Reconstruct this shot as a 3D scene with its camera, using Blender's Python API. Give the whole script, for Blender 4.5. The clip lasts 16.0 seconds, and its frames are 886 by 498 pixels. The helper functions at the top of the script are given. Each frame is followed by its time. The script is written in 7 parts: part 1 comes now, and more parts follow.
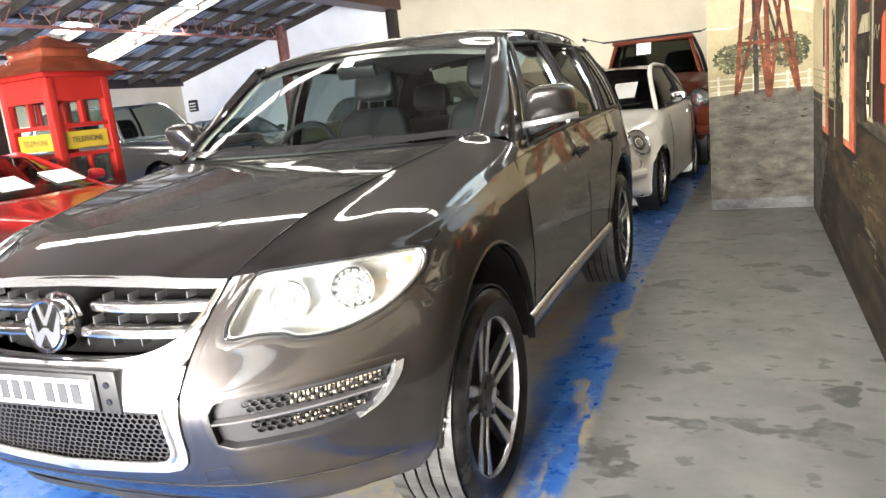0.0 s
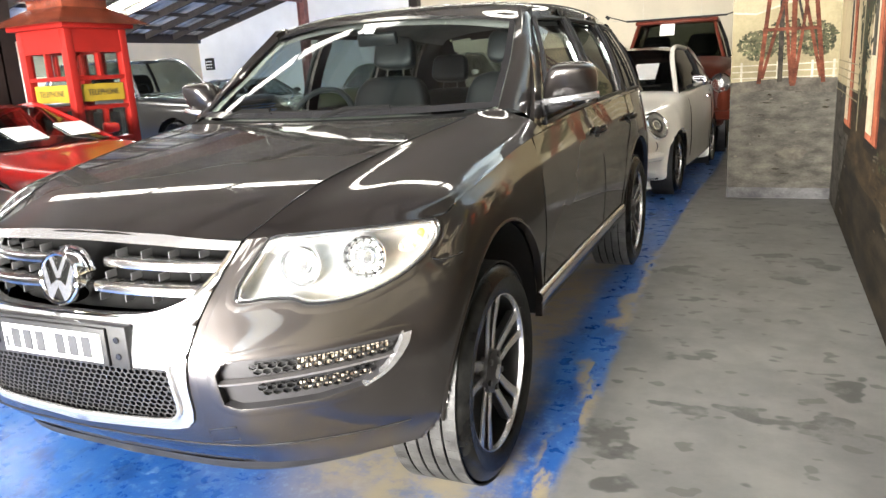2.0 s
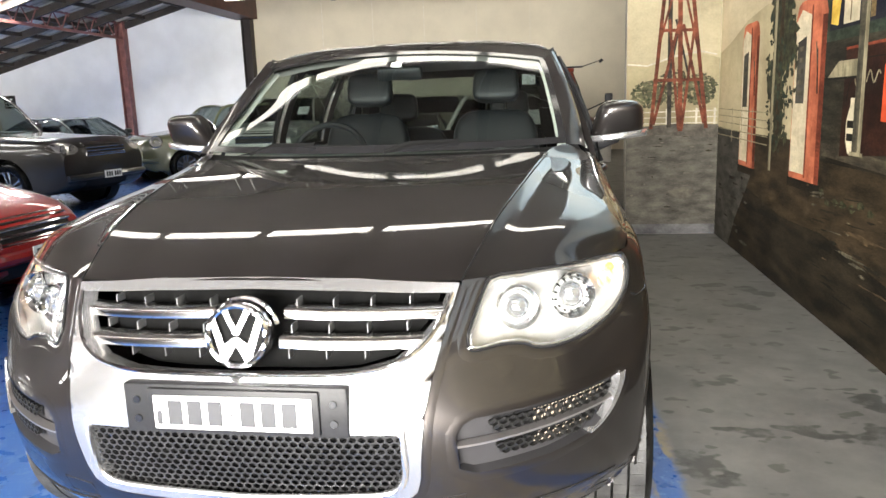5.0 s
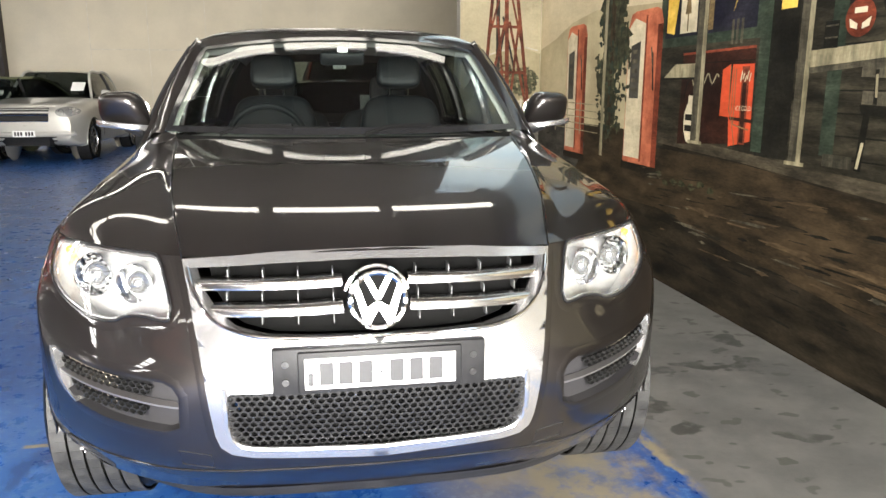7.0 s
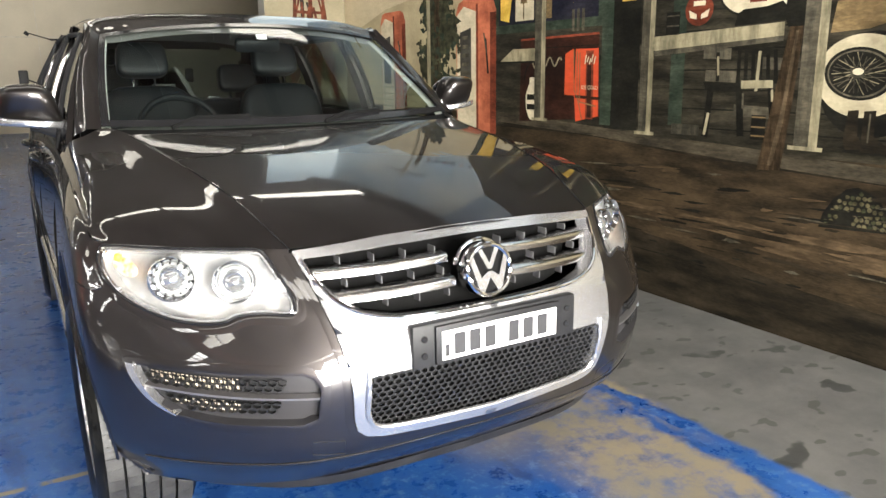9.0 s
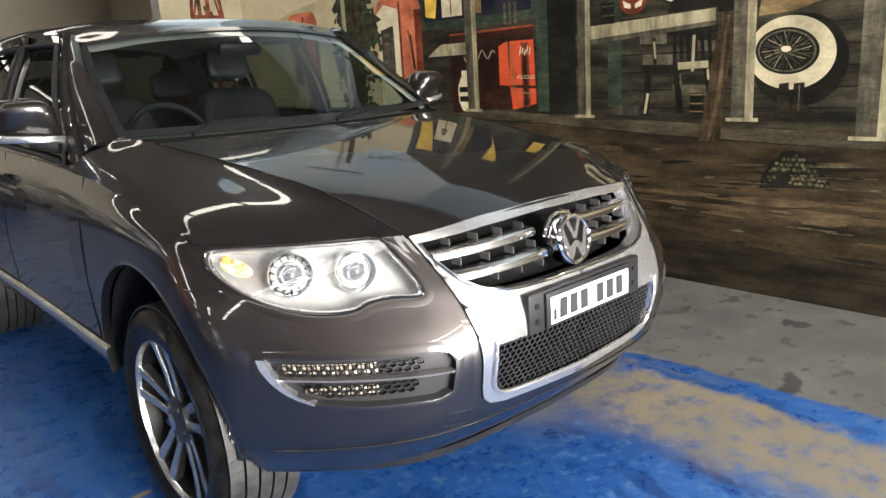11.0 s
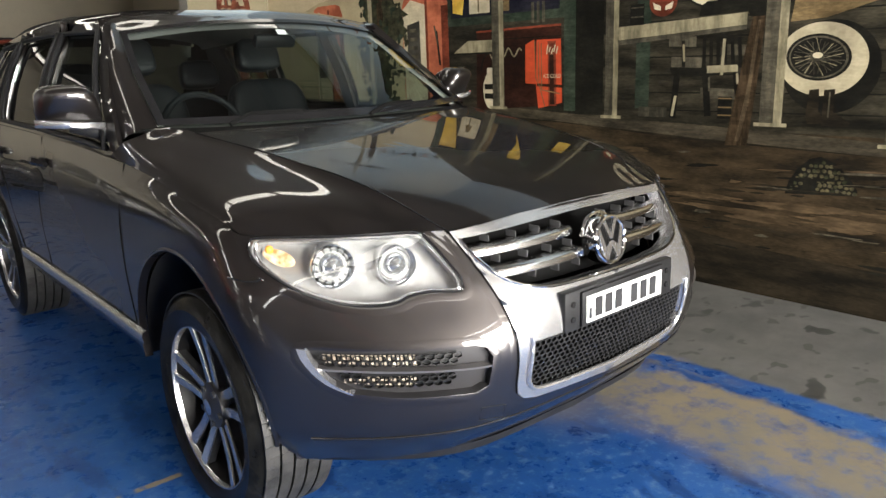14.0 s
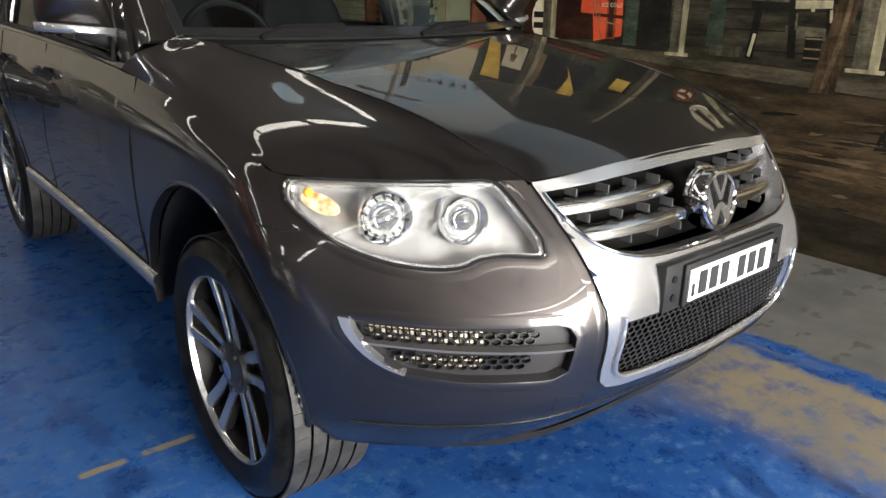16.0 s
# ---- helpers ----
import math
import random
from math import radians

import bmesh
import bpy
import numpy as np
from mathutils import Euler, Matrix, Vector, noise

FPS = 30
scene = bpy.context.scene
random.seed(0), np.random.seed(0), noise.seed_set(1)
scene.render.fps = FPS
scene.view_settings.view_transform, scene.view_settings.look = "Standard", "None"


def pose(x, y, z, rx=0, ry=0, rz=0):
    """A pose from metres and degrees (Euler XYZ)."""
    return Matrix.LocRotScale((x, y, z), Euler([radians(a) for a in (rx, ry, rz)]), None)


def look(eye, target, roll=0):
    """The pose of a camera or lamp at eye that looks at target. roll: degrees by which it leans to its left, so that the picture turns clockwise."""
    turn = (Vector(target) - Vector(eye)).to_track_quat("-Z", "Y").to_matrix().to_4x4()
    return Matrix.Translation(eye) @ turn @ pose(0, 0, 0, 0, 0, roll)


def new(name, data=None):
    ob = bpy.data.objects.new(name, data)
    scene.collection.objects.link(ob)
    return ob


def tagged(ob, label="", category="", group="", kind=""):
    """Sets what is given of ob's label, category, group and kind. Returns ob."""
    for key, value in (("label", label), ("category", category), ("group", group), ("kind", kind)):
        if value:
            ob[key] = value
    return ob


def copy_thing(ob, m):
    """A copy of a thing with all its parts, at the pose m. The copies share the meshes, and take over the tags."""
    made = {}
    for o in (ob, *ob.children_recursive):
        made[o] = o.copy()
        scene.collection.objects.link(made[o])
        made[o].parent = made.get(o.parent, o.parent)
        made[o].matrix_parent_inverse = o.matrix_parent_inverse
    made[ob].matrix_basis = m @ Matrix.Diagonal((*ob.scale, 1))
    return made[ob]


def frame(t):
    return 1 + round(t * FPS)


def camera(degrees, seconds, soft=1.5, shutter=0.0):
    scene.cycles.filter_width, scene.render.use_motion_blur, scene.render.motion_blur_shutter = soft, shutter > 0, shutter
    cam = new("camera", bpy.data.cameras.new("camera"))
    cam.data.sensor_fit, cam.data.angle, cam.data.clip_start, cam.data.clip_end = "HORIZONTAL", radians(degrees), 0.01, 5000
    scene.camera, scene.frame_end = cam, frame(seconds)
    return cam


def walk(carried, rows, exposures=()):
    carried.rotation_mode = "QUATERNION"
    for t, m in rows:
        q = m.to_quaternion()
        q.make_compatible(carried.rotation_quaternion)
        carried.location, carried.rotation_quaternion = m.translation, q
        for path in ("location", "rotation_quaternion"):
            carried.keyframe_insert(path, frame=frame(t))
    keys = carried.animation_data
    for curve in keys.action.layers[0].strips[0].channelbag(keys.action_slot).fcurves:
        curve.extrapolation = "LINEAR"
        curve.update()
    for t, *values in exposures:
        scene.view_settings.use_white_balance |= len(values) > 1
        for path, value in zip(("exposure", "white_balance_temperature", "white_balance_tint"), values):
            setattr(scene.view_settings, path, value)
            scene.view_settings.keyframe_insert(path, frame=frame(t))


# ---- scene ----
cam = camera(62.14, 16.0, soft=1.5)
# seconds, eye x y z, heading, pitch, lean to the right
ROWS = [
    (0, 1.750, -1.281, 1.346, 23.31, -11.66, 6.13),
    (0.5, 1.723, -1.289, 1.343, 25.15, -11.72, 3.87),
    (1, 1.735, -1.281, 1.323, 24.48, -14.15, 3.06),
    (1.5, 1.757, -1.288, 1.320, 21.38, -12.79, -0.33),
    (2, 1.738, -1.283, 1.352, 24.15, -13.78, 3.19),
    (2.5, 1.629, -1.318, 1.377, 26.07, -13.34, 3.46),
    (3, 1.461, -1.384, 1.383, 23.55, -11.85, 2.69),
    (3.5, 1.274, -1.418, 1.367, 23.31, -11.51, 1.33),
    (4, 1.082, -1.407, 1.347, 17.35, -10.95, 3.01),
    (6.5, 0.097, -1.632, 1.352, -2.24, -11.18, -1.81),
    (7, -0.139, -1.698, 1.371, -9.77, -12.42, -0.12),
    (7.5, -0.362, -1.706, 1.361, -12.56, -11.71, -2.11),
    (8, -0.630, -1.613, 1.349, -17.17, -12.01, -0.21),
    (8.5, -0.863, -1.556, 1.361, -21.52, -12.41, -0.40),
    (9, -1.072, -1.527, 1.377, -30.52, -13.63, 0.89),
    (9.2, -1.119, -1.501, 1.384, -32.56, -12.98, 0.50),
    (11.5, -1.734, -1.248, 1.378, -43.29, -14.79, 3.11),
    (12, -1.714, -1.248, 1.380, -44.74, -15.28, 1.65),
    (12.5, -1.715, -1.253, 1.372, -43.11, -15.98, 0.46),
    (13, -1.716, -1.257, 1.387, -42.00, -14.72, 2.17),
    (13.5, -1.732, -1.255, 1.392, -39.75, -13.33, 2.73),
    (14, -1.757, -1.232, 1.389, -40.66, -14.40, 2.09),
    (14.5, -1.805, -1.216, 1.373, -41.99, -15.09, 0.93),
    (15, -1.769, -1.107, 1.366, -39.46, -15.91, 0.33),
    (15.5, -1.671, -0.983, 1.371, -38.33, -15.62, 1.09),
    (16, -1.623, -0.863, 1.335, -39.45, -19.43, -0.66),
]
EXPOSURES = [(0, 1.4), (3, 1.17), (4, 0.98), (7, 0.5), (9, 0.34), (11.5, 0.08), (13, -0.1), (16, -0.25)]
walk(cam, [(t, pose(x, y, z, 90 + pitch, 0, yaw) @ pose(0, 0, 0, 0, 0, -lean)) for t, x, y, z, yaw, pitch, lean in ROWS], EXPOSURES)


# ---------------------------------------------------------------- world and light
world = bpy.data.worlds.new("world")
scene.world = world
world.use_nodes = True
bg = world.node_tree.nodes["Background"]
sky = world.node_tree.nodes.new("ShaderNodeTexSky")
sky.sky_type, sky.sun_disc, sky.sun_elevation, sky.sun_rotation = "NISHITA", False, radians(50), radians(200)
world.node_tree.links.new(sky.outputs["Color"], bg.inputs["Color"])
bg.inputs["Strength"].default_value = 0.1


# ---------------------------------------------------------------- materials
def mat(name, color, rough=0.5, metal=0.0, var=0.15, scale=6.0, bump=0.0, bump_scale=60.0, coat=0.0, rvar=0.1, second=None, detail=6.0, stretch=(1, 1, 1), **extra):
    """A principled surface whose colour and gloss vary at two scales."""
    m = bpy.data.materials.new(name)
    m.use_nodes = True
    nt = m.node_tree
    N, L = nt.nodes, nt.links
    b = N["Principled BSDF"]
    tc = N.new("ShaderNodeTexCoord")
    mp = N.new("ShaderNodeMapping")
    mp.inputs["Scale"].default_value = stretch
    L.new(tc.outputs["Object"], mp.inputs["Vector"])
    n1 = N.new("ShaderNodeTexNoise")
    n1.inputs["Scale"].default_value, n1.inputs["Detail"].default_value = scale, detail
    L.new(mp.outputs["Vector"], n1.inputs["Vector"])
    n2 = N.new("ShaderNodeTexNoise")
    n2.inputs["Scale"].default_value, n2.inputs["Detail"].default_value = bump_scale, 4
    L.new(mp.outputs["Vector"], n2.inputs["Vector"])
    ramp = N.new("ShaderNodeValToRGB")
    c = Vector(color[:3])
    d = Vector(second[:3]) if second else c
    lo, hi = c * (1 - var), d * (1 + var)
    ramp.color_ramp.elements[0].position, ramp.color_ramp.elements[1].position = 0.35, 0.65
    ramp.color_ramp.elements[0].color, ramp.color_ramp.elements[1].color = (*lo, 1), (*hi, 1)
    mix = N.new("ShaderNodeMath")
    mix.operation = "MULTIPLY_ADD"
    mix.inputs[1].default_value = 0.25
    L.new(n2.outputs["Fac"], mix.inputs[0])
    sub = N.new("ShaderNodeMath")
    sub.operation = "SUBTRACT"
    sub.inputs[1].default_value = 0.125
    L.new(n1.outputs["Fac"], sub.inputs[0])
    L.new(sub.outputs[0], mix.inputs[2])
    L.new(mix.outputs[0], ramp.inputs["Fac"])
    L.new(ramp.outputs["Color"], b.inputs["Base Color"])
    b.inputs["Metallic"].default_value = metal
    rr = N.new("ShaderNodeMapRange")
    rr.inputs["To Min"].default_value, rr.inputs["To Max"].default_value = max(0.02, rough * (1 - rvar)), min(1, rough * (1 + rvar))
    L.new(n1.outputs["Fac"], rr.inputs["Value"])
    L.new(rr.outputs["Result"], b.inputs["Roughness"])
    if bump:
        bp = N.new("ShaderNodeBump")
        bp.inputs["Strength"].default_value, bp.inputs["Distance"].default_value = bump, 0.01
        L.new(n2.outputs["Fac"], bp.inputs["Height"])
        L.new(bp.outputs["Normal"], b.inputs["Normal"])
    b.inputs["Coat Weight"].default_value = coat
    b.inputs["Coat Roughness"].default_value = 0.04
    for k, v in extra.items():
        b.inputs[k.replace("_", " ")].default_value = v
    return m


def glow(name, color, strength):
    m = bpy.data.materials.new(name)
    m.use_nodes = True
    b = m.node_tree.nodes["Principled BSDF"]
    b.inputs["Base Color"].default_value = (0.8, 0.8, 0.8, 1)
    b.inputs["Emission Color"].default_value = (*color, 1)
    b.inputs["Emission Strength"].default_value = strength
    return m


def glass(name, color=(1, 1, 1), rough=0.0, ior=1.45, power=5.0):
    m = bpy.data.materials.new(name)
    m.use_nodes = True
    nt = m.node_tree
    nt.nodes.remove(nt.nodes["Principled BSDF"])
    tr, gl = nt.nodes.new("ShaderNodeBsdfTransparent"), nt.nodes.new("ShaderNodeBsdfGlossy")
    fr, mx = nt.nodes.new("ShaderNodeLayerWeight"), nt.nodes.new("ShaderNodeMixShader")
    pw, ma = nt.nodes.new("ShaderNodeMath"), nt.nodes.new("ShaderNodeMath")
    pw.operation, ma.operation = "POWER", "MULTIPLY_ADD"
    f0 = ((ior - 1) / (ior + 1)) ** 2 * 1.8
    pw.inputs[1].default_value, ma.inputs[1].default_value, ma.inputs[2].default_value = power, 1 - f0, f0
    tr.inputs["Color"].default_value = (*color, 1)
    gl.inputs["Roughness"].default_value = rough
    fr.inputs["Blend"].default_value = 0.5
    nt.links.new(fr.outputs["Facing"], pw.inputs[0])
    nt.links.new(pw.outputs[0], ma.inputs[0])
    nt.links.new(ma.outputs[0], mx.inputs[0])
    nt.links.new(tr.outputs[0], mx.inputs[1])
    nt.links.new(gl.outputs[0], mx.inputs[2])
    nt.links.new(mx.outputs[0], nt.nodes["Material Output"].inputs["Surface"])
    return m


PAINT = mat("brown_grey_metallic_paint", (0.044, 0.039, 0.0375), 0.44, 0.94, 0.04, 3, 0, 400, coat=1.0, Coat_IOR=1.75, Coat_Roughness=0.012)
SATIN = mat("satin_silver_paint", (0.62, 0.62, 0.63), 0.26, 0.9, 0.04, 4)
CHROME = mat("chrome", (0.82, 0.82, 0.83), 0.07, 1.0, 0.03, 5)
BLACK = mat("black_plastic", (0.012, 0.012, 0.013), 0.5, 0, 0.2, 20, 0.1, Specular_IOR_Level=0.25)
GLOSSBLACK = mat("gloss_black_trim", (0.012, 0.012, 0.013), 0.12, 0, 0.1, 10)
RUBBER = mat("tyre_rubber", (0.005, 0.005, 0.005), 0.24, 0, 0.3, 14, 0.12, 90, second=(0.008, 0.008, 0.0075), Specular_IOR_Level=0.1)
# Tread rubber lightened: the doorway light on it is put into the colour.
TREADLIT = mat("lit_tread_rubber", (0.010, 0.0098, 0.0095), 0.6, 0, 0.35, 18, 0.2, 120, second=(0.020, 0.0196, 0.019))
ALLOY = mat("machined_alloy", (0.70, 0.70, 0.71), 0.2, 0.95, 0.06, 12)
WHEELGREY = mat("gunmetal_wheel_paint", (0.60, 0.59, 0.58), 0.26, 0.92, 0.06, 12)
RECESS = mat("dark_recess_paint", (0.030, 0.029, 0.031), 0.5, 0.2, 0.1, 6, Specular_IOR_Level=0.2)
BARSATIN = mat("satin_chrome_bar", (0.78, 0.77, 0.76), 0.16, 1.0, 0.03, 6)
WIRE = mat("slot_wire_grey", (0.010, 0.010, 0.010), 0.45, 0.2, 0.1, 12)
# Wheel barrel set near-black, far darker than the rim.
BARREL = mat("near_black_barrel_paint", (0.012, 0.012, 0.0125), 0.4, 0.3, 0.2, 12, Specular_IOR_Level=0.2)
ALLOYDARK = mat("dark_grey_alloy", (0.1, 0.1, 0.105), 0.35, 0.8, 0.1, 12)
REFLECTOR = mat("headlamp_reflector", (0.62, 0.62, 0.61), 0.17, 0.62, 0.10, 26, 0.30, 22)
# Near-black for matt parts, and for cavities whose shade is put into the colour.
VOID = mat("matt_black_and_cavity_shade", (0.004, 0.004, 0.004), 0.8, 0, 0.2, 10, Specular_IOR_Level=0.1)
LENS = glass("headlamp_lens", (0.97, 0.98, 0.98))
WINDSCREEN = glass("windscreen_glass", (0.68, 0.78, 0.75), 0.0, 1.5)
TINTED = glass("tinted_side_glass", (0.26, 0.29, 0.28), 0.0, 1.4, 7.0)
AMBER = mat("amber_lens", (0.72, 0.36, 0.13), 0.2, 0, 0.4, 45, second=(0.74, 0.55, 0.36))
BULB = mat("orange_bulb_glass", (0.80, 0.33, 0.05), 0.15, 0, 0.1, 20)
LEATHER = mat("dark_leather", (0.0045, 0.0053, 0.006), 0.5, 0, 0.2, 14, 0.15, 90, Specular_IOR_Level=0.12)
CLEARGLASS = glass("clear_side_glass", (0.60, 0.65, 0.63), 0.0, 1.4, 7.0)
CABIN = mat("grey_cabin_trim", (0.028, 0.029, 0.031), 0.7, 0, 0.2, 10, 0.1)
PILLARTRIM = mat("pale_pillar_lining", (0.30, 0.30, 0.27), 0.8, 0, 0.08, 10)
HEADLINER = mat("pale_headliner", (0.14, 0.137, 0.13), 0.9, 0, 0.1, 10)
PLATEWHITE = mat("plate_white", (0.82, 0.83, 0.8), 0.4, 0, 0.05, 30)
INK = mat("plate_ink", (0.02, 0.02, 0.022), 0.5, 0, 0.1, 30)
PAPER = mat("paper", (0.82, 0.82, 0.8), 0.8, 0, 0.04, 10)
STEELRED = mat("maroon_steel_paint", (0.24, 0.10, 0.09), 0.55, 0, 0.3, 5, 0.1, 40)
STEELBROWN = mat("dark_brown_steel", (0.013, 0.008, 0.0075), 0.5, 0, 0.3, 5, 0.1, 40)
WHITEWALL = mat("white_wall_paint", (0.78, 0.79, 0.8), 0.75, 0, 0.05, 1.5, 0.1, 30)
CREAM = mat("cream_wall_paint", (0.562, 0.503, 0.388), 0.8, 0, 0.06, 1.2, 0.08, 30)


# ---------------------------------------------------------------- mesh helpers
from mathutils.geometry import tessellate_polygon


def flat(bm, pts, facing):
    """A flat polygon, cut into triangles that all look the same way."""
    pts = [Vector(p) for p in pts]
    vs = [bm.verts.new(p) for p in pts]
    for a, b, c in tessellate_polygon([pts]):
        n = (pts[b] - pts[a]).cross(pts[c] - pts[a])
        if n.length > 1e-10:
            bm.faces.new((vs[a], vs[b], vs[c]) if n.dot(Vector(facing)) > 0 else (vs[a], vs[c], vs[b]))
    return vs


def finish(bm, name, material, smooth=True, parent=None, angle=40):
    me = bpy.data.meshes.new(name)
    bm.to_mesh(me)
    bm.free()
    me.materials.append(material)
    if smooth:
        me.shade_smooth()
        me.set_sharp_from_angle(angle=radians(angle))
    ob = new(name, me)
    if parent:
        ob.parent = parent
    return ob


def part(name, bm, material, parent, label="", smooth=True, angle=40):
    ob = finish(bm, name, material, smooth, parent, angle)
    if label:
        tagged(ob, label)
    return ob


def thing(name, label, category, m=None, group="", kind=""):
    ob = new(name)
    ob.empty_display_size = 0.2
    if m is not None:
        ob.matrix_basis = m
    return tagged(ob, label, category, group, kind)


def add_box(bm, lo, hi, bevel=0.0, m=None):
    c = [(a + b) / 2 for a, b in zip(lo, hi)]
    s = [max(abs(b - a), 1e-5) for a, b in zip(lo, hi)]
    r = bmesh.ops.create_cube(bm, size=1, matrix=Matrix.Translation(c) @ Matrix.Diagonal((*s, 1)))
    vs = r["verts"]
    if bevel:
        es = list({e for v in vs for e in v.link_edges})
        r = bmesh.ops.bevel(bm, geom=es, offset=bevel, segments=2, affect="EDGES", profile=0.5)
        vs = r["verts"]
    if m is not None:
        bmesh.ops.transform(bm, matrix=m, verts=list({v for v in vs if v.is_valid}))
    return bm


def box(lo, hi, bevel=0.0, m=None):
    return add_box(bmesh.new(), lo, hi, bevel, m)


def rod(bm, a, b, r, n=10, r2=None):
    a, b = Vector(a), Vector(b)
    d = b - a
    m = Matrix.Translation((a + b) / 2) @ d.to_track_quat("Z", "Y").to_matrix().to_4x4()
    bmesh.ops.create_cone(bm, cap_ends=True, segments=n, radius1=r, radius2=r if r2 is None else r2, depth=d.length, matrix=m)
    return bm


def lathe(profile, n=48, axis="x", bm=None):
    """Turns (radius, height) pairs about an axis."""
    bm = bm or bmesh.new()
    rings = []
    for i in range(n):
        a = 2 * math.pi * i / n
        ring = []
        for r, h in profile:
            u, v = r * math.cos(a), r * math.sin(a)
            ring.append(bm.verts.new({"x": (h, u, v), "y": (u, h, v), "z": (u, v, h)}[axis]))
        rings.append(ring)
    for i in range(n):
        p, q = rings[i], rings[(i + 1) % n]
        for j in range(len(profile) - 1):
            bm.faces.new((p[j], p[j + 1], q[j + 1], q[j]))
    return bm


def spline(pts, n):
    """Catmull-Rom through pts, n steps a span."""
    pts = [Vector(p) for p in pts]
    if len(pts) == 2:
        return [pts[0].lerp(pts[1], i / n) for i in range(n + 1)]
    q = [pts[0] * 2 - pts[1]] + pts + [pts[-1] * 2 - pts[-2]]
    out = []
    for k in range(1, len(q) - 2):
        a, b, c, d = q[k - 1:k + 3]
        for i in range(n):
            t = i / n
            out.append(0.5 * (2 * b + (c - a) * t + (2 * a - 5 * b + 4 * c - d) * t * t + (3 * b - a - 3 * c + d) * t ** 3))
    return out + [pts[-1]]


def surface(ctrl, nu, nv):
    rows = [spline(r, nu) for r in ctrl]
    cols = [spline([r[j] for r in rows], nv) for j in range(len(rows[0]))]
    return [[cols[j][i] for j in range(len(cols))] for i in range(len(cols[0]))]


def add_grid(bm, G):
    V = [[bm.verts.new(p) for p in r] for r in G]
    for i in range(len(V) - 1):
        for j in range(len(V[0]) - 1):
            bm.faces.new((V[i][j], V[i][j + 1], V[i + 1][j + 1], V[i + 1][j]))
    return V


def mirror_x(bm):
    g = bmesh.ops.duplicate(bm, geom=bm.verts[:] + bm.edges[:] + bm.faces[:])["geom"]
    vs = [e for e in g if isinstance(e, bmesh.types.BMVert)]
    fs = [e for e in g if isinstance(e, bmesh.types.BMFace)]
    for v in vs:
        v.co.x = -v.co.x
    bmesh.ops.reverse_faces(bm, faces=fs)
    bmesh.ops.remove_doubles(bm, verts=[v for v in bm.verts if abs(v.co.x) < 1e-3], dist=2e-3)
    return bm


def clip_cell(poly, lo, hi):
    """A polygon of (u, v) cut to a rectangle."""
    for axis, bound, sign in ((0, lo[0], 1), (0, hi[0], -1), (1, lo[1], 1), (1, hi[1], -1)):
        out = []
        for k in range(len(poly)):
            a, b = poly[k - 1], poly[k]
            da, db = sign * (a[axis] - bound), sign * (b[axis] - bound)
            if da * db < 0:
                t = da / (da - db)
                out.append((a[0] + (b[0] - a[0]) * t, a[1] + (b[1] - a[1]) * t))
            if db >= 0:
                out.append(b)
        poly = out
        if len(poly) < 3:
            return []
    return poly


def draped(poly, place, step=0.02, bm=None, back=None):
    """A polygon of (u, v) laid over a surface: place(u, v) gives the point; back(u, v) the foot of its rim."""
    bm = bm or bmesh.new()
    us, vs = [p[0] for p in poly], [p[1] for p in poly]
    seen, uv = {}, {}

    def vert(u, v):
        k = (round(u, 4), round(v, 4))
        if k not in seen:
            seen[k] = bm.verts.new(place(u, v))
            uv[seen[k]] = (u, v)
        return seen[k]

    for i in range(int((max(us) - min(us)) / step) + 1):
        for j in range(int((max(vs) - min(vs)) / step) + 1):
            lo = (min(us) + i * step, min(vs) + j * step)
            piece = clip_cell(poly, lo, (lo[0] + step, lo[1] + step))
            ring = []
            for p in piece:
                v = vert(*p)
                if v not in ring:
                    ring.append(v)
            if len(ring) < 3:
                continue
            tris = [ring] if len(ring) < 5 and len(poly) < 12 else [[ring[k] for k in t] for t in tessellate_polygon([[Vector((*uv[v], 0)) for v in ring]])]
            for f in tris:
                try:
                    bm.faces.new(f)
                except ValueError:
                    pass
    if back:
        n = len(poly)
        for k in range(n):
            a, b = poly[k - 1], poly[k]
            m = max(1, int(math.dist(a, b) / step))
            for i in range(m):
                p = [a[0] + (b[0] - a[0]) * i / m, a[1] + (b[1] - a[1]) * i / m]
                q = [a[0] + (b[0] - a[0]) * (i + 1) / m, a[1] + (b[1] - a[1]) * (i + 1) / m]
                if abs(p[0]) < 1e-4 and abs(q[0]) < 1e-4:
                    continue
                bm.faces.new([bm.verts.new(c) for c in (place(*p), place(*q), back(*q), back(*p))])
    return bm


def tube(path, r, n=8, bm=None, closed=False):
    bm = bm or bmesh.new()
    P = [Vector(p) for p in path]
    rings = []
    for i, p in enumerate(P):
        if closed:
            d = P[(i + 1) % len(P)] - P[i - 1]
        else:
            d = P[min(i + 1, len(P) - 1)] - P[max(i - 1, 0)]
        q = d.to_track_quat("Z", "Y")
        rr = r[i] if isinstance(r, (list, tuple)) else r
        rings.append([bm.verts.new(p + q @ Vector((rr * math.cos(2 * math.pi * k / n), rr * math.sin(2 * math.pi * k / n), 0))) for k in range(n)])
    pairs = list(zip(rings, rings[1:])) + ([(rings[-1], rings[0])] if closed else [])
    for a, b in pairs:
        for k in range(n):
            bm.faces.new((a[k], a[(k + 1) % n], b[(k + 1) % n], b[k]))
    if not closed:
        bm.faces.new(rings[0][::-1])
        bm.faces.new(rings[-1])
    return bm


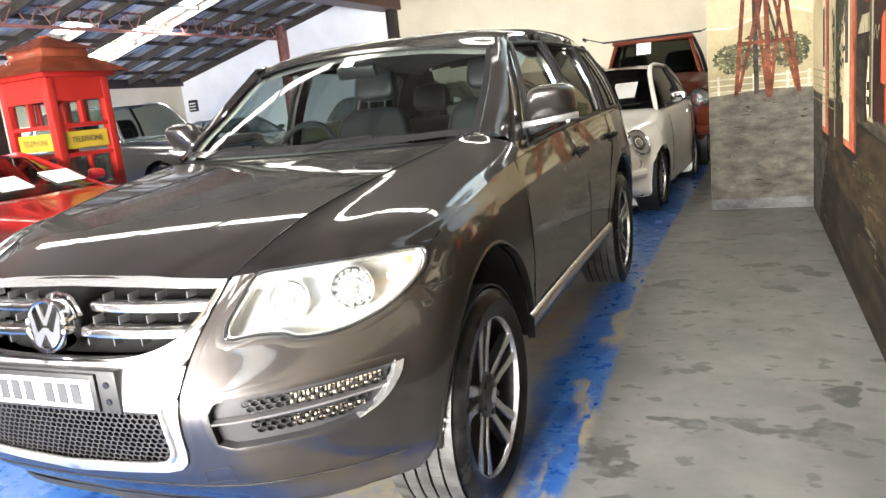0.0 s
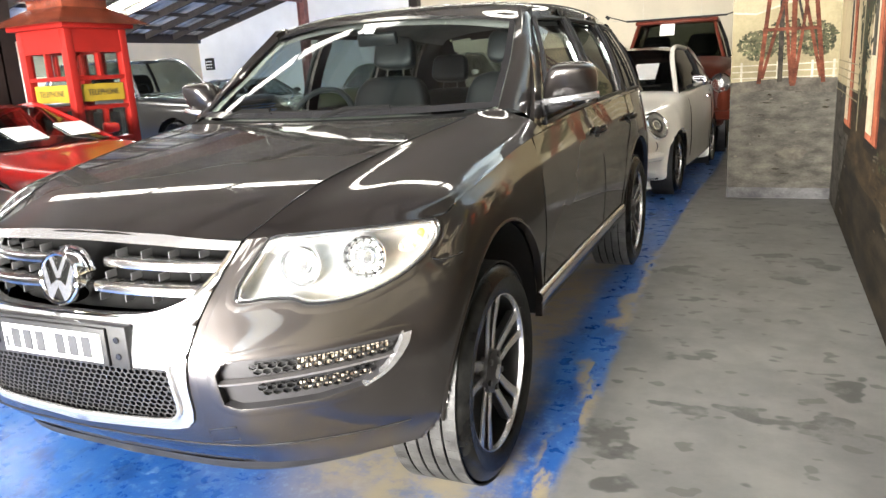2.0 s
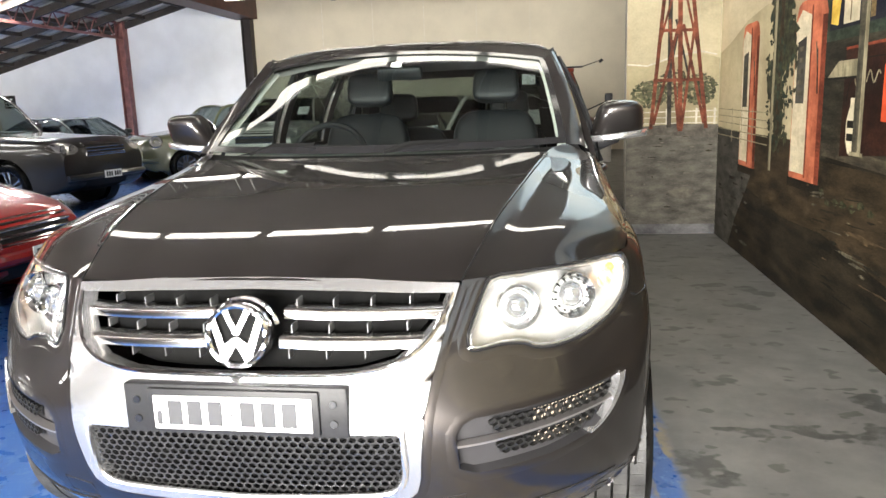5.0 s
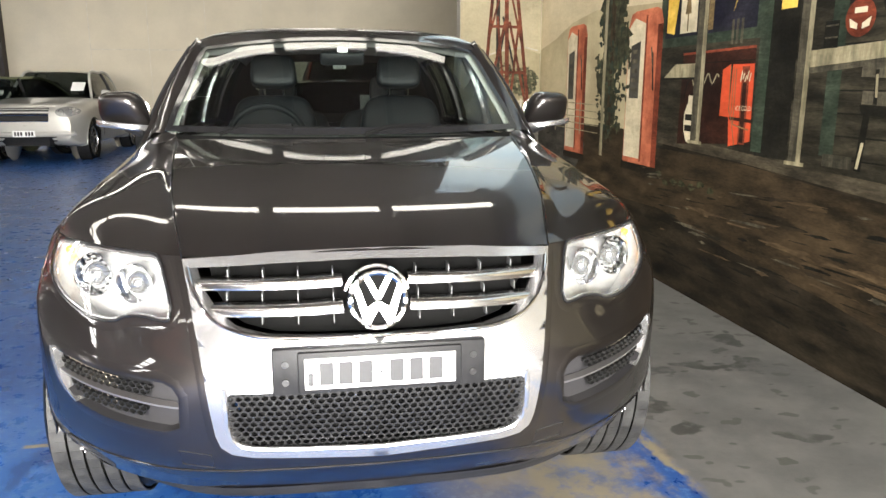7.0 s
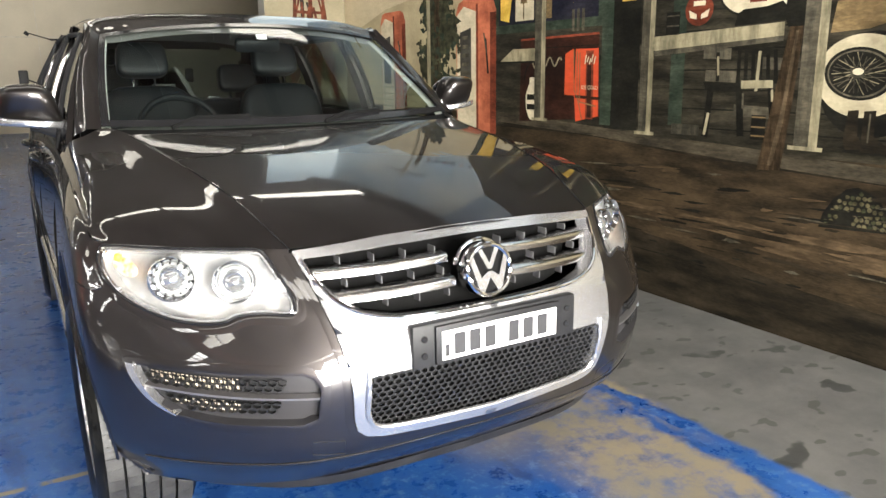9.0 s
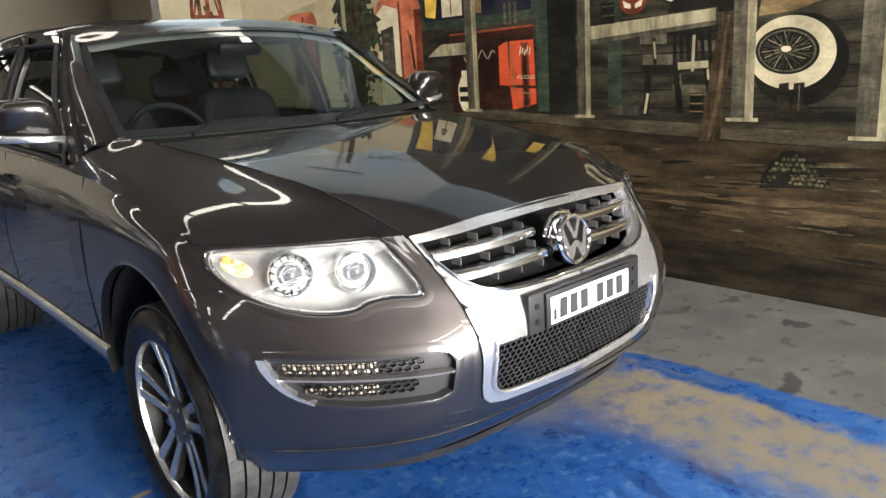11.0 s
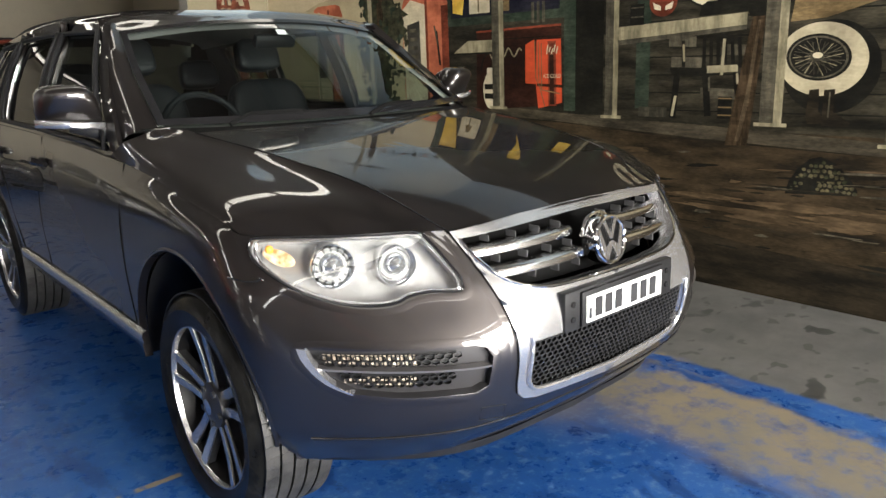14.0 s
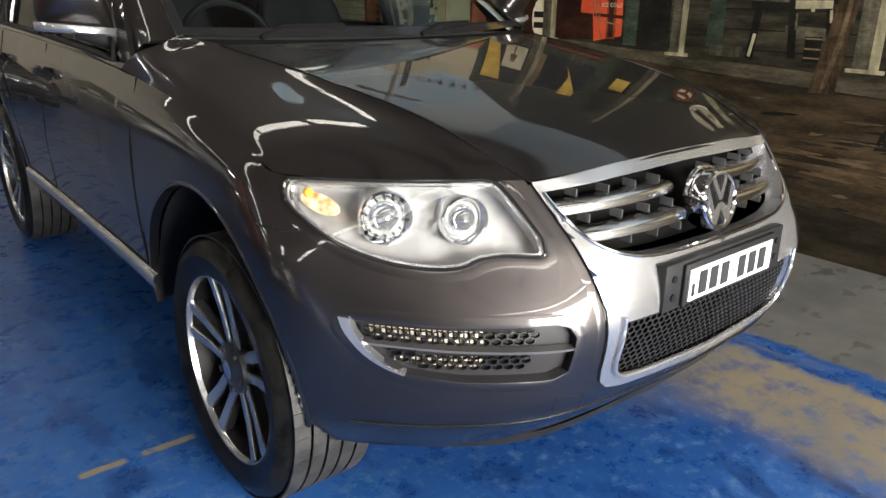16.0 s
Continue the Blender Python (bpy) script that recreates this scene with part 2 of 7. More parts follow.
def oval(y, z, a, b, n=36, turn=0.0):
    return [(y + a * math.cos(t) * math.cos(turn) - b * math.sin(t) * math.sin(turn), z + a * math.cos(t) * math.sin(turn) + b * math.sin(t) * math.cos(turn)) for t in np.linspace(0, 2 * math.pi, n, endpoint=False)]


# ---------------------------------------------------------------- the hall
def floor_material():
    m = bpy.data.materials.new("painted_concrete_floor")
    m.use_nodes = True
    nt = m.node_tree
    N, L = nt.nodes, nt.links
    b = N["Principled BSDF"]
    tc = N.new("ShaderNodeTexCoord")
    xyz = N.new("ShaderNodeSeparateXYZ")
    L.new(tc.outputs["Object"], xyz.inputs[0])

    def noise_of(scale, detail=6, rough=0.6, stretch=(1, 1, 1)):
        mp = N.new("ShaderNodeMapping")
        mp.inputs["Scale"].default_value = stretch
        L.new(tc.outputs["Object"], mp.inputs[0])
        n = N.new("ShaderNodeTexNoise")
        n.inputs["Scale"].default_value, n.inputs["Detail"].default_value, n.inputs["Roughness"].default_value = scale, detail, rough
        L.new(mp.outputs[0], n.inputs["Vector"])
        return n.outputs["Fac"]

    def op(kind, a, c=None, clamp=False):
        n = N.new("ShaderNodeMath")
        n.operation, n.use_clamp = kind, clamp
        for i, v in enumerate((a, c)):
            if v is None:
                continue
            if isinstance(v, (int, float)):
                n.inputs[i].default_value = v
            else:
                L.new(v, n.inputs[i])
        return n.outputs[0]

    def step(v, lo, hi):
        n = N.new("ShaderNodeMapRange")
        n.interpolation_type = "SMOOTHSTEP"
        n.inputs["From Min"].default_value, n.inputs["From Max"].default_value = lo, hi
        L.new(v, n.inputs["Value"])
        return n.outputs["Result"]

    def mixed(f, a, c):
        n = N.new("ShaderNodeMix")
        n.data_type = "RGBA"
        L.new(f, n.inputs["Factor"])
        for i, v in ((6, a), (7, c)):
            if isinstance(v, tuple):
                n.inputs[i].default_value = (*v, 1)
            else:
                L.new(v, n.inputs[i])
        return n.outputs[2]

    X, Y = xyz.outputs["X"], xyz.outputs["Y"]
    big, mid, fine, grain = noise_of(0.6), noise_of(2.6, 8, 0.65), noise_of(9, 8, 0.7), noise_of(60, 4)
    streak = noise_of(3.5, 7, 0.65, (1, 0.35, 1))
    blue = mixed(step(big, 0.35, 0.65), (0.011, 0.062, 0.245), (0.031, 0.122, 0.385))
    blue = mixed(step(fine, 0.5, 0.8), blue, (0.06, 0.17, 0.42))
    blue = mixed(step(streak, 0.60, 0.72), blue, (0.015, 0.045, 0.15))
    blue = mixed(op("MULTIPLY", step(noise_of(18, 8, 0.75), 0.52, 0.62), 0.7), blue, (0.10, 0.20, 0.40))
    blue = mixed(op("MULTIPLY", step(noise_of(7, 8, 0.72, (1, 0.6, 1)), 0.52, 0.60), 0.75), blue, (0.008, 0.04, 0.17))
    tan = mixed(step(mid, 0.35, 0.7), (0.29, 0.238, 0.152), (0.21, 0.19, 0.15))
    grey = mixed(step(mid, 0.3, 0.7), (0.112, 0.112, 0.108), (0.172, 0.169, 0.159))
    stain = op("MULTIPLY", step(noise_of(2.7, 3.0, 0.5, (1.0, 1.35, 1)), 0.60, 0.625), step(mid, 0.40, 0.52))
    small = op("MULTIPLY", step(noise_of(7.5, 1.6, 0.5, (1.0, 1.5, 1)), 0.635, 0.67), 0.85)
    grey = mixed(small, grey, (0.075, 0.075, 0.068))
    grey = mixed(op("MULTIPLY", stain, 0.8), grey, (0.040, 0.041, 0.039))
    # worn-through stretch beside the blue edge, ahead of the car
    wob = op("MULTIPLY", op("SUBTRACT", mid, 0.5), 0.5)
    wx = op("ADD", X, wob)
    patch = op("MULTIPLY", op("MULTIPLY", step(wx, 0.35, 0.62), op("SUBTRACT", 1.0, step(wx, 0.93, 1.02))), op("SUBTRACT", 1.0, step(op("ADD", Y, wob), 0.7, 1.3)))
    wear = op("MAXIMUM", op("MULTIPLY", patch, op("ADD", 0.22, op("MULTIPLY", step(fine, 0.30, 0.56), 0.74))), op("MULTIPLY", step(mid, 0.66, 0.72), step(fine, 0.45, 0.6)))
    rim = op("ABSOLUTE", op("SUBTRACT", wx, 1.10))
    side = op("MULTIPLY", op("MULTIPLY", op("SUBTRACT", 1.0, step(rim, 0.02, 0.09)), step(streak, 0.47, 0.53)), step(Y, 0.0, 0.6))
    inner = op("MULTIPLY", op("SUBTRACT", 1.0, step(wx, 0.76, 0.94)), op("MULTIPLY", step(X, 0.1, 0.4), op("ADD", 0.55, op("MULTIPLY", step(fine, 0.35, 0.55), 0.42))))
    side = op("MAXIMUM", side, op("MULTIPLY", inner, op("MULTIPLY", step(Y, 0.2, 0.8), op("SUBTRACT", 1.0, step(Y, 3.6, 4.6)))))
    wear = op("MAXIMUM", wear, op("MULTIPLY", side, op("SUBTRACT", 1.0, step(Y, 3.6, 4.6))))
    dash = op("MULTIPLY", op("SUBTRACT", 1.0, step(op("ABSOLUTE", op("SUBTRACT", op("ADD", Y, op("MULTIPLY", op("SUBTRACT", fine, 0.5), 0.03)), 1.167)), 0.010, 0.018)), step(fine, 0.36, 0.44))
    dash = op("MULTIPLY", dash, op("ADD", op("SUBTRACT", step(X, -1.31, -1.29), step(X, -1.18, -1.16)), op("SUBTRACT", step(X, -1.13, -1.11), step(X, -0.97, -0.95))))
    wear = op("MAXIMUM", wear, dash)
    painted = mixed(wear, blue, tan)
    edge = op("ADD", X, op("MULTIPLY", op("SUBTRACT", fine, 0.5), 0.10))
    edge = op("ADD", edge, op("MULTIPLY", step(Y, 1.0, 4.0), 0.07))
    edge = op("SUBTRACT", edge, op("MULTIPLY", step(Y, 5.0, 9.0), 0.12))
    bare = step(edge, 1.12, 1.17)
    col = mixed(bare, painted, grey)
    L.new(col, b.inputs["Base Color"])
    gl = N.new("ShaderNodeMapRange")
    gl.inputs["To Min"].default_value, gl.inputs["To Max"].default_value = 0.29, 0.45
    L.new(op("MAXIMUM", op("MULTIPLY", wear, 0.9), op("MULTIPLY", bare, 0.95)), gl.inputs["Value"])
    L.new(op("ADD", gl.outputs["Result"], op("MULTIPLY", op("SUBTRACT", fine, 0.5), 0.25)), b.inputs["Roughness"])
    bp = N.new("ShaderNodeBump")
    bp.inputs["Strength"].default_value, bp.inputs["Distance"].default_value = 0.25, 0.004
    L.new(op("ADD", op("MULTIPLY", fine, 0.7), op("MULTIPLY", grain, 0.3)), bp.inputs["Height"])
    L.new(bp.outputs[0], b.inputs["Normal"])
    return m


X0, X1, Y0, Y1 = -16.8, 2.285, -9.0, 20.0
PANEL_Y = 6.2
floor = tagged(finish(box((X0 - 0.3, Y0 - 6, -0.2), (6.0, Y1 + 0.3, 0.0)), "floor", floor_material(), False), "worn blue-painted and bare grey concrete floor", "floor", kind="structure")
tagged(finish(box((X0, Y1, 0), (-8.1, Y1 + 0.25, 6)), "wall_north_white", WHITEWALL, False), "white painted end wall", "wall", kind="structure")
tagged(finish(box((-8.1, Y1 + 0.02, 0), (6.0, Y1 + 0.27, 6)), "wall_north_cream", CREAM, False), "cream painted end wall with sheet joints", "wall", kind="structure")
# Unseen stretch of the side wall, added with a chosen dark tone.
tagged(finish(box((X0 - 0.25, Y0, 0), (X0, 7.5, 6)), "wall_west", mat("dark_unseen_wall", (0.10, 0.09, 0.08), 0.8, 0, 0.2, 1.5), False), "dark side wall, out of view", "wall", kind="structure")
tagged(finish(box((X0 - 0.25, 7.5, 0), (X0, Y1 + 0.25, 6)), "wall_west_pale", CREAM, False), "cream painted side wall under the eave", "wall", kind="structure")
tagged(finish(box((X1, Y0, 0), (X1 + 0.25, PANEL_Y + 0.25, 5.5)), "wall_east", CREAM, False), "painted side wall", "wall", kind="structure")
tagged(finish(box((1.40, PANEL_Y, 0), (X1, PANEL_Y + 0.2, 5.5)), "wall_return", mat("weathered_board_edge", (0.30, 0.28, 0.24), 0.8, 0, 0.15, 2), False), "short return wall", "wall", kind="structure")
tagged(finish(box((5.75, PANEL_Y + 0.2, 0), (6.0, Y1, 5.5)), "wall_east_far", CREAM, False), "cream side wall", "wall", kind="structure")
tagged(finish(box((X1 + 0.25, PANEL_Y, 0), (6, PANEL_Y + 0.2, 5.5)), "wall_back_far", CREAM, False), "cream wall", "wall", kind="structure")
# front wall with a wide open doorway to daylight
bm = bmesh.new()
add_box(bm, (X0, Y0 - 0.25, 0), (-3.6, Y0, 6))
add_box(bm, (2.1, Y0 - 0.25, 0), (X1 + 0.25, Y0, 6))
add_box(bm, (-3.6, Y0 - 0.25, 3.6), (2.1, Y0, 6))
tagged(finish(bm, "wall_south", mat("dark_front_wall", (0.16, 0.15, 0.14), 0.8, 0, 0.15, 2), False), "dull grey front wall with wide doorway", "wall", kind="structure")

# sheet joints on the cream end wall
for k, x in enumerate((-6.0, -4.5, -3.0, -1.5, 0.0)):
    tagged(finish(box((x - 0.006, Y1 + 0.008, 0), (x + 0.006, Y1 + 0.02, 4.4)), "trim", mat("joint_grey", (0.56, 0.52, 0.45), 0.8), False), "wall sheet joint", "trim", kind="structure")
tagged(finish(box((-6.0, Y1 + 0.004, 2.33), (1.8, Y1 + 0.018, 2.355), 0), "trim", mat("joint_grey", (0.52, 0.48, 0.4), 0.8), False), "horizontal wall sheet joint", "trim", kind="structure")

# main ceiling, dark boards
tagged(finish(box((-8.3, Y0, 4.7), (6.0, Y1, 4.8)), "ceiling", mat("dark_ceiling", (0.09, 0.075, 0.065), 0.8, 0, 0.3, 2, 0.1, 20), False), "dark high ceiling", "ceiling", kind="structure")
for x in (-5.6, -4.0, -2.4, -0.8, 0.8, 2.0):
    tagged(finish(box((x - 0.06, Y0, 4.45), (x + 0.06, Y1, 4.70)), "ceiling_joist", STEELBROWN, False), "dark brown ceiling joist", "joist", kind="structure")
# low roof on the west side, corrugated sheets with clear strips
RIDGE_X, EAVE_Z, RISE = -8.3, 2.94, 0.262


def roof_z(x):
    return EAVE_Z + (x - X0) * RISE


bm = bmesh.new()
n = 260
for k in range(n):
    y0, y1 = Y0 + (Y1 - Y0) * k / n, Y0 + (Y1 - Y0) * (k + 1) / n
    a, c = (0.0, 0.028) if k % 2 else (0.028, 0.0)
    bm.faces.new([bm.verts.new(p) for p in ((X0, y0, roof_z(X0) + a), (X0, y1, roof_z(X0) + c), (RIDGE_X, y1, roof_z(RIDGE_X) + c), (RIDGE_X, y0, roof_z(RIDGE_X) + a))])
# The streaks put the light and shadow bands between purlins into the colour.
tagged(finish(bm, "roof_sheet", mat("streaked_roof_sheet", (0.15, 0.14, 0.125), 0.6, 0.1, 0.5, 1.5, 0.15, 30, second=(0.55, 0.51, 0.44), stretch=(0.12, 2.2, 1)), False), "corrugated roof sheets with painted light and shadow streaks", "roof", kind="structure")
SKYLIGHT = glow("skylight_sheet", (1.0, 0.98, 0.94), 11.0)
# Same sheet on the far strips, glow raised to brighten the white end wall.
SKYLIGHT_FAR = glow("far_skylight_boosted", (1.0, 0.98, 0.94), 105.0)
for y, w, xa, xb in ((14.65, 0.36, -15.3, -11.0), (12.35, 0.30, -13.5, -12.9), (8.4, 0.72, -15.6, -14.2), (6.2, 1.1, -12.0, -8.5), (2.0, 0.72, -15.6, -10.4), (-3.0, 0.72, -15.6, -10.4)):
    bm = bmesh.new()
    bm.faces.new([bm.verts.new(p) for p in ((xa, y - w / 2, roof_z(xa) - 0.012), (xb, y - w / 2, roof_z(xb) - 0.012), (xb, y + w / 2, roof_z(xb) - 0.012), (xa, y + w / 2, roof_z(xa) - 0.012))])
    tagged(finish(bm, "skylight", SKYLIGHT_FAR if y > 12 else SKYLIGHT, False), "clear roof sheet letting daylight in", "skylight", group="roof skylights", kind="structure")
PURLIN = mat("purlin_timber", (0.035, 0.028, 0.024), 0.8, 0, 0.3, 6, 0.1)
for x in np.linspace(-16.0, -9.2, 7):
    tagged(finish(box((x - 0.04, Y0, roof_z(x) - 0.13), (x + 0.04, Y1, roof_z(x) - 0.03)), "purlin", PURLIN, False), "dark timber roof purlin", "purlin", kind="structure")
for y in np.arange(2.85, Y1, 1.22):
    bm = bmesh.new()
    ends = [[bm.verts.new((x, y + dy, roof_z(x) + dz)) for dy, dz in ((-0.045, -0.20), (0.045, -0.20), (0.045, -0.01), (-0.045, -0.01))] for x in (X0, RIDGE_X)]
    for k in range(4):
        bm.faces.new((ends[0][k], ends[0][(k + 1) % 4], ends[1][(k + 1) % 4], ends[1][k]))
    bmesh.ops.recalc_face_normals(bm, faces=bm.faces[:])
    tagged(finish(bm, "rafter", PURLIN, False), "dark timber roof rafter", "rafter", kind="structure")
# end gable of the low roof stays white; deep fascia at the eave
tagged(finish(box((X0, Y0, 2.66), (X0 + 0.12, Y1, 2.94)), "eave_beam", STEELBROWN, False), "dark eave beam", "beam", kind="structure")

# lattice truss along the hall and its posts
truss = thing("lattice_truss", "maroon painted steel lattice truss under the low roof", "truss", kind="structure")
TX, TB, TT = -12.25, 3.70, 4.15
bm = bmesh.new()
for z in (TB, TT):
    add_box(bm, (TX - 0.04, Y0, z - 0.035), (TX + 0.04, Y1, z + 0.035))
part("chords", bm, STEELRED, truss, smooth=False)
bm = bmesh.new()
y, k = Y0, 0
while y < Y1 - 0.3:
    rod(bm, (TX, y, TB if k % 2 else TT), (TX, y + 0.3, TT if k % 2 else TB), 0.017, 6)
    y, k = y + 0.3, k + 1
part("lattice_bars", bm, STEELRED, truss, smooth=False)
for x, y, w, top in ((TX, Y1 - 0.12, 0.13, 4.2), (-8.23, Y1 - 0.13, 0.14, 4.7), (-6.25, 4.5, 0.19, 4.7)):
    bm = bmesh.new()
    for dx in (-w, w - 0.02):
        add_box(bm, (x + dx, y - w, 0), (x + dx + 0.02, y + w, top))
    add_box(bm, (x - w, y - 0.012, 0), (x + w, y + 0.012, top))
    tagged(finish(bm, "steel_column", STEELBROWN if x > -9 else STEELRED, False), "dark brown steel I-section column", "column", kind="structure")
tagged(finish(box((-8.6, Y0, 4.05), (-7.95, Y1, 4.7), 0.01), "lintel_beam", mat("red_brown_beam", (0.09, 0.035, 0.03), 0.5, 0, 0.25, 4), False), "deep red-brown beam between the two roofs", "beam", kind="structure")

# lamps: ceiling battens in rows across the hall
TUBE = glow("lit_diffuser", (1.0, 0.93, 0.80), 4.55)
LAMP_WHITE = mat("lamp_white_enamel", (0.75, 0.75, 0.72), 0.5, 0, 0.05, 6)
base = None
for y in (-8.0, -2.0, 4.0, 9.8, 15.8):
    for k in range(7):
        x = -6.5 + 1.275 * k
        if base is None:
            base = thing("ceiling_lamp", "white fluorescent batten with lit diffuser under the ceiling", "lamp", pose(x, y, 4.0), group="ceiling battens")
            part("tray", box((-0.57, -0.17, 0.04), (0.57, 0.17, 0.09), 0.01), LAMP_WHITE, base)
            part("diffuser", box((-0.56, -0.14, 0.0), (0.56, 0.14, 0.045), 0.015), TUBE, base, "lit white diffuser")
            for dx in (-0.5, 0.5):
                part("hanger", rod(bmesh.new(), (dx, 0, 0.09), (dx, 0, 0.7), 0.006, 6), LAMP_WHITE, base)
        else:
            copy_thing(base, pose(x, y, 4.0))
# daylight in the doorway
sun_door = bpy.data.lights.new("doorway_daylight", "AREA")
sun_door.shape, sun_door.size, sun_door.size_y, sun_door.energy, sun_door.color = "RECTANGLE", 5.5, 3.4, 4900, (1.0, 0.965, 0.90)
ob = new("doorway_daylight", sun_door)
ob.matrix_basis = look((-0.75, Y0 - 0.3, 1.8), (-0.75, 5, 1.6))
yard = tagged(finish(box((-16, Y0 - 6.2, -0.2), (8, Y0 - 6, 6)), "backdrop", glow("pale_daylight_yard", (0.9, 0.95, 1.0), 1.2), False), "pale bright yard outside the doorway", "backdrop", kind="structure")

# switch box on the end wall
sb = thing("switch_box", "black switch box with three white rows on the end wall", "switch box", pose(-16.35, Y1, 1.94))
part("case", box((-0.17, -0.1, -0.2), (0.17, 0, 0.2), 0.01), GLOSSBLACK, sb)
for r in range(3):
    for c in range(3):
        part("switch", box((-0.13 + c * 0.095, -0.105, -0.14 + r * 0.1), (-0.065 + c * 0.095, -0.099, -0.10 + r * 0.1)), PAPER, sb, smooth=False)


# ---------------------------------------------------------------- the brown-grey off-road car
from mathutils.bvhtree import BVHTree

FRONT_X = (0, 0.25, 0.42, 0.56, 0.72, 0.85, 0.922)
FRONT_Z = (0.30, 0.40, 0.50, 0.65, 0.78, 0.86, 0.947)
FRONT_Y = ((0.17, 0.18, 0.20, 0.245, 0.34, 0.47, 0.60),
           (0.075, 0.085, 0.105, 0.15, 0.255, 0.395, 0.54),
           (0.035, 0.043, 0.065, 0.105, 0.215, 0.365, 0.515),
           (0.012, 0.018, 0.038, 0.088, 0.203, 0.36, 0.50),
           (0.04, 0.05, 0.085, 0.155, 0.272, 0.396, 0.520),
           (0.085, 0.097, 0.14, 0.205, 0.32, 0.437, 0.55),
           (0.17, 0.182, 0.212, 0.268, 0.385, 0.50, 0.61))
SIDE_Y = (0.70, 0.945, 1.35, 2.0, 2.8, 3.35, 3.73, 4.2, 4.5)
SIDE_F = (1.006, 1.006, 0.994, 0.985, 0.985, 0.99, 1.0, 0.98, 0.92)
SIDE_X = (0.925, 0.957, 0.964, 0.970, 0.962, 0.945, 0.905)
SIDE_Z = (0.36, 0.43, 0.55, 0.70, 0.84, 0.96)
SIDE_TOP = (0.975, 1.01, 1.06, 1.095, 1.115, 1.125, 1.13, 1.13, 1.10)
HUB = (0.815, 0.945, 0.352)
REAR_HUB = (0.812, 3.74, 0.352)
ARCH = 0.468


def wrap_point(r, i):
    if i < 7:
        swell = 1 + 0.03 * (i == 6) * (0 < r < 5) + 0.012 * (i == 5) * (0 < r < 4)
        return Vector((FRONT_X[i] * (0.985 if r == 0 else 0.975 if r == 6 and i > 4 else swell), FRONT_Y[r][i], FRONT_Z[r]))
    if i < 16:
        k = i - 7
        w = (0.6, 0.9, 1, 1, 1, 1, 1, 0.9, 0.6)[k]
        z = SIDE_TOP[k] if r == 6 else FRONT_Z[r] * (1 - w) + SIDE_Z[r] * w
        return Vector((SIDE_X[r] * SIDE_F[k], SIDE_Y[k], z))
    back = (0.0, 0.06, 0.09, 0.1, 0.08, 0.05, -0.02)[r]
    z = 1.08 if r == 6 else SIDE_Z[r] + 0.05
    x, y = ((0.74, 4.6), (0.37, 4.66), (0, 4.67))[i - 16]
    return Vector((x, y + back, z))


def body_wrap():
    return surface([[wrap_point(r, i) for i in range(19)] for r in range(7)], 16, 11)


WRAP = body_wrap()
probe = bmesh.new()
add_grid(probe, WRAP)
probe.normal_update()
TREE = BVHTree.FromBMesh(probe)
probe.free()


def skin(x, z, out=0.0):
    """The point of the front skin at (x, z), moved out by some metres."""
    s = -1 if x < 0 else 1
    above = max(0.0, z - 0.943)
    hit, n, _, _ = TREE.ray_cast(Vector((max(abs(x), 1e-4), -1, z - above)), Vector((0, 1, 0)))
    if hit is None:
        hit, n, _, _ = TREE.find_nearest(Vector((abs(x), 0.3, z)))
    if n.y > 0 or n.dot(Vector((hit.x, hit.y - 2, 0))) < 0:
        n = -n
    if abs(x) < 0.5:
        n = Vector((abs(x) * 0.9, -1, 0.12)).normalized()
    p = hit + n * out + Vector((0, above * 1.2, above))
    return Vector((p.x * s, p.y, p.z))


def skin_side(y, z, out=0.0):
    hit, n, _, _ = TREE.ray_cast(Vector((3, y, z)), Vector((-1, 0, 0)))
    if hit is None:
        hit, n, _, _ = TREE.find_nearest(Vector((1, y, z)))
    if n.x < 0:
        n = -n
    return hit + n * out


def cut_round(bm, centre, radius):
    """Opens a round arch in a side skin and brings its rim onto the circle."""
    inside = {v for v in bm.verts if v.co.x > 0.6 and math.hypot(v.co.y - centre[1], v.co.z - centre[2]) < radius}
    doomed = [f for f in bm.faces if all(v in inside for v in f.verts)]
    bmesh.ops.delete(bm, geom=doomed, context="FACES")
    for v in inside:
        if v.is_valid:
            d = Vector((v.co.y - centre[1], v.co.z - centre[2]))
            if d.y < 0:
                v.co.y = centre[1] + math.copysign(radius, d.x)
            else:
                d = d.normalized() * radius
                v.co.y, v.co.z = centre[1] + d.x, centre[2] + d.y


def in_poly(u, v, poly):
    c = False
    for k in range(len(poly)):
        (x1, y1), (x2, y2) = poly[k - 1], poly[k]
        if (y1 > v) != (y2 > v) and u < (x2 - x1) * (v - y1) / (y2 - y1) + x1:
            c = not c
    return c


LAMP_CORNERS = [(0.512, 0.806), (0.53, 0.799), (0.585, 0.803), (0.635, 0.796), (0.665, 0.782), (0.717, 0.777), (0.78, 0.786), (0.845, 0.815), (0.888, 0.856), (0.902, 0.895), (0.892, 0.930), (0.862, 0.943), (0.72, 0.946), (0.62, 0.946), (0.562, 0.945), (0.542, 0.925), (0.518, 0.86), (0.507, 0.822)]
LAMP = [(p.x, p.y) for p in spline([(*p, 0) for p in LAMP_CORNERS[-2:] + LAMP_CORNERS + LAMP_CORNERS[:2]], 3)[6:-7]]
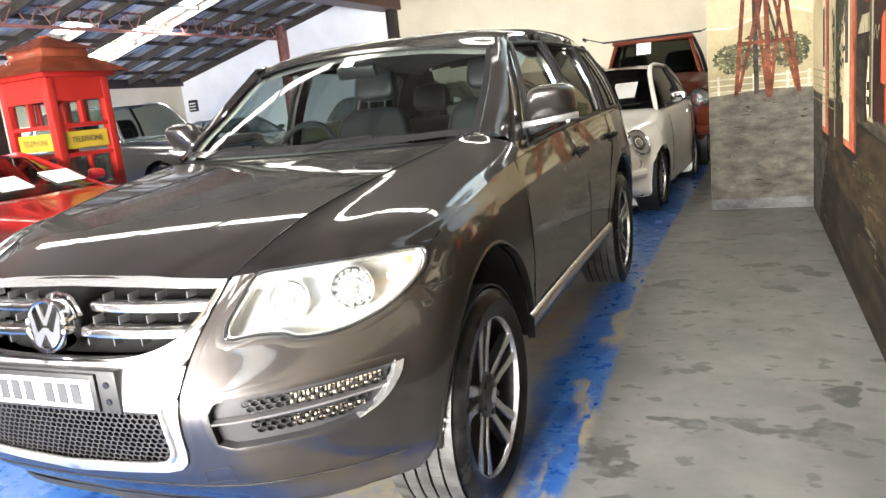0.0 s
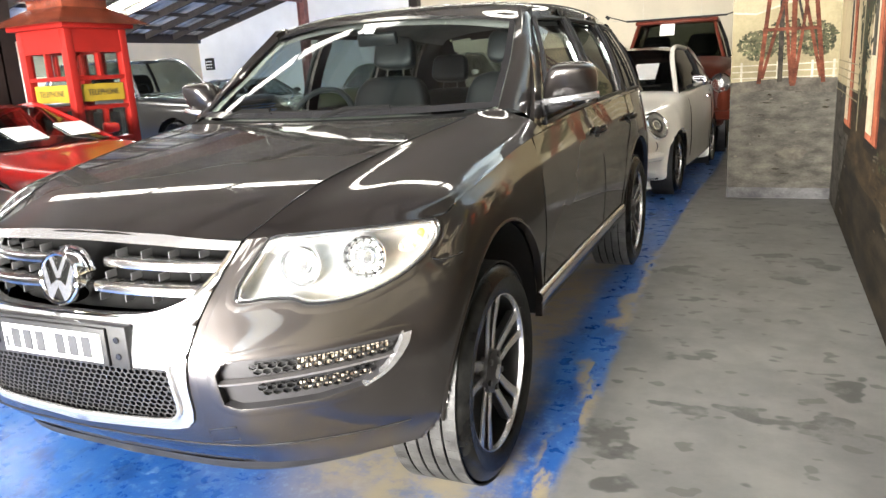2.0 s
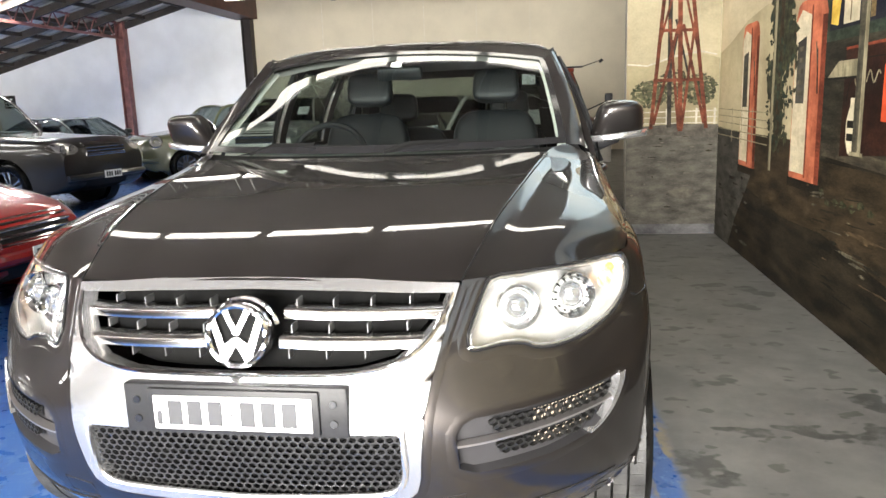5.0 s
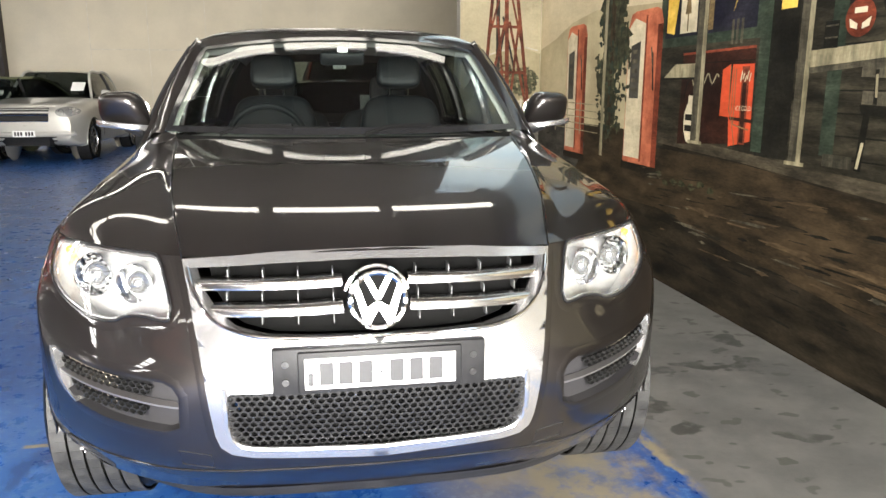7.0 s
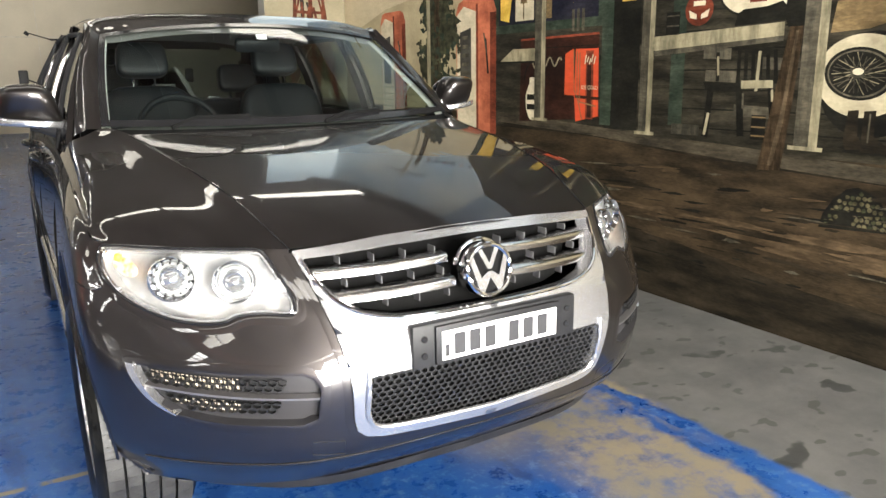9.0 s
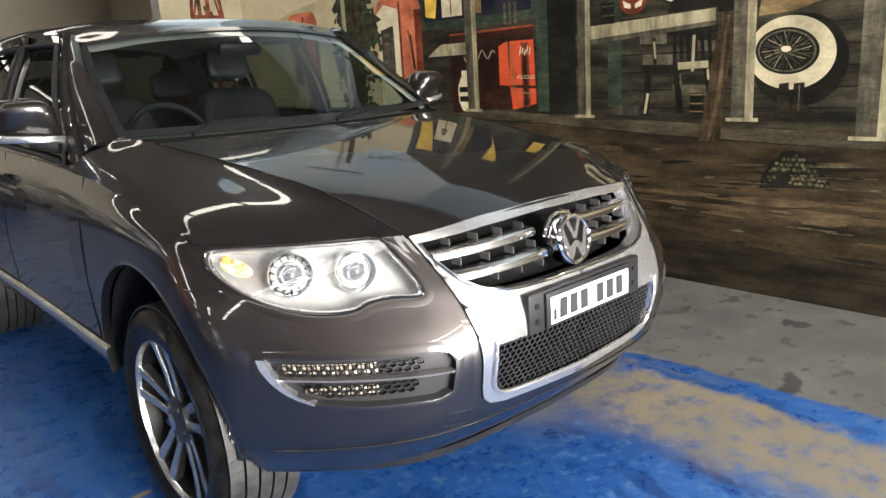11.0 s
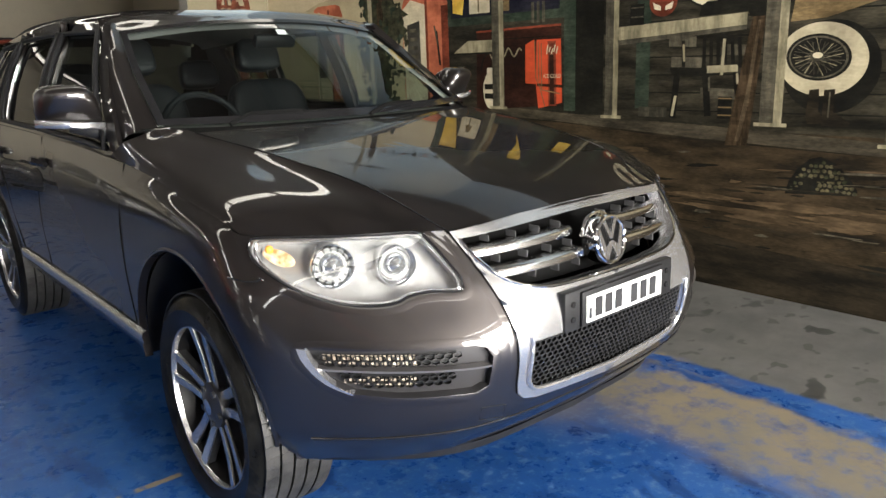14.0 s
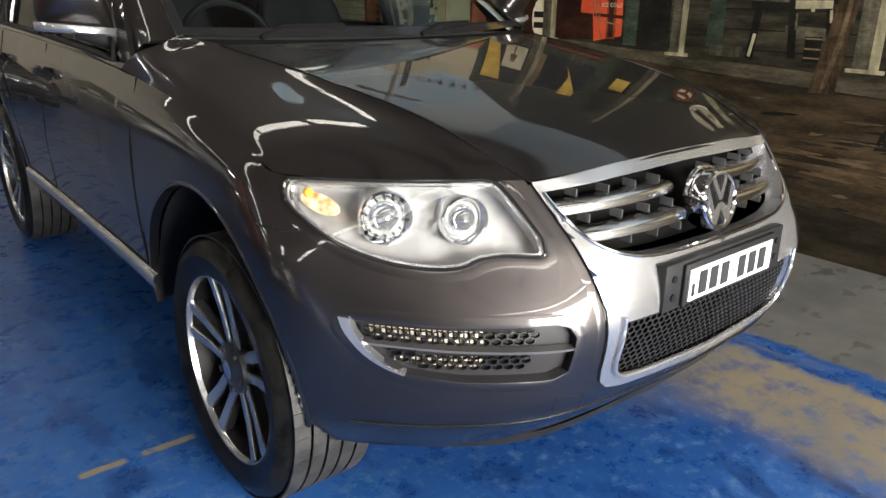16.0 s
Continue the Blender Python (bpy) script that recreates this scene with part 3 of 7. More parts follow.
SHIELD = [(0, 0.962), (0.25, 0.957), (0.483, 0.94), (0.475, 0.91), (0.455, 0.84), (0.435, 0.76), (0.42, 0.68), (0.412, 0.60), (0.405, 0.525), (0.395, 0.49), (0.37, 0.468), (0.32, 0.457), (0, 0.438),
          (0, 0.472), (0.31, 0.488), (0.35, 0.503), (0.368, 0.54), (0.37, 0.636), (0.36, 0.645), (0, 0.645),
          (0, 0.771), (0.16, 0.772), (0.28, 0.777), (0.36, 0.795), (0.412, 0.825), (0.448, 0.872), (0.468, 0.921), (0.25, 0.933), (0, 0.939)]
GRILLE = [(0, 0.765), (0.16, 0.766), (0.28, 0.771), (0.37, 0.79), (0.41, 0.82), (0.455, 0.868), (0.474, 0.928), (0.25, 0.940), (0, 0.945)]
INTAKE = [(0, 0.468), (0.31, 0.483), (0.355, 0.5), (0.374, 0.54), (0.375, 0.65), (0, 0.65)]
FOG = [(0.495, 0.545), (0.53, 0.53), (0.70, 0.535), (0.79, 0.55), (0.835, 0.585), (0.872, 0.645), (0.868, 0.668), (0.74, 0.668), (0.53, 0.665), (0.505, 0.655), (0.49, 0.63)]
CREASE = ((0.483, 0.225, 0.945), (0.545, 0.50, 1.045), (0.61, 0.88, 1.112), (0.675, 1.36, 1.168))


def hexes(area, place, pitch, rim, bm=None):
    """Honeycomb wires that fill an area of (u, v)."""
    bm = bm or bmesh.new()
    us, vs = [p[0] for p in area], [p[1] for p in area]
    row, v = 0, min(vs)
    while v < max(vs):
        u = min(us) + (pitch / 2 if row % 2 else 0)
        while u < max(us):
            if in_poly(u, v, area):
                o = [(u + pitch * 0.577 * math.sin(k * math.pi / 3), v + pitch * 0.577 * 0.8 * math.cos(k * math.pi / 3)) for k in range(6)]
                n = [(u + (a - u) * rim, v + (b - v) * rim) for a, b in o]
                A = [bm.verts.new(place(*p, 0.0)) for p in o]
                B = [bm.verts.new(place(*p, 0.0)) for p in n]
                C = [bm.verts.new(place(*p, -0.012)) for p in n]
                for k in range(6):
                    j = (k + 1) % 6
                    bm.faces.new((A[k], A[j], B[j], B[k]))
                    bm.faces.new((B[k], B[j], C[j], C[k]))
            u += pitch
        v += pitch * 0.866 * 0.8
        row += 1
    return bm


def tyre_profile(R, w, rim):
    """Half-rounded tread with four grooves; heights run outward along the axle."""
    P = [(rim, -w / 2 + 0.012), (rim + 0.02, -w / 2), (R - 0.05, -w / 2 - 0.004), (R - 0.022, -w / 2 + 0.01), (R - 0.006, -w / 2 + 0.03)]
    for k in range(4):
        c = -w / 2 + 0.03 + (w - 0.06) * (k + 1) / 5
        P += [(R, c - 0.006), (R - 0.009, c - 0.004), (R - 0.009, c + 0.004), (R, c + 0.006)]
    P += [(R - 0.006, w / 2 - 0.03), (R - 0.022, w / 2 - 0.01), (R - 0.05, w / 2 + 0.004), (rim + 0.02, w / 2), (rim, w / 2 - 0.012)]
    return P


def make_wheel(parent, centre, R=0.352, w=0.28, rim=0.283, spokes=5, fine=True):
    """A wheel whose outer face looks to +x; a wheel with x < 0 is turned round."""
    hub = new("wheel")
    hub.parent = parent
    hub.matrix_basis = pose(*centre, 0, 0, 0 if centre[0] > 0 else 180) @ pose(0, 0, 0, 3)
    tread = lathe([p for p in tyre_profile(R, w, rim)], 72 if fine else 40)
    part("tyre", tread, RUBBER, hub, "black rubber tyre", angle=30)
    if fine:
        bm = bmesh.new()
        for k in range(64):
            a = 2 * math.pi * k / 64
            for c0, c1 in ((-0.112, -0.070), (-0.062, -0.026), (-0.018, 0.018), (0.026, 0.062), (0.070, 0.112)):
                add_box(bm, (c0, -0.0177, R - 0.004), (c1, 0.0177, R + 0.0012), m=Matrix.Rotation(a, 4, "X"))
        part("tread", bm, TREADLIT, hub, "rubber tread blocks in a lighter, lit tone", smooth=False)["kind"] = "stuff"
    f = w / 2 - 0.015
    part("rim", lathe([(rim + 0.003, f), (rim + 0.001, f + 0.004), (rim - 0.003, f + 0.003), (rim - 0.007, f - 0.012)], 56), WHEELGREY, hub)
    part("rim_barrel", lathe([(rim - 0.007, f - 0.012), (rim - 0.03, f - 0.16)], 40), BARREL, hub)
    part("brake_disc", lathe([(0.17, f - 0.12), (0.17, f - 0.10), (0.06, f - 0.10)], 32), ALLOYDARK, hub)
    part("rim_back", lathe([(rim - 0.02, f - 0.15), (0.05, f - 0.15)], 32), BLACK, hub)
    for k in range(spokes):
        m = Matrix.Rotation(2 * math.pi * k / spokes, 4, "X")
        bm, be, bd = bmesh.new(), bmesh.new(), bmesh.new()
        for s in (-1, 1):
            for tgt, grow, back, sink in ((bm, 0.0, 0.004, 0.0), (be, 0.003, 0.005, 0.002), (bd, 0.002, 0.028, 0.006)):
                ends = []
                for y, z, ww, x in ((s * 0.0225, 0.05, 0.0110, f - 0.028), (s * 0.0315, (rim + 0.05) / 2, 0.0120, f - 0.018), (s * 0.045, rim - 0.010, 0.0155, f - 0.003)):
                    ww = (ww + grow) * rim / 0.262
                    ends.append([tgt.verts.new(m @ Vector((x - sink - dx, (y + t * ww), z))) for t, dx in ((-1, 0), (1, 0), (1, back), (-1, back))])
                for p, q in zip(ends, ends[1:]):
                    for i in range(4):
                        j = (i + 1) % 4
                        tgt.faces.new((p[i], p[j], q[j], q[i]))
        sp = part("spoke", bm, WHEELGREY, hub, smooth=False)
        part("spoke_edge", be, ALLOY, sp, "bright machined edge", smooth=False)
        part("spoke_back", bd, ALLOYDARK, sp, smooth=False)
    part("hub_cap", lathe([(0.075, f - 0.045), (0.072, f - 0.018), (0.045, f - 0.012), (0.034, f - 0.006), (0.001, f - 0.004)], 28), ALLOYDARK, hub)
    if fine:
        for k in range(5):
            a = 2 * math.pi * (k + 0.5) / 5
            part("wheel_bolt", rod(bmesh.new(), (f - 0.03, 0.058 * math.sin(a), 0.058 * math.cos(a)), (f - 0.008, 0.058 * math.sin(a), 0.058 * math.cos(a)), 0.011, 6), ALLOYDARK, hub, smooth=False)
        part("hub_badge", lathe([(0.026, f - 0.003), (0.02, f - 0.001), (0.001, f - 0.001)], 20), ALLOY, hub)
    return hub


SUV = thing("off_road_car", "brown-grey metallic five-door off-road car parked on blue floor paint", "car")


def both(bm):
    return mirror_x(bm)


def outward(bm, centre):
    """Turns all faces away from a centre."""
    bm.normal_update()
    c = Vector(centre)
    bmesh.ops.reverse_faces(bm, faces=[f for f in bm.faces if f.normal.dot(f.calc_center_median() - c) < 0])
    return bm


def pair(name, bm, material, label="", angle=40, smooth=True, parent=None, kind=""):
    """The same part on both flanks of the car."""
    ob = part(name, bm, material, parent or SUV, label, smooth, angle)
    me = ob.data.copy()
    me.transform(Matrix.Diagonal((-1, 1, 1, 1)))
    me.flip_normals()
    twin = new(name, me)
    twin.parent = ob.parent
    if label:
        tagged(twin, label)
    if kind:
        tagged(ob, kind=kind), tagged(twin, kind=kind)
    return ob


# painted lower body with arches and openings
bm = bmesh.new()
add_grid(bm, WRAP)
for c in (HUB, REAR_HUB):
    cut_round(bm, (0, c[1], c[2] + 0.03), ARCH)
slot = [f for f in bm.faces if f.calc_center_median().y < 0.62 and any(in_poly(v.co.x, v.co.z, FOG) for v in f.verts)]
front = [f for f in bm.faces if f.calc_center_median().y < 0.62 and any(in_poly(v.co.x, v.co.z, P) for P in (LAMP, SHIELD[:13]) for v in f.verts)]
bmesh.ops.delete(bm, geom=list(set(front) | set(slot)), context="FACES")
both(bm)
part("body", bm, PAINT, SUV, "brown-grey metallic body panels", angle=50)

# bonnet and wings
WING_TOP = (0.735, 1.52, 1.188)


def bonnet_z(x, y):
    """Height of the bonnet: it steepens to its nose and is crowned across, most at the nose."""
    rise = 0.957 + 0.11 * (y - 0.17) + 0.09225 * (1 - math.exp(-(y - 0.17) / 0.25))
    return rise - (0.025 + 0.13 * math.exp(-(y - 0.225) / 0.181)) * x * x


EDGE_LINE = spline(list(CREASE) + [WING_TOP], 16)[:49]
rows = []
for j, e in enumerate(EDGE_LINE):
    bow = 0.237 + (0.19 - 0.237) * j / 48
    row = []
    for i in range(29):
        u = i / 28
        x, y = u * e.x, e.y - bow * e.x ** 2 * (1 - u * u)
        row.append(Vector((x, y, bonnet_z(x, y) + u ** 6 * (e.z - bonnet_z(e.x, e.y)))))
    rows.append(row)
bm = bmesh.new()
add_grid(bm, rows)
both(bm)
part("bonnet", bm, PAINT, SUV, "brown-grey metallic bonnet")
wing = [[CREASE[0], (0.56, 0.268, 0.947), (0.72, 0.385, 0.95), wrap_point(6, 5), wrap_point(6, 6)],
        [CREASE[1], (0.60, 0.515, 1.026), (0.74, 0.58, 1.024), (0.87, 0.66, 1.0), wrap_point(6, 7)],
        [CREASE[2], (0.655, 0.885, 1.092), (0.76, 0.91, 1.075), (0.86, 0.93, 1.05), wrap_point(6, 8)],
        [CREASE[3], (0.72, 1.37, 1.148), (0.79, 1.37, 1.125), (0.86, 1.36, 1.10), wrap_point(6, 9)],
        [(0.735, 1.52, 1.188), (0.77, 1.53, 1.18), (0.81, 1.55, 1.16), (0.86, 1.60, 1.135), (0.895, 1.66, 1.085)]]
bm = bmesh.new()
add_grid(bm, surface(wing, 9, 16))
pair("wing", bm, PAINT)
# shut line between bonnet and wings
bm = bmesh.new()
line = spline([Vector(p) + Vector((0.006, 0, -0.0005)) for p in CREASE], 10)
tube(line, 0.0022, 6, bm)
pair("bonnet_gap", bm, GLOSSBLACK)

# wheel-arch lips and liners
for c in (HUB, REAR_HUB):
    rows, lin = [], []
    for k in range(41):
        a = radians(180 * (k - 1) / 38) if 0 < k < 40 else radians(0 if k == 0 else 180)
        drop = 0.0 if 0 < k < 40 else 0.012
        pts = []
        for rr, out in ((ARCH + 0.010, 0.0005), (ARCH + 0.005, 0.003), (ARCH + 0.0, 0.002), (ARCH - 0.004, -0.025)):
            y, z = c[1] + rr * math.cos(a), c[2] + 0.03 + rr * math.sin(a) - drop
            p = skin_side(y, max(z, 0.41), 0)
            pts.append(Vector((p.x + out, y, z)))
        rows.append(pts)
        y, z = c[1] + (ARCH - 0.004) * math.cos(a), c[2] + 0.03 + (ARCH - 0.004) * math.sin(a)
        lin.append([Vector((min(pts[3].x, 0.93), y, z)), Vector((0.55, y, z)), Vector((0.5, c[1], c[2]))])
    bm, bl = bmesh.new(), bmesh.new()
    add_grid(bm, rows)
    add_grid(bl, lin)
    pair("arch_lip", bm, PAINT)
    pair("arch_liner", bl, BLACK)

# floor pan and lower black apron
bm = box((-0.68, 0.75, 0.30), (0.68, 4.5, 0.40), 0.02)
part("underbody", bm, BLACK, SUV)
low = [[(0, 0.165, 0.303), (0.42, 0.195, 0.303), (0.72, 0.35, 0.303), (0.83, 0.45, 0.308)],
       [(0, 0.25, 0.25), (0.42, 0.28, 0.25), (0.62, 0.38, 0.26), (0.72, 0.45, 0.29)],
       [(0, 0.8, 0.26), (0.42, 0.8, 0.26), (0.5, 0.7, 0.28), (0.56, 0.6, 0.315)]]
bm = bmesh.new()
add_grid(bm, surface(low, 6, 4))
both(bm)
part("apron", bm, BLACK, SUV, "black lower apron")
pair("tow_eye_cover", rod(bmesh.new(), (0.55, 0.30, 0.318), (0.55, 0.42, 0.318), 0.03, 16), BLACK)

# satin shield with the grille
plan = lambda out: (lambda x, z: skin(x, z, out))
bm = bmesh.new()
for piece in ([(0, 0.962), (0.25, 0.957), (0.483, 0.94), (0.475, 0.91), (0.468, 0.921), (0.25, 0.933), (0, 0.939)],
              [(0.475, 0.91), (0.455, 0.84), (0.435, 0.76), (0.42, 0.68), (0.412, 0.60), (0.37, 0.636), (0.36, 0.645), (0.36, 0.795), (0.405, 0.825), (0.448, 0.872), (0.468, 0.921)],
              [(0.36, 0.645), (0, 0.645), (0, 0.771), (0.16, 0.772), (0.28, 0.777), (0.36, 0.795)],
              [(0.412, 0.60), (0.405, 0.525), (0.395, 0.49), (0.37, 0.468), (0.32, 0.457), (0, 0.438), (0, 0.472), (0.31, 0.488), (0.35, 0.503), (0.368, 0.54), (0.37, 0.636)]):
    draped(piece, plan(0.009), 0.025, bm, back=plan(-0.035))
bmesh.ops.remove_doubles(bm, verts=bm.verts, dist=0.0004)
outward(bm, (0, 1.2, 0.75))
both(bm)
part("grille_shield", bm, SATIN, SUV, "satin silver grille surround", angle=30)
# A near-black sheet stands in for the shade behind the grille bars.
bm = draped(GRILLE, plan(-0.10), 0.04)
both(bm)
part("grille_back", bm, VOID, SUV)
for zc, x1, droop in ((0.882, 0.455, 0.010), (0.825, 0.425, 0.008)):
    fit = np.polyfit((0.1, 0.25, 0.40), [skin(v, zc).y for v in (0.1, 0.25, 0.40)], 2)
    rows = []
    for k in range(13):
        x = 0.085 + (x1 - 0.085) * k / 12
        zz = zc - droop * k / 12 + 0.004
        y = float(np.polyval(fit, x)) + 0.016 + 0.55 * (zz - zc)
        rows.append([Vector((x, y + dy, zz + dz)) for dz, dy in ((-0.013, 0.05), (-0.013, 0.006), (-0.010, 0.0), (0.007, 0.0), (0.014, 0.007), (0.015, 0.05))])
    bm = bmesh.new()
    add_grid(bm, rows)
    pair("grille_bar", bm, BARSATIN, "satin chrome grille bar", angle=50)
TOOTH = mat("grille_tooth_grey", (0.07, 0.07, 0.072), 0.35, 0, 0.1, 20)
for k in range(1, 5):
    x = 0.02 + 0.088 * k
    for z0, z1 in ((0.897, 0.915), (0.846, 0.866), (0.795, 0.815)):
        if in_poly(x + 0.02, z0, GRILLE):
            y0, y1 = skin(x, z0).y + 0.030, skin(x, z1).y + 0.030
            bm = box((x - 0.0014, min(y0, y1), z0), (x + 0.0014, max(y0, y1) + 0.02, z1))
            pair("grille_tooth", bm, TOOTH, smooth=False)
rim = [skin(x, z, 0.010) for x, z in ((0.468, 0.921), (0.448, 0.872), (0.412, 0.825), (0.36, 0.795), (0.28, 0.777), (0.16, 0.772), (0, 0.771))]
bm = tube(spline(rim, 5), 0.005, 8)
both(bm)
part("grille_trim", bm, CHROME, SUV)
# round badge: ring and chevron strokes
BADGE = pose(0, 0.060, 0.856, 90 - 9) @ Matrix.Scale(0.83, 4)
bm = bmesh.new()
ring = [BADGE @ Vector((0.082 * math.cos(a), 0.082 * math.sin(a), 0.012)) for a in np.linspace(0, 2 * math.pi, 40, endpoint=False)]
tube(ring, 0.0075, 8, bm, closed=True)
badge = part("badge", bm, CHROME, SUV, "round chrome badge on the grille")
for half in ([(0.042, 0.069), (0.027, 0.076), (0, 0.022), (-0.027, 0.076), (-0.042, 0.069), (-0.008, 0.002), (0.008, 0.002)],
             [(0.074, 0.032), (0.062, 0.052), (0.035, -0.024), (0.009, -0.006), (-0.009, -0.006), (-0.035, -0.024), (-0.062, 0.052), (-0.074, 0.032), (-0.044, -0.068), (-0.028, -0.074), (0, -0.026), (0.028, -0.074), (0.044, -0.068)]):
    bm = bmesh.new()
    top = [bm.verts.new(BADGE @ Vector((a * 0.97, b * 0.97, 0.018))) for a, b in half]
    low = [bm.verts.new(BADGE @ Vector((a * 1.03, b * 1.03, 0.004))) for a, b in half]
    for a, b, c in tessellate_polygon([[Vector((*p, 0)) for p in half]]):
        bm.faces.new((top[a], top[b], top[c]))
    for i in range(len(half)):
        j = (i + 1) % len(half)
        bm.faces.new((top[j], top[i], low[i], low[j]))
    bmesh.ops.recalc_face_normals(bm, faces=bm.faces[:])
    part("badge_chevron", bm, ALLOY, badge, smooth=False)
rim_arc = [BADGE @ Vector((0.098 * math.cos(a), 0.098 * math.sin(a), -0.04)) for a in np.linspace(radians(15), radians(165), 24)]
part("badge_hood", tube(rim_arc, 0.006, 8), CHROME, badge)
part("badge_disc", lathe([(0.080, 0.004), (0.001, 0.002)], 36, "z"), VOID, badge).matrix_basis = BADGE
part("badge_cup", lathe([(0.084, -0.05), (0.090, -0.02), (0.088, 0.004), (0.079, 0.006)], 36, "z"), CHROME, badge, "chrome badge cup").matrix_basis = BADGE

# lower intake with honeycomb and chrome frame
# The shade inside the intake is a near-black sheet behind the mesh.
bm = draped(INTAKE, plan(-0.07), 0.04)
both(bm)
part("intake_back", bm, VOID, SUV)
bm = hexes(INTAKE, lambda u, v, o: skin(u, v, o - 0.004), 0.021, 0.72)
both(bm)
part("intake_mesh", bm, BLACK, SUV, "black honeycomb intake mesh", smooth=False)
edge = [(0.372, 0.66), (0.374, 0.60), (0.372, 0.54), (0.355, 0.505), (0.315, 0.488), (0.2, 0.481), (0, 0.474)]
bm = tube(spline([skin(x, z, 0.012) for x, z in edge], 6), 0.0075, 8)
both(bm)
part("intake_frame", bm, SATIN, SUV, "chrome intake frame")
# number plate: holder, plate and bars in place of its characters
PY = 0.034
holder = part("plate_holder", box((-0.262, PY - 0.032, 0.640), (0.262, PY - 0.004, 0.758), 0.006), BLACK, SUV, "black plastic plate holder")
part("plate_frame", box((-0.2, PY - 0.042, 0.646), (0.2, PY - 0.03, 0.75), 0.004), BLACK, holder)
part("number_plate", box((-0.184, PY - 0.0455, 0.657), (0.184, PY - 0.041, 0.735), 0.001), PLATEWHITE, holder, "white number plate")
for x in (-0.132, -0.086, -0.038, 0.038, 0.086, 0.134):
    part("plate_mark", box((x - 0.0165, PY - 0.0475, 0.668), (x + 0.0165, PY - 0.0465, 0.725)), INK, holder, "dark bar", smooth=False)
part("plate_mark", box((-0.003, PY - 0.0475, 0.692), (0.003, PY - 0.0465, 0.698)), INK, holder, smooth=False)
part("plate_mark", box((-0.176, PY - 0.0475, 0.668), (-0.164, PY - 0.0465, 0.70)), INK, holder, smooth=False)
for x in (-0.23, 0.23):
    for z in (0.675, 0.72):
        part("plate_screw", rod(bmesh.new(), (x, PY - 0.036, z), (x, PY - 0.03, z), 0.009, 10), GLOSSBLACK, holder)

# bumper slots with honeycomb, blade and bright tip
def resample(poly, n):
    total = sum(math.dist(poly[k - 1], poly[k]) for k in range(len(poly)))
    out = []
    for k in range(len(poly)):
        a, b = poly[k - 1], poly[k]
        m = max(1, round(n * math.dist(a, b) / total))
        out += [(a[0] + (b[0] - a[0]) * i / m, a[1] + (b[1] - a[1]) * i / m) for i in range(m)]
    return out


def surround(ring, closed, lip, widest=0.026):
    """Painted skin that runs up to an outline and turns in at it."""
    n = len(ring)
    at = lambda k: ring[k % n] if closed else ring[max(0, min(n - 1, k))]
    rows = []
    for k in range(n + 1 if closed else n):
        p, a, b = at(k), at(k - 2), at(k + 2)
        d = Vector((b[1] - a[1], a[0] - b[0])).normalized()
        rows.append([skin(min(p[0] + d.x * w, 0.914), min(p[1] + d.y * w, 0.944), o) for w, o in [(widest, -0.0004), (widest * 0.8, 0.0005), (0.011, 0.0008)] + lip])
    bm = bmesh.new()
    add_grid(bm, rows)
    return outward(bm, (0, 1.6, 0.6))


pair("lamp_surround", surround(resample(LAMP, 80), True, [(0.004, 0.0008), (0.0, -0.001), (-0.001, -0.012)]), PAINT, angle=60)
EDGE = [(0.0, 0.438)] + SHIELD[11:1:-1]
pair("shield_surround", surround([(a[0] + (b[0] - a[0]) * i / 8, a[1] + (b[1] - a[1]) * i / 8) for a, b in zip(EDGE, EDGE[1:]) for i in range(8)], False, [(0.004, 0.0008), (-0.001, 0.0005), (-0.006, -0.02)]), PAINT, angle=60)
pair("shield_gap", tube([skin(x, z, 0.0012) for x, z in [(a[0] + (b[0] - a[0]) * i / 6 + 0.002, a[1] + (b[1] - a[1]) * i / 6) for a, b in zip(EDGE, EDGE[1:]) for i in range(6)]], 0.0016, 6), GLOSSBLACK)
ring = resample(FOG, 70)
nr = len(ring)
rows = []
for k in range(nr + 1):
    p, a, b = ring[k % nr], ring[(k - 3) % nr], ring[(k + 3) % nr]
    d = Vector((b[1] - a[1], a[0] - b[0])).normalized()
    q = lambda w: (min(p[0] + d.x * w, 0.896), p[1] + d.y * w)
    rows.append([skin(*q(w), o) for w, o in ((0.028, -0.0004), (0.022, 0.0005), (0.011, 0.0006), (0.003, 0.0005), (0.0, -0.0004), (-0.001, -0.028))])
bm = bmesh.new()
add_grid(bm, [r[:5] for r in rows])
outward(bm, (0, 1.6, 0.6))
pair("slot_surround", bm, PAINT, angle=28)
bm = bmesh.new()
add_grid(bm, [r[4:] for r in rows])
pair("slot_wall", bm, RECESS)

pair("slot_panel", draped(FOG, plan(-0.027), 0.02), RECESS)
UP = [(0.575, 0.617), (0.70, 0.62), (0.845, 0.63), (0.858, 0.658), (0.575, 0.656)]
DN = [(0.59, 0.556), (0.73, 0.558), (0.80, 0.575), (0.825, 0.60), (0.59, 0.592)]
bm = bmesh.new()
for P in (UP, DN):
    draped(P, plan(-0.022), 0.03, bm)
pair("slot_back", bm, BLACK)
for P in (UP, DN):
    pair("slot_mesh", hexes(P, lambda u, v, o: skin(u, v, o - 0.008), 0.0205, 0.82), WIRE, "grey honeycomb slot mesh", smooth=False)
COOLER = mat("cooler_aluminium", (0.62, 0.53, 0.42), 0.4, 0.4, 0.3, 120, 0.3, 200)
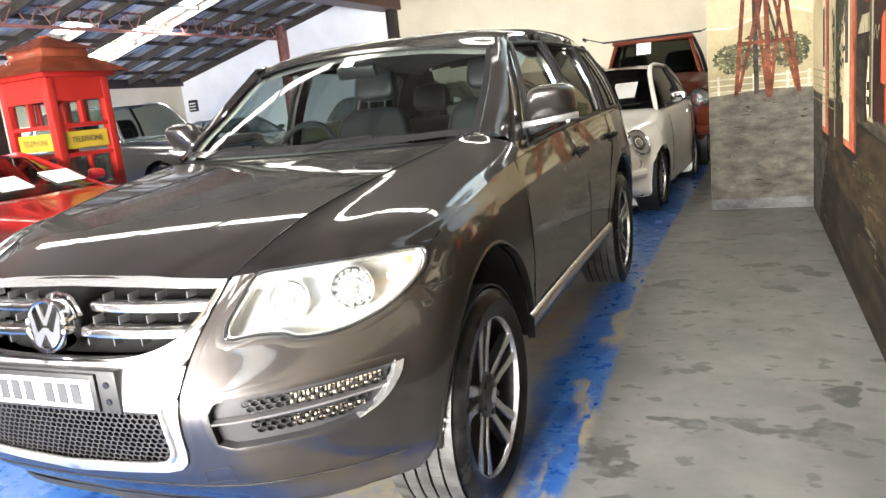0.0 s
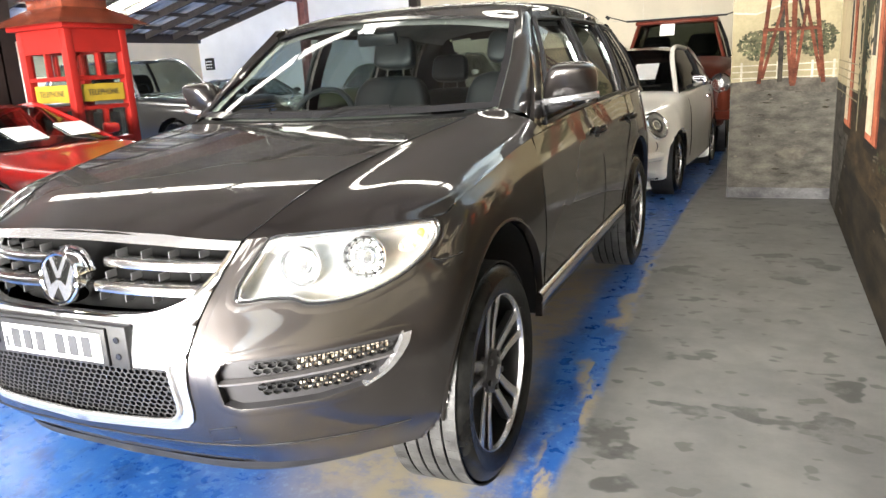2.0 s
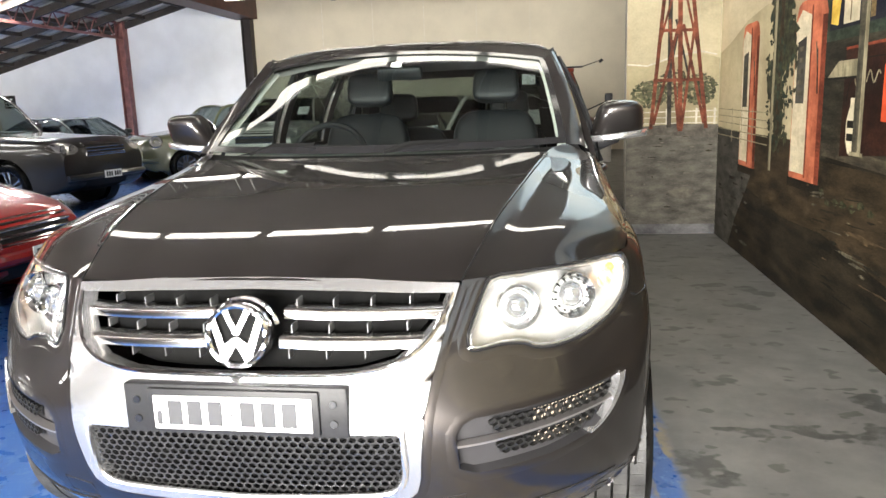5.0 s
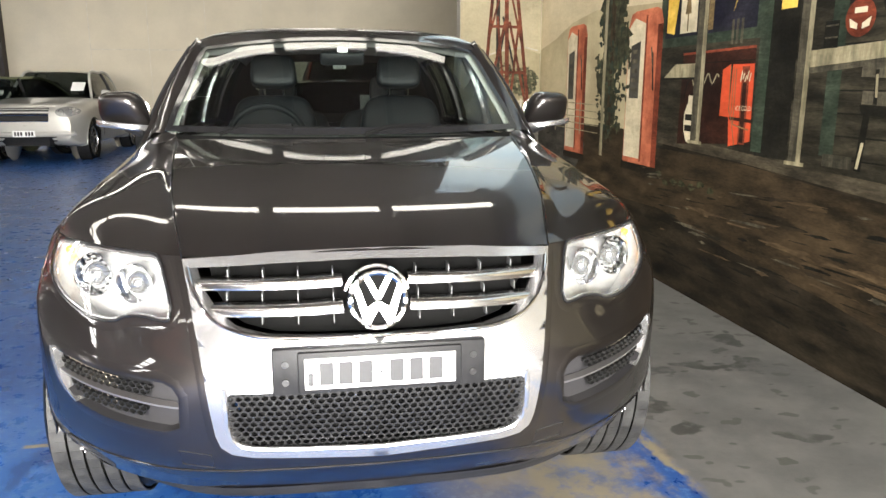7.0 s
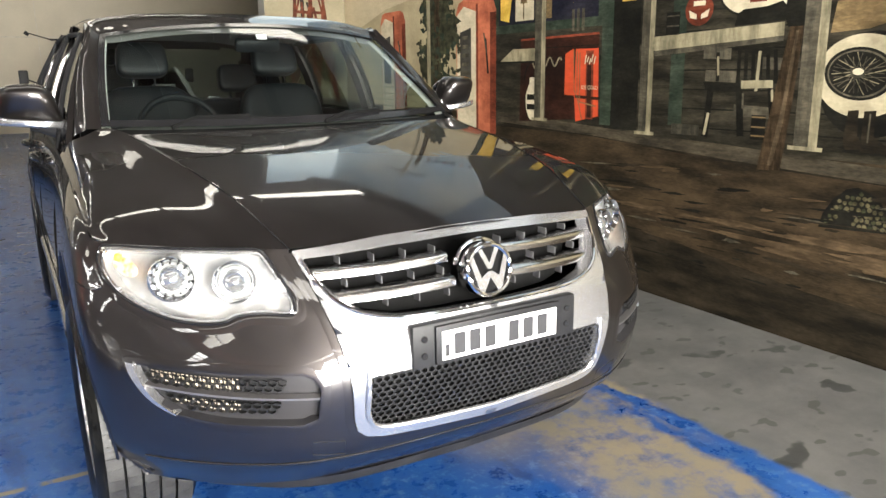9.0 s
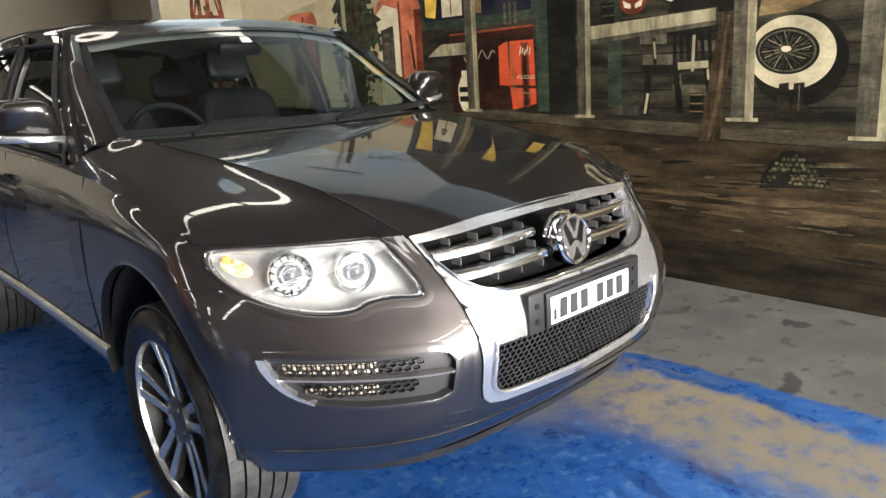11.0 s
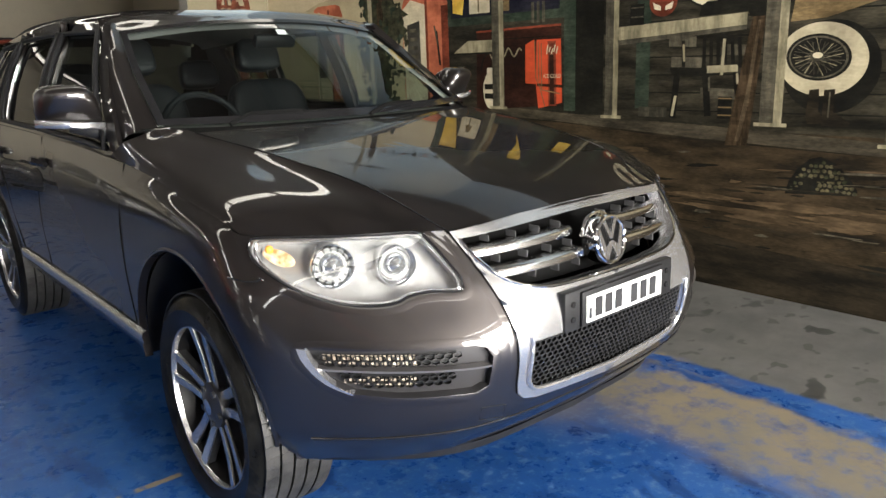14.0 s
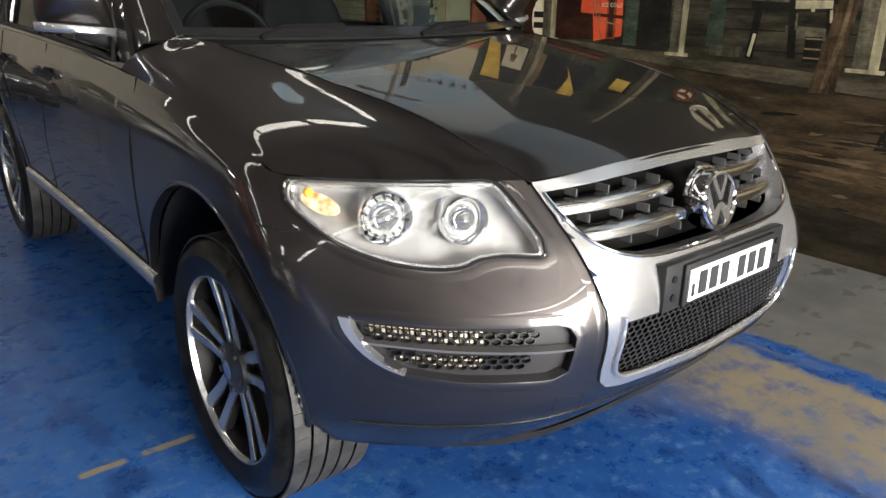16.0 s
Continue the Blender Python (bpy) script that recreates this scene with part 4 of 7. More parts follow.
for x0, x1, z0, z1, lean in ((0.668, 0.846, 0.622, 0.654, 0.05), (0.668, 0.806, 0.560, 0.590, 0.09)):
    bm = bmesh.new()
    x = x0
    while x < x1:
        up = lean * (x - x0)
        bm.faces.new([bm.verts.new(skin(u, v + up, -0.0195)) for u, v in ((x, z0), (x + 0.0052, z0), (x + 0.0052, z1 - up * 0.9), (x, z1 - up * 0.9))])
        x += 0.0085
    pair("cooler_core", bm, COOLER, "pale cooler fins behind the mesh", smooth=False, kind="stuff")
bm = bmesh.new()
rows = []
for k in range(15):
    x = 0.49 + 0.365 * k / 14
    z = 0.602 + 0.014 * k / 14
    rows.append([skin(x, z + dz, o) for dz, o in ((-0.008, -0.022), (-0.003, -0.002), (0.003, -0.001), (0.007, -0.022))])
add_grid(bm, rows)
pair("slot_blade", bm, mat("blade_grey", (0.2, 0.19, 0.19), 0.3, 0.7, 0.05, 6, coat=0.4), angle=60)
horn = spline([(0.881, 0.672, 0), (0.875, 0.640, 0), (0.854, 0.598, 0), (0.826, 0.568, 0), (0.792, 0.548, 0)], 4)
inner = [p + Vector((-0.78, 0.62, 0)) * (0.020 - 0.016 * k / 16) for k, p in enumerate(horn)]
inner[0] = horn[0] + Vector((-0.020, -0.002, 0))
bm = draped([(p.x, p.y) for p in horn + inner[::-1]], plan(0.005), 0.012, back=plan(-0.02))
outward(bm, (0.5, 1.2, 0.6))
pair("slot_tip", bm, SATIN)
# bumper seam and tow-hook cap
pair("tow_cap_gap", tube([skin(x, z, 0.0005) for x, z in ((0.42, 0.417), (0.50, 0.43), (0.505, 0.475), (0.425, 0.462))], 0.0018, 6, closed=True), GLOSSBLACK)
bm = bmesh.new()
tube([skin(x, 0.405, 0.001) for x in np.linspace(0, 0.86, 30)], 0.003, 6, bm)
both(bm)
part("bumper_seam", bm, GLOSSBLACK, SUV)

pair("wing_seam", tube([skin_side(y, z, 0.0004) for y, z in ((0.50, 0.845), (0.515, 0.838), (0.54, 0.836), (0.57, 0.838), (0.60, 0.841))], 0.0026, 6), GLOSSBLACK)

# headlamps
for s in (1, -1):
    def at(x, z, out, s=s):
        p = skin(x, z, out)
        return Vector((p.x * s, p.y, p.z))
    lamp = new("headlamp")
    lamp.parent = SUV
    tagged(lamp, "clear headlamp with two round projectors and amber indicator")
    bm = draped(LAMP, lambda x, z: at(x, z, -0.062), 0.03)
    n = len(LAMP)
    for k in range(n):
        a, b = LAMP[k - 1], LAMP[k]
        bm.faces.new([bm.verts.new(c) for c in (at(*a, -0.062), at(*b, -0.062), at(*b, 0.0), at(*a, 0.0))])
    part("reflector", bm, REFLECTOR, lamp, angle=30)
    part("lens", outward(draped(LAMP, lambda x, z: at(x, z, 0.004), 0.025), (0, 2, 0.8)), LENS, lamp).visible_shadow = False
    bm = tube([at(x, z, 0.001) for x, z in LAMP], 0.004, 6, closed=True)
    part("lamp_seal", bm, GLOSSBLACK, lamp)
    cx, cz = sum(p[0] for p in LAMP) / n, sum(p[1] for p in LAMP) / n
    rim = [(x + (cx - x) * 0.035, z + (cz - z) * 0.07) for x, z in LAMP]
    part("lamp_rim", tube([at(x, z, -0.004) for x, z in rim], 0.0045, 6, closed=True), SATIN, lamp, "bright inner lamp rim")
    for x, z, r, deep in ((0.768, 0.884, 0.058, 0.035), (0.634, 0.880, 0.053, 0.035)):
        c = at(x, z, -deep)
        m = Matrix.Translation(c) @ Vector((0.35 * s, -1, 0.02)).to_track_quat("Z", "Y").to_matrix().to_4x4()
        part("projector_ring", lathe([(r * 0.9, -0.07), (r, -0.02), (r * 1.06, 0.008), (r * 1.0, 0.016), (r * 0.88, 0.004), (r * 0.76, -0.014)], 36, "z"), CHROME, lamp).matrix_basis = m
        part("projector_bowl", lathe([(r * 0.76, -0.010), (r * 0.66, -0.02), (r * 0.6, -0.012)], 30, "z"), REFLECTOR, lamp).matrix_basis = m
        part("projector_lens", lathe([(r * 0.60, -0.012), (r * 0.5, 0.006), (r * 0.3, 0.016), (0.0005, 0.02)], 28, "z"), mat("projector_glass", (0.42, 0.43, 0.44), 0.05, 0.8, 0.05, 6), lamp).matrix_basis = m
        bm = bmesh.new()
        for k in range(14):
            a = 2 * math.pi * k / 14
            add_box(bm, (-0.0022, r * 0.70, -0.008), (0.0022, r * 0.78, 0.005), m=Matrix.Rotation(a, 4, "Z"))
        if x > 0.7:
            part("tick_ring", bm, GLOSSBLACK, lamp, smooth=False).matrix_basis = m
        else:
            bm.free()
    bm = draped(oval(0.862, 0.904, 0.027, 0.021, 24, 0.3), lambda x, z: at(x, z, -0.030), 0.012)
    part("indicator", bm, AMBER, lamp, "pale amber indicator reflector")
    bm = bmesh.new()
    bmesh.ops.create_uvsphere(bm, u_segments=16, v_segments=10, radius=0.0115, matrix=Matrix.Translation(at(0.872, 0.922, -0.026)))
    part("indicator_bulb", bm, BULB, lamp, "orange indicator bulb")


# ---------------------------------------------------------------- glasshouse, doors, mirrors, cabin
def belt(y):
    ys = SIDE_Y[2:] + (4.7,)
    k = max(0, min(len(ys) - 2, sum(1 for v in ys if v <= y) - 1))
    t = (y - ys[k]) / (ys[k + 1] - ys[k])
    zt = SIDE_TOP[2:] + (1.09,)
    return Vector((0.885 - 0.03 * max(0, (y - 3.6) / 1.0) ** 2, y, zt[k] + (zt[k + 1] - zt[k]) * t))


def roof_edge(y):
    return Vector((0.695 - 0.03 * ((y - 3.0) / 1.2) ** 2, y, 1.612 - 0.035 * ((y - 2.9) / 1.1) ** 2))


def side_point(yb, yt, v):
    p = belt(yb).lerp(roof_edge(yt), v)
    p.x += 0.028 * math.sin(math.pi * v) * 1.0
    return p


def side_quad(b0, b1, t0, t1, v0, v1, out=0.0, n=6, bm=None):
    bm = bm or bmesh.new()
    G = [[side_point(b0 + (b1 - b0) * i / n, t0 + (t1 - t0) * i / n, v0 + (v1 - v0) * j / n) + Vector((out, 0, out * 0.3)) for i in range(n + 1)] for j in range(n + 1)]
    add_grid(bm, G)
    return bm


PANES = ((1.68, 2.60, 2.20, 2.62), (2.70, 3.44, 2.72, 3.42), (3.56, 4.12, 3.53, 3.98))
bm = bmesh.new()
for b0, b1, t0, t1 in ((1.56, 1.68, 2.10, 2.20), (2.60, 2.70, 2.62, 2.72), (3.44, 3.56, 3.42, 3.53), (4.12, 4.56, 3.98, 4.22)):
    side_quad(b0, b1, t0, t1, 0, 1, 0.0, 6, bm)
for b0, b1, t0, t1 in PANES:
    side_quad(b0, b1, t0, t1, 0.91, 1, 0.0, 6, bm)
    side_quad(b0, b1, t0, t1, -0.06, 0.05, 0.0, 6, bm)
bmesh.ops.remove_doubles(bm, verts=bm.verts, dist=0.002)
bmesh.ops.solidify(bm, geom=bm.faces[:], thickness=0.02)
pair("side_frame", bm, PAINT, angle=60)
for b0, b1, t0, t1 in ((2.59, 2.71, 2.61, 2.73), (3.43, 3.57, 3.41, 3.54)):
    pair("pillar_trim", side_quad(b0, b1, t0, t1, 0.03, 0.93, 0.017, 4), BLACK)
for s in (1, -1):
    for b0, b1, t0, t1 in PANES:
        bm = side_quad(b0, b1, t0, t1, 0.04, 0.92, -0.006)
        for v in bm.verts:
            v.co.x *= s
        outward(bm, (0, 3, 1.2))
        part("side_window", bm, CLEARGLASS if b0 < 2 else TINTED, SUV, "clear side window" if b0 < 2 else "tinted side window").visible_shadow = False
        ringp = [side_point(b0 + (b1 - b0) * a, t0 + (t1 - t0) * a, v) + Vector((0.016, 0, 0.004)) for a, v in [(i / 8, 0.05) for i in range(9)] + [(1, 0.05 + 0.86 * j / 6) for j in range(1, 7)] + [(1 - i / 8, 0.91) for i in range(1, 9)] + [(0, 0.91 - 0.86 * j / 6) for j in range(1, 6)]]
        ringp = [Vector((p.x * s, p.y, p.z)) for p in ringp]
        part("window_trim", tube(ringp, 0.011, 6, closed=True), BLACK, SUV)

# windscreen, roof, rear
SCREEN = ((0.752, 1.315, 1.525, 1.178, 1.188), (0.734, 1.488, 1.672, 1.302, 1.285), (0.71, 1.66, 1.83, 1.42, 1.378), (0.684, 1.825, 1.965, 1.518, 1.472), (0.655, 1.985, 2.09, 1.60, 1.552))
WS = [[(w * u, y0 + (y1 - y0) * u * u, z0 + (z1 - z0) * u * u) for u in (0, 0.25, 0.5, 0.75, 1)] for w, y0, y1, z0, z1 in SCREEN]
G = surface(WS, 5, 4)
bm = bmesh.new()
add_grid(bm, G)
both(bm)
outward(bm, (0, 3, 1))
screen = part("windscreen", bm, WINDSCREEN, SUV, "clear greenish windscreen")
screen.visible_shadow = False
# black ceramic border round the windscreen
bm = bmesh.new()
nr, nc = len(G), len(G[0])
up = Vector((0, -0.003, 0.004))
low_rows = [[p + up for p in G[0]], [p.lerp(q, 0.9) + up for p, q in zip(G[0], G[1])]]
add_grid(bm, low_rows)
add_grid(bm, [[p + up for p in G[-1]], [p.lerp(q, 0.8) + up for p, q in zip(G[-1], G[-2])]])
add_grid(bm, [[r[-1] + up, r[-1].lerp(r[-2], 0.75) + up] for r in G])
both(bm)
part("screen_border", bm, GLOSSBLACK, SUV)
bm = bmesh.new()
rows = []
for r, (b, t) in zip(G, [(i / (nr - 1), 0) for i in range(nr)]):
    o = Vector((0.838, 1.60, 1.16)).lerp(Vector((0.70, 2.12, 1.585)), b)
    o.x += 0.016 * math.sin(math.pi * b)
    rows.append([r[-1] + Vector((0, 0, -0.004)), r[-1].lerp(o, 0.5) + Vector((0.006, -0.016, 0.010)), o, o + Vector((0.006, 0.045, -0.02))])
add_grid(bm, rows)
pair("front_pillar", bm, PAINT, angle=60)
inset = Vector((0, 0.013, -0.018))
bm = bmesh.new()
add_grid(bm, [[r[-1] + inset, r[-1].lerp(r[-2], 0.45) + inset * 1.1, r[-1].lerp(r[-2], 0.9) + inset * 1.6] for r in G])
pair("pillar_lining", bm, PILLARTRIM, "pale inner pillar lining")
top = [[G[-1][0], G[-1][10], G[-1][15], G[-1][-1], Vector((0.70, 2.12, 1.585))],
       [(0, 2.25, 1.662), (0.36, 2.26, 1.655), (0.55, 2.27, 1.638), (0.64, 2.28, 1.622), roof_edge(2.28)],
       [(0, 2.8, 1.70), (0.38, 2.8, 1.69), (0.57, 2.8, 1.668), (0.655, 2.8, 1.644), roof_edge(2.8)],
       [(0, 3.5, 1.70), (0.38, 3.5, 1.69), (0.57, 3.5, 1.665), (0.655, 3.5, 1.638), roof_edge(3.5)],
       [(0, 4.25, 1.655), (0.37, 4.25, 1.645), (0.55, 4.24, 1.62), (0.63, 4.23, 1.60), roof_edge(4.22)]]
bm = bmesh.new()
add_grid(bm, surface(top, 5, 6))
both(bm)
roof = part("roof", bm, PAINT, SUV)
bm = bmesh.new()
add_grid(bm, surface([[Vector(p) + Vector((-0.03, 0, -0.035)) for p in r] for r in top], 3, 3))
both(bm)
part("headliner", bm, HEADLINER, SUV)
for s in (1, -1):
    path = spline([(0.61 * s, 2.30, 1.617), (0.62 * s, 2.42, 1.630), (0.63 * s, 2.9, 1.650), (0.63 * s, 3.6, 1.646), (0.605 * s, 4.1, 1.618), (0.60 * s, 4.18, 1.60)], 6)
    part("roof_rail", tube(path, 0.011, 8), BLACK, SUV, "black roof rail")
back = [[(0, 4.25, 1.655), (0.37, 4.25, 1.645), (0.63, 4.23, 1.60), roof_edge(4.22)],
        [(0, 4.5, 1.38), (0.4, 4.48, 1.38), (0.70, 4.42, 1.36), (0.80, 4.38, 1.35)],
        [(0, 4.66, 1.08), (0.4, 4.65, 1.08), (0.76, 4.58, 1.08), belt(4.5)]]
bm = bmesh.new()
add_grid(bm, surface(back, 12, 12))
pane = [f for f in bm.faces if all(v.co.x < 0.60 and 1.15 < v.co.z < 1.575 for v in f.verts)]
glazed = bmesh.new()
seen = {}
for f in pane:
    for v in f.verts:
        key = tuple(round(c, 5) for c in v.co)
        if key not in seen:
            seen[key] = glazed.verts.new(v.co)
    glazed.faces.new([seen[tuple(round(c, 5) for c in v.co)] for v in f.verts])
bmesh.ops.delete(bm, geom=pane, context="FACES")
both(bm)
part("tailgate", bm, PAINT, SUV)
both(glazed)
part("rear_window", glazed, TINTED, SUV, "tinted rear window").visible_shadow = False

# door gaps, handles, sill strip
for path in ([(1.50, 1.07), (1.47, 0.9), (1.44, 0.7), (1.42, 0.50)], [(2.64, 1.105), (2.64, 0.8), (2.62, 0.50)], [(3.50, 1.12), (3.48, 0.95), (3.30, 0.80), (3.20, 0.62), (3.14, 0.50)], [(1.42, 0.50), (2.2, 0.495), (3.14, 0.50)]):
    pair("door_gap", tube(spline([skin_side(y, z, 0.0) for y, z in path], 6), 0.003, 6), VOID)
for s in (1, -1):
    for y in (2.47, 3.36):
        pts = []
        for k in range(9):
            u = k / 8
            p = skin_side(y + 0.2 * u, 0.99 + 0.012 * u, 0.012 + 0.03 * math.sin(math.pi * u))
            pts.append((p.x * s, p.y, p.z))
        part("door_handle", tube(pts, [0.012 + 0.006 * math.sin(math.pi * k / 8) for k in range(9)], 8), GLOSSBLACK, SUV, "dark door handle")
        p = skin_side(y + 0.1, 0.985, 0.001)
        bm = bmesh.new()
        bmesh.ops.create_uvsphere(bm, u_segments=16, v_segments=8, radius=1, matrix=Matrix.Translation((p.x * s, p.y, p.z)) @ Matrix.Diagonal((0.006, 0.075, 0.034, 1)))
        part("handle_recess", bm, BLACK, SUV)
    rows = []
    for k in range(25):
        y = 1.33 + 1.83 * k / 24
        rows.append([Vector(((skin_side(y, z, 0).x + o) * s, y, z)) for z, o in ((0.445, 0.0), (0.45, 0.016), (0.475, 0.02), (0.492, 0.014), (0.497, 0.0))])
    bm = bmesh.new()
    add_grid(bm, rows)
    part("sill_strip", bm, SATIN, SUV, "satin chrome sill strip", angle=60)
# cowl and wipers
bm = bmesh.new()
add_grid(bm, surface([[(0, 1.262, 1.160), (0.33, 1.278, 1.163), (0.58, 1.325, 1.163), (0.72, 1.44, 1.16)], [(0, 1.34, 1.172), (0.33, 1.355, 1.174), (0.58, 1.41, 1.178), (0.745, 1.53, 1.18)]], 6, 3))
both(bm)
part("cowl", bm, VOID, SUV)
for x0, x1 in ((-0.52, 0.06), (0.06, 0.62)):
    bm = bmesh.new()
    f = lambda x: Vector((x, 1.345 + 0.20 * (x / 0.75) ** 2, 1.203))
    tube([f(x0 + (x1 - x0) * k / 10) + Vector((0, 0.01, 0.0 + 0.006 * math.sin(math.pi * k / 10))) for k in range(11)], 0.007, 6, bm)
    tube([f(x0) + Vector((0.0, -0.03, -0.02)), f(x0) + Vector((0.1, -0.01, 0.012)), f((x0 + x1) / 2) + Vector((0, 0.005, 0.014))], 0.009, 6, bm)
    part("wiper", bm, VOID, SUV, "matt black wiper")

# door mirrors
for s in (1, -1):
    mir = new("door_mirror")
    mir.parent = SUV
    tagged(mir, "body-coloured door mirror with bright indicator strip")
    c = Vector((0.975 * s, 1.83, 1.268))
    bm = bmesh.new()
    bmesh.ops.create_uvsphere(bm, u_segments=32, v_segments=20, radius=1)
    for v in bm.verts:
        x, y, z = v.co
        sq = lambda q, e: math.copysign(abs(q) ** e, q)
        x, y, z = sq(x, 0.56), sq(y, 0.9), sq(z, 0.60)
        wide = 0.107 * (1 - 0.12 * z)
        v.co = Vector((c.x + s * (x * wide + 0.01 * z), c.y + (y * 0.095 + 0.02 * x + 0.05 * z * y) if y < 0 else c.y + y * 0.035 + 0.02 * x, c.z + z * 0.084 + (0.012 - 0.014 * max(z, 0)) * x))
    part("mirror_shell", bm, PAINT, mir)
    rows = []
    for k in range(15):
        u = -1 + 2 * k / 14
        bulge = math.sqrt(max(0, 1 - u * u * 0.9))
        rows.append([Vector((c.x + s * u * 0.119, c.y - 0.103 * bulge * q + 0.02 * u, c.z - 0.058 - d + 0.012 * u)) for q, d in ((1.0, -0.006), (1.05, 0.002), (1.03, 0.015), (0.8, 0.023), (-0.2, 0.025))])
    bm = bmesh.new()
    add_grid(bm, rows)
    part("mirror_indicator", bm, SATIN, mir, "silver indicator strip", angle=60)
    bm = bmesh.new()
    tube(spline([(0.84 * s, 1.80, 1.165), (0.87 * s, 1.81, 1.172), (0.92 * s, 1.825, 1.188), (0.97 * s, 1.835, 1.20)], 5), [0.045 - 0.001 * k for k in range(16)], 10, bm)
    part("mirror_arm", bm, BLACK, mir)
    bm = bmesh.new()
    bmesh.ops.create_uvsphere(bm, u_segments=20, v_segments=10, radius=1, matrix=Matrix.Translation((c.x, c.y + 0.036, c.z + 0.005)) @ Matrix.Diagonal((0.1, 0.004, 0.066, 1)))
    part("mirror_glass", bm, CHROME, mir)

# cabin
dash = [[(-0.74, 1.52, 1.16), (-0.3, 1.40, 1.165), (0.3, 1.40, 1.165), (0.74, 1.52, 1.16)],
        [(-0.76, 1.72, 1.155), (-0.36, 1.66, 1.175), (0.3, 1.66, 1.16), (0.76, 1.72, 1.155)],
        [(-0.76, 1.93, 1.10), (-0.36, 1.93, 1.14), (0.3, 1.93, 1.10), (0.76, 1.93, 1.10)],
        [(-0.76, 1.95, 0.75), (-0.36, 1.95, 0.75), (0.3, 1.95, 0.75), (0.76, 1.95, 0.75)]]
bm = bmesh.new()
add_grid(bm, surface(dash, 6, 5))
part("dashboard", bm, mat("dash_grey", (0.11, 0.115, 0.105), 0.6, 0, 0.15, 12, 0.1), SUV, "dark grey dashboard")
wheelm = pose(-0.37, 1.98, 1.115, 62)
bm = bmesh.new()
tube([wheelm @ Vector((0.185 * math.cos(a), 0.185 * math.sin(a), 0)) for a in np.linspace(0, 2 * math.pi, 36, endpoint=False)], 0.015, 8, bm, closed=True)
for a in (0.1, math.pi - 0.1, -math.pi / 2):
    rod(bm, wheelm @ Vector((0, 0, 0.0)), wheelm @ Vector((0.18 * math.cos(a), 0.18 * math.sin(a), 0)), 0.014, 8)
bmesh.ops.create_uvsphere(bm, u_segments=16, v_segments=8, radius=1, matrix=wheelm @ Matrix.Diagonal((0.075, 0.07, 0.03, 1)))
part("steering_wheel", bm, LEATHER, SUV, "black steering wheel")


def cushion(w, d, h, taper=0.85, puff=0.03):
    """A padded block with rounded corners, narrower at its top, standing on z = 0."""
    bm = bmesh.new()
    bmesh.ops.create_uvsphere(bm, u_segments=24, v_segments=16, radius=1)
    sq = lambda q, e: math.copysign(abs(q) ** e, q)
    for v in bm.verts:
        x, y, z = (sq(c, 0.45) for c in v.co)
        k = (z + 1) / 2
        wide = w / 2 * (1 + (taper - 1) * k * k)
        v.co = Vector((x * wide, y * d / 2 - puff * abs(x) ** 3, k * h))
    return bm


def seat(x, y, w, heads, h=0.53):
    st = new("seat")
    st.parent = SUV
    m = pose(x, y, 0.80, -14)
    part("seat_back", cushion(w, 0.16, h), LEATHER, st, "dark leather seat back").matrix_basis = m
    part("seat_cushion", box((x - w / 2, y - 0.52, 0.66), (x + w / 2, y, 0.82), 0.05), LEATHER, st)
    for hx in heads:
        part("headrest", cushion(0.27, 0.11, 0.19, 0.9, 0.015), LEATHER, st).matrix_basis = m @ Matrix.Translation((hx, 0, h + 0.05))
        for dx in (-0.055, 0.055):
            part("headrest_post", rod(bmesh.new(), m @ Vector((hx + dx, 0, h - 0.04)), m @ Vector((hx + dx, 0, h + 0.08)), 0.007, 8), CHROME, st)


seat(-0.37, 2.72, 0.52, (0,))
seat(0.37, 2.72, 0.52, (0,))
seat(-0.34, 3.65, 0.66, (-0.05,), 0.42)
seat(0.34, 3.65, 0.66, (0.05,), 0.42)
part("cabin_floor", box((-0.85, 1.5, 0.45), (0.85, 4.4, 0.52)), CABIN, SUV)
pair("door_lining", box((0.825, 1.6, 0.5), (0.855, 4.4, 1.08), 0.01), CABIN)
bm = box((-0.105, -0.02, -0.032), (0.105, 0.02, 0.032), 0.015, pose(0, 1.965, 1.505, 24))
part("inner_mirror", bm, LEATHER, SUV, "black interior mirror")
part("windscreen_label", box((-0.024, -0.001, -0.018), (0.024, 0.001, 0.018), 0, pose(0.0, 1.895, 1.540, -54)), PAPER, SUV, "small white windscreen sticker")

for x, y in ((0.840, 0.855), (0.838, 3.63)):
    for s in (1, -1):
        make_wheel(SUV, (x * s, y, 0.367), 0.367, 0.268, 0.260)


# ---------------------------------------------------------------- painted street scene on the side wall
mural = thing("mural", "painted roadside store scene covering the side wall", "mural", kind="structure")
MX = X1 - 0.002
PAINTED = {}
BRIGHT = ("off_white", "pump_orange", "signal_red", "yellow", "pale_timber", "pale_boards")
WARM = Vector((0.44, 0.405, 0.325))


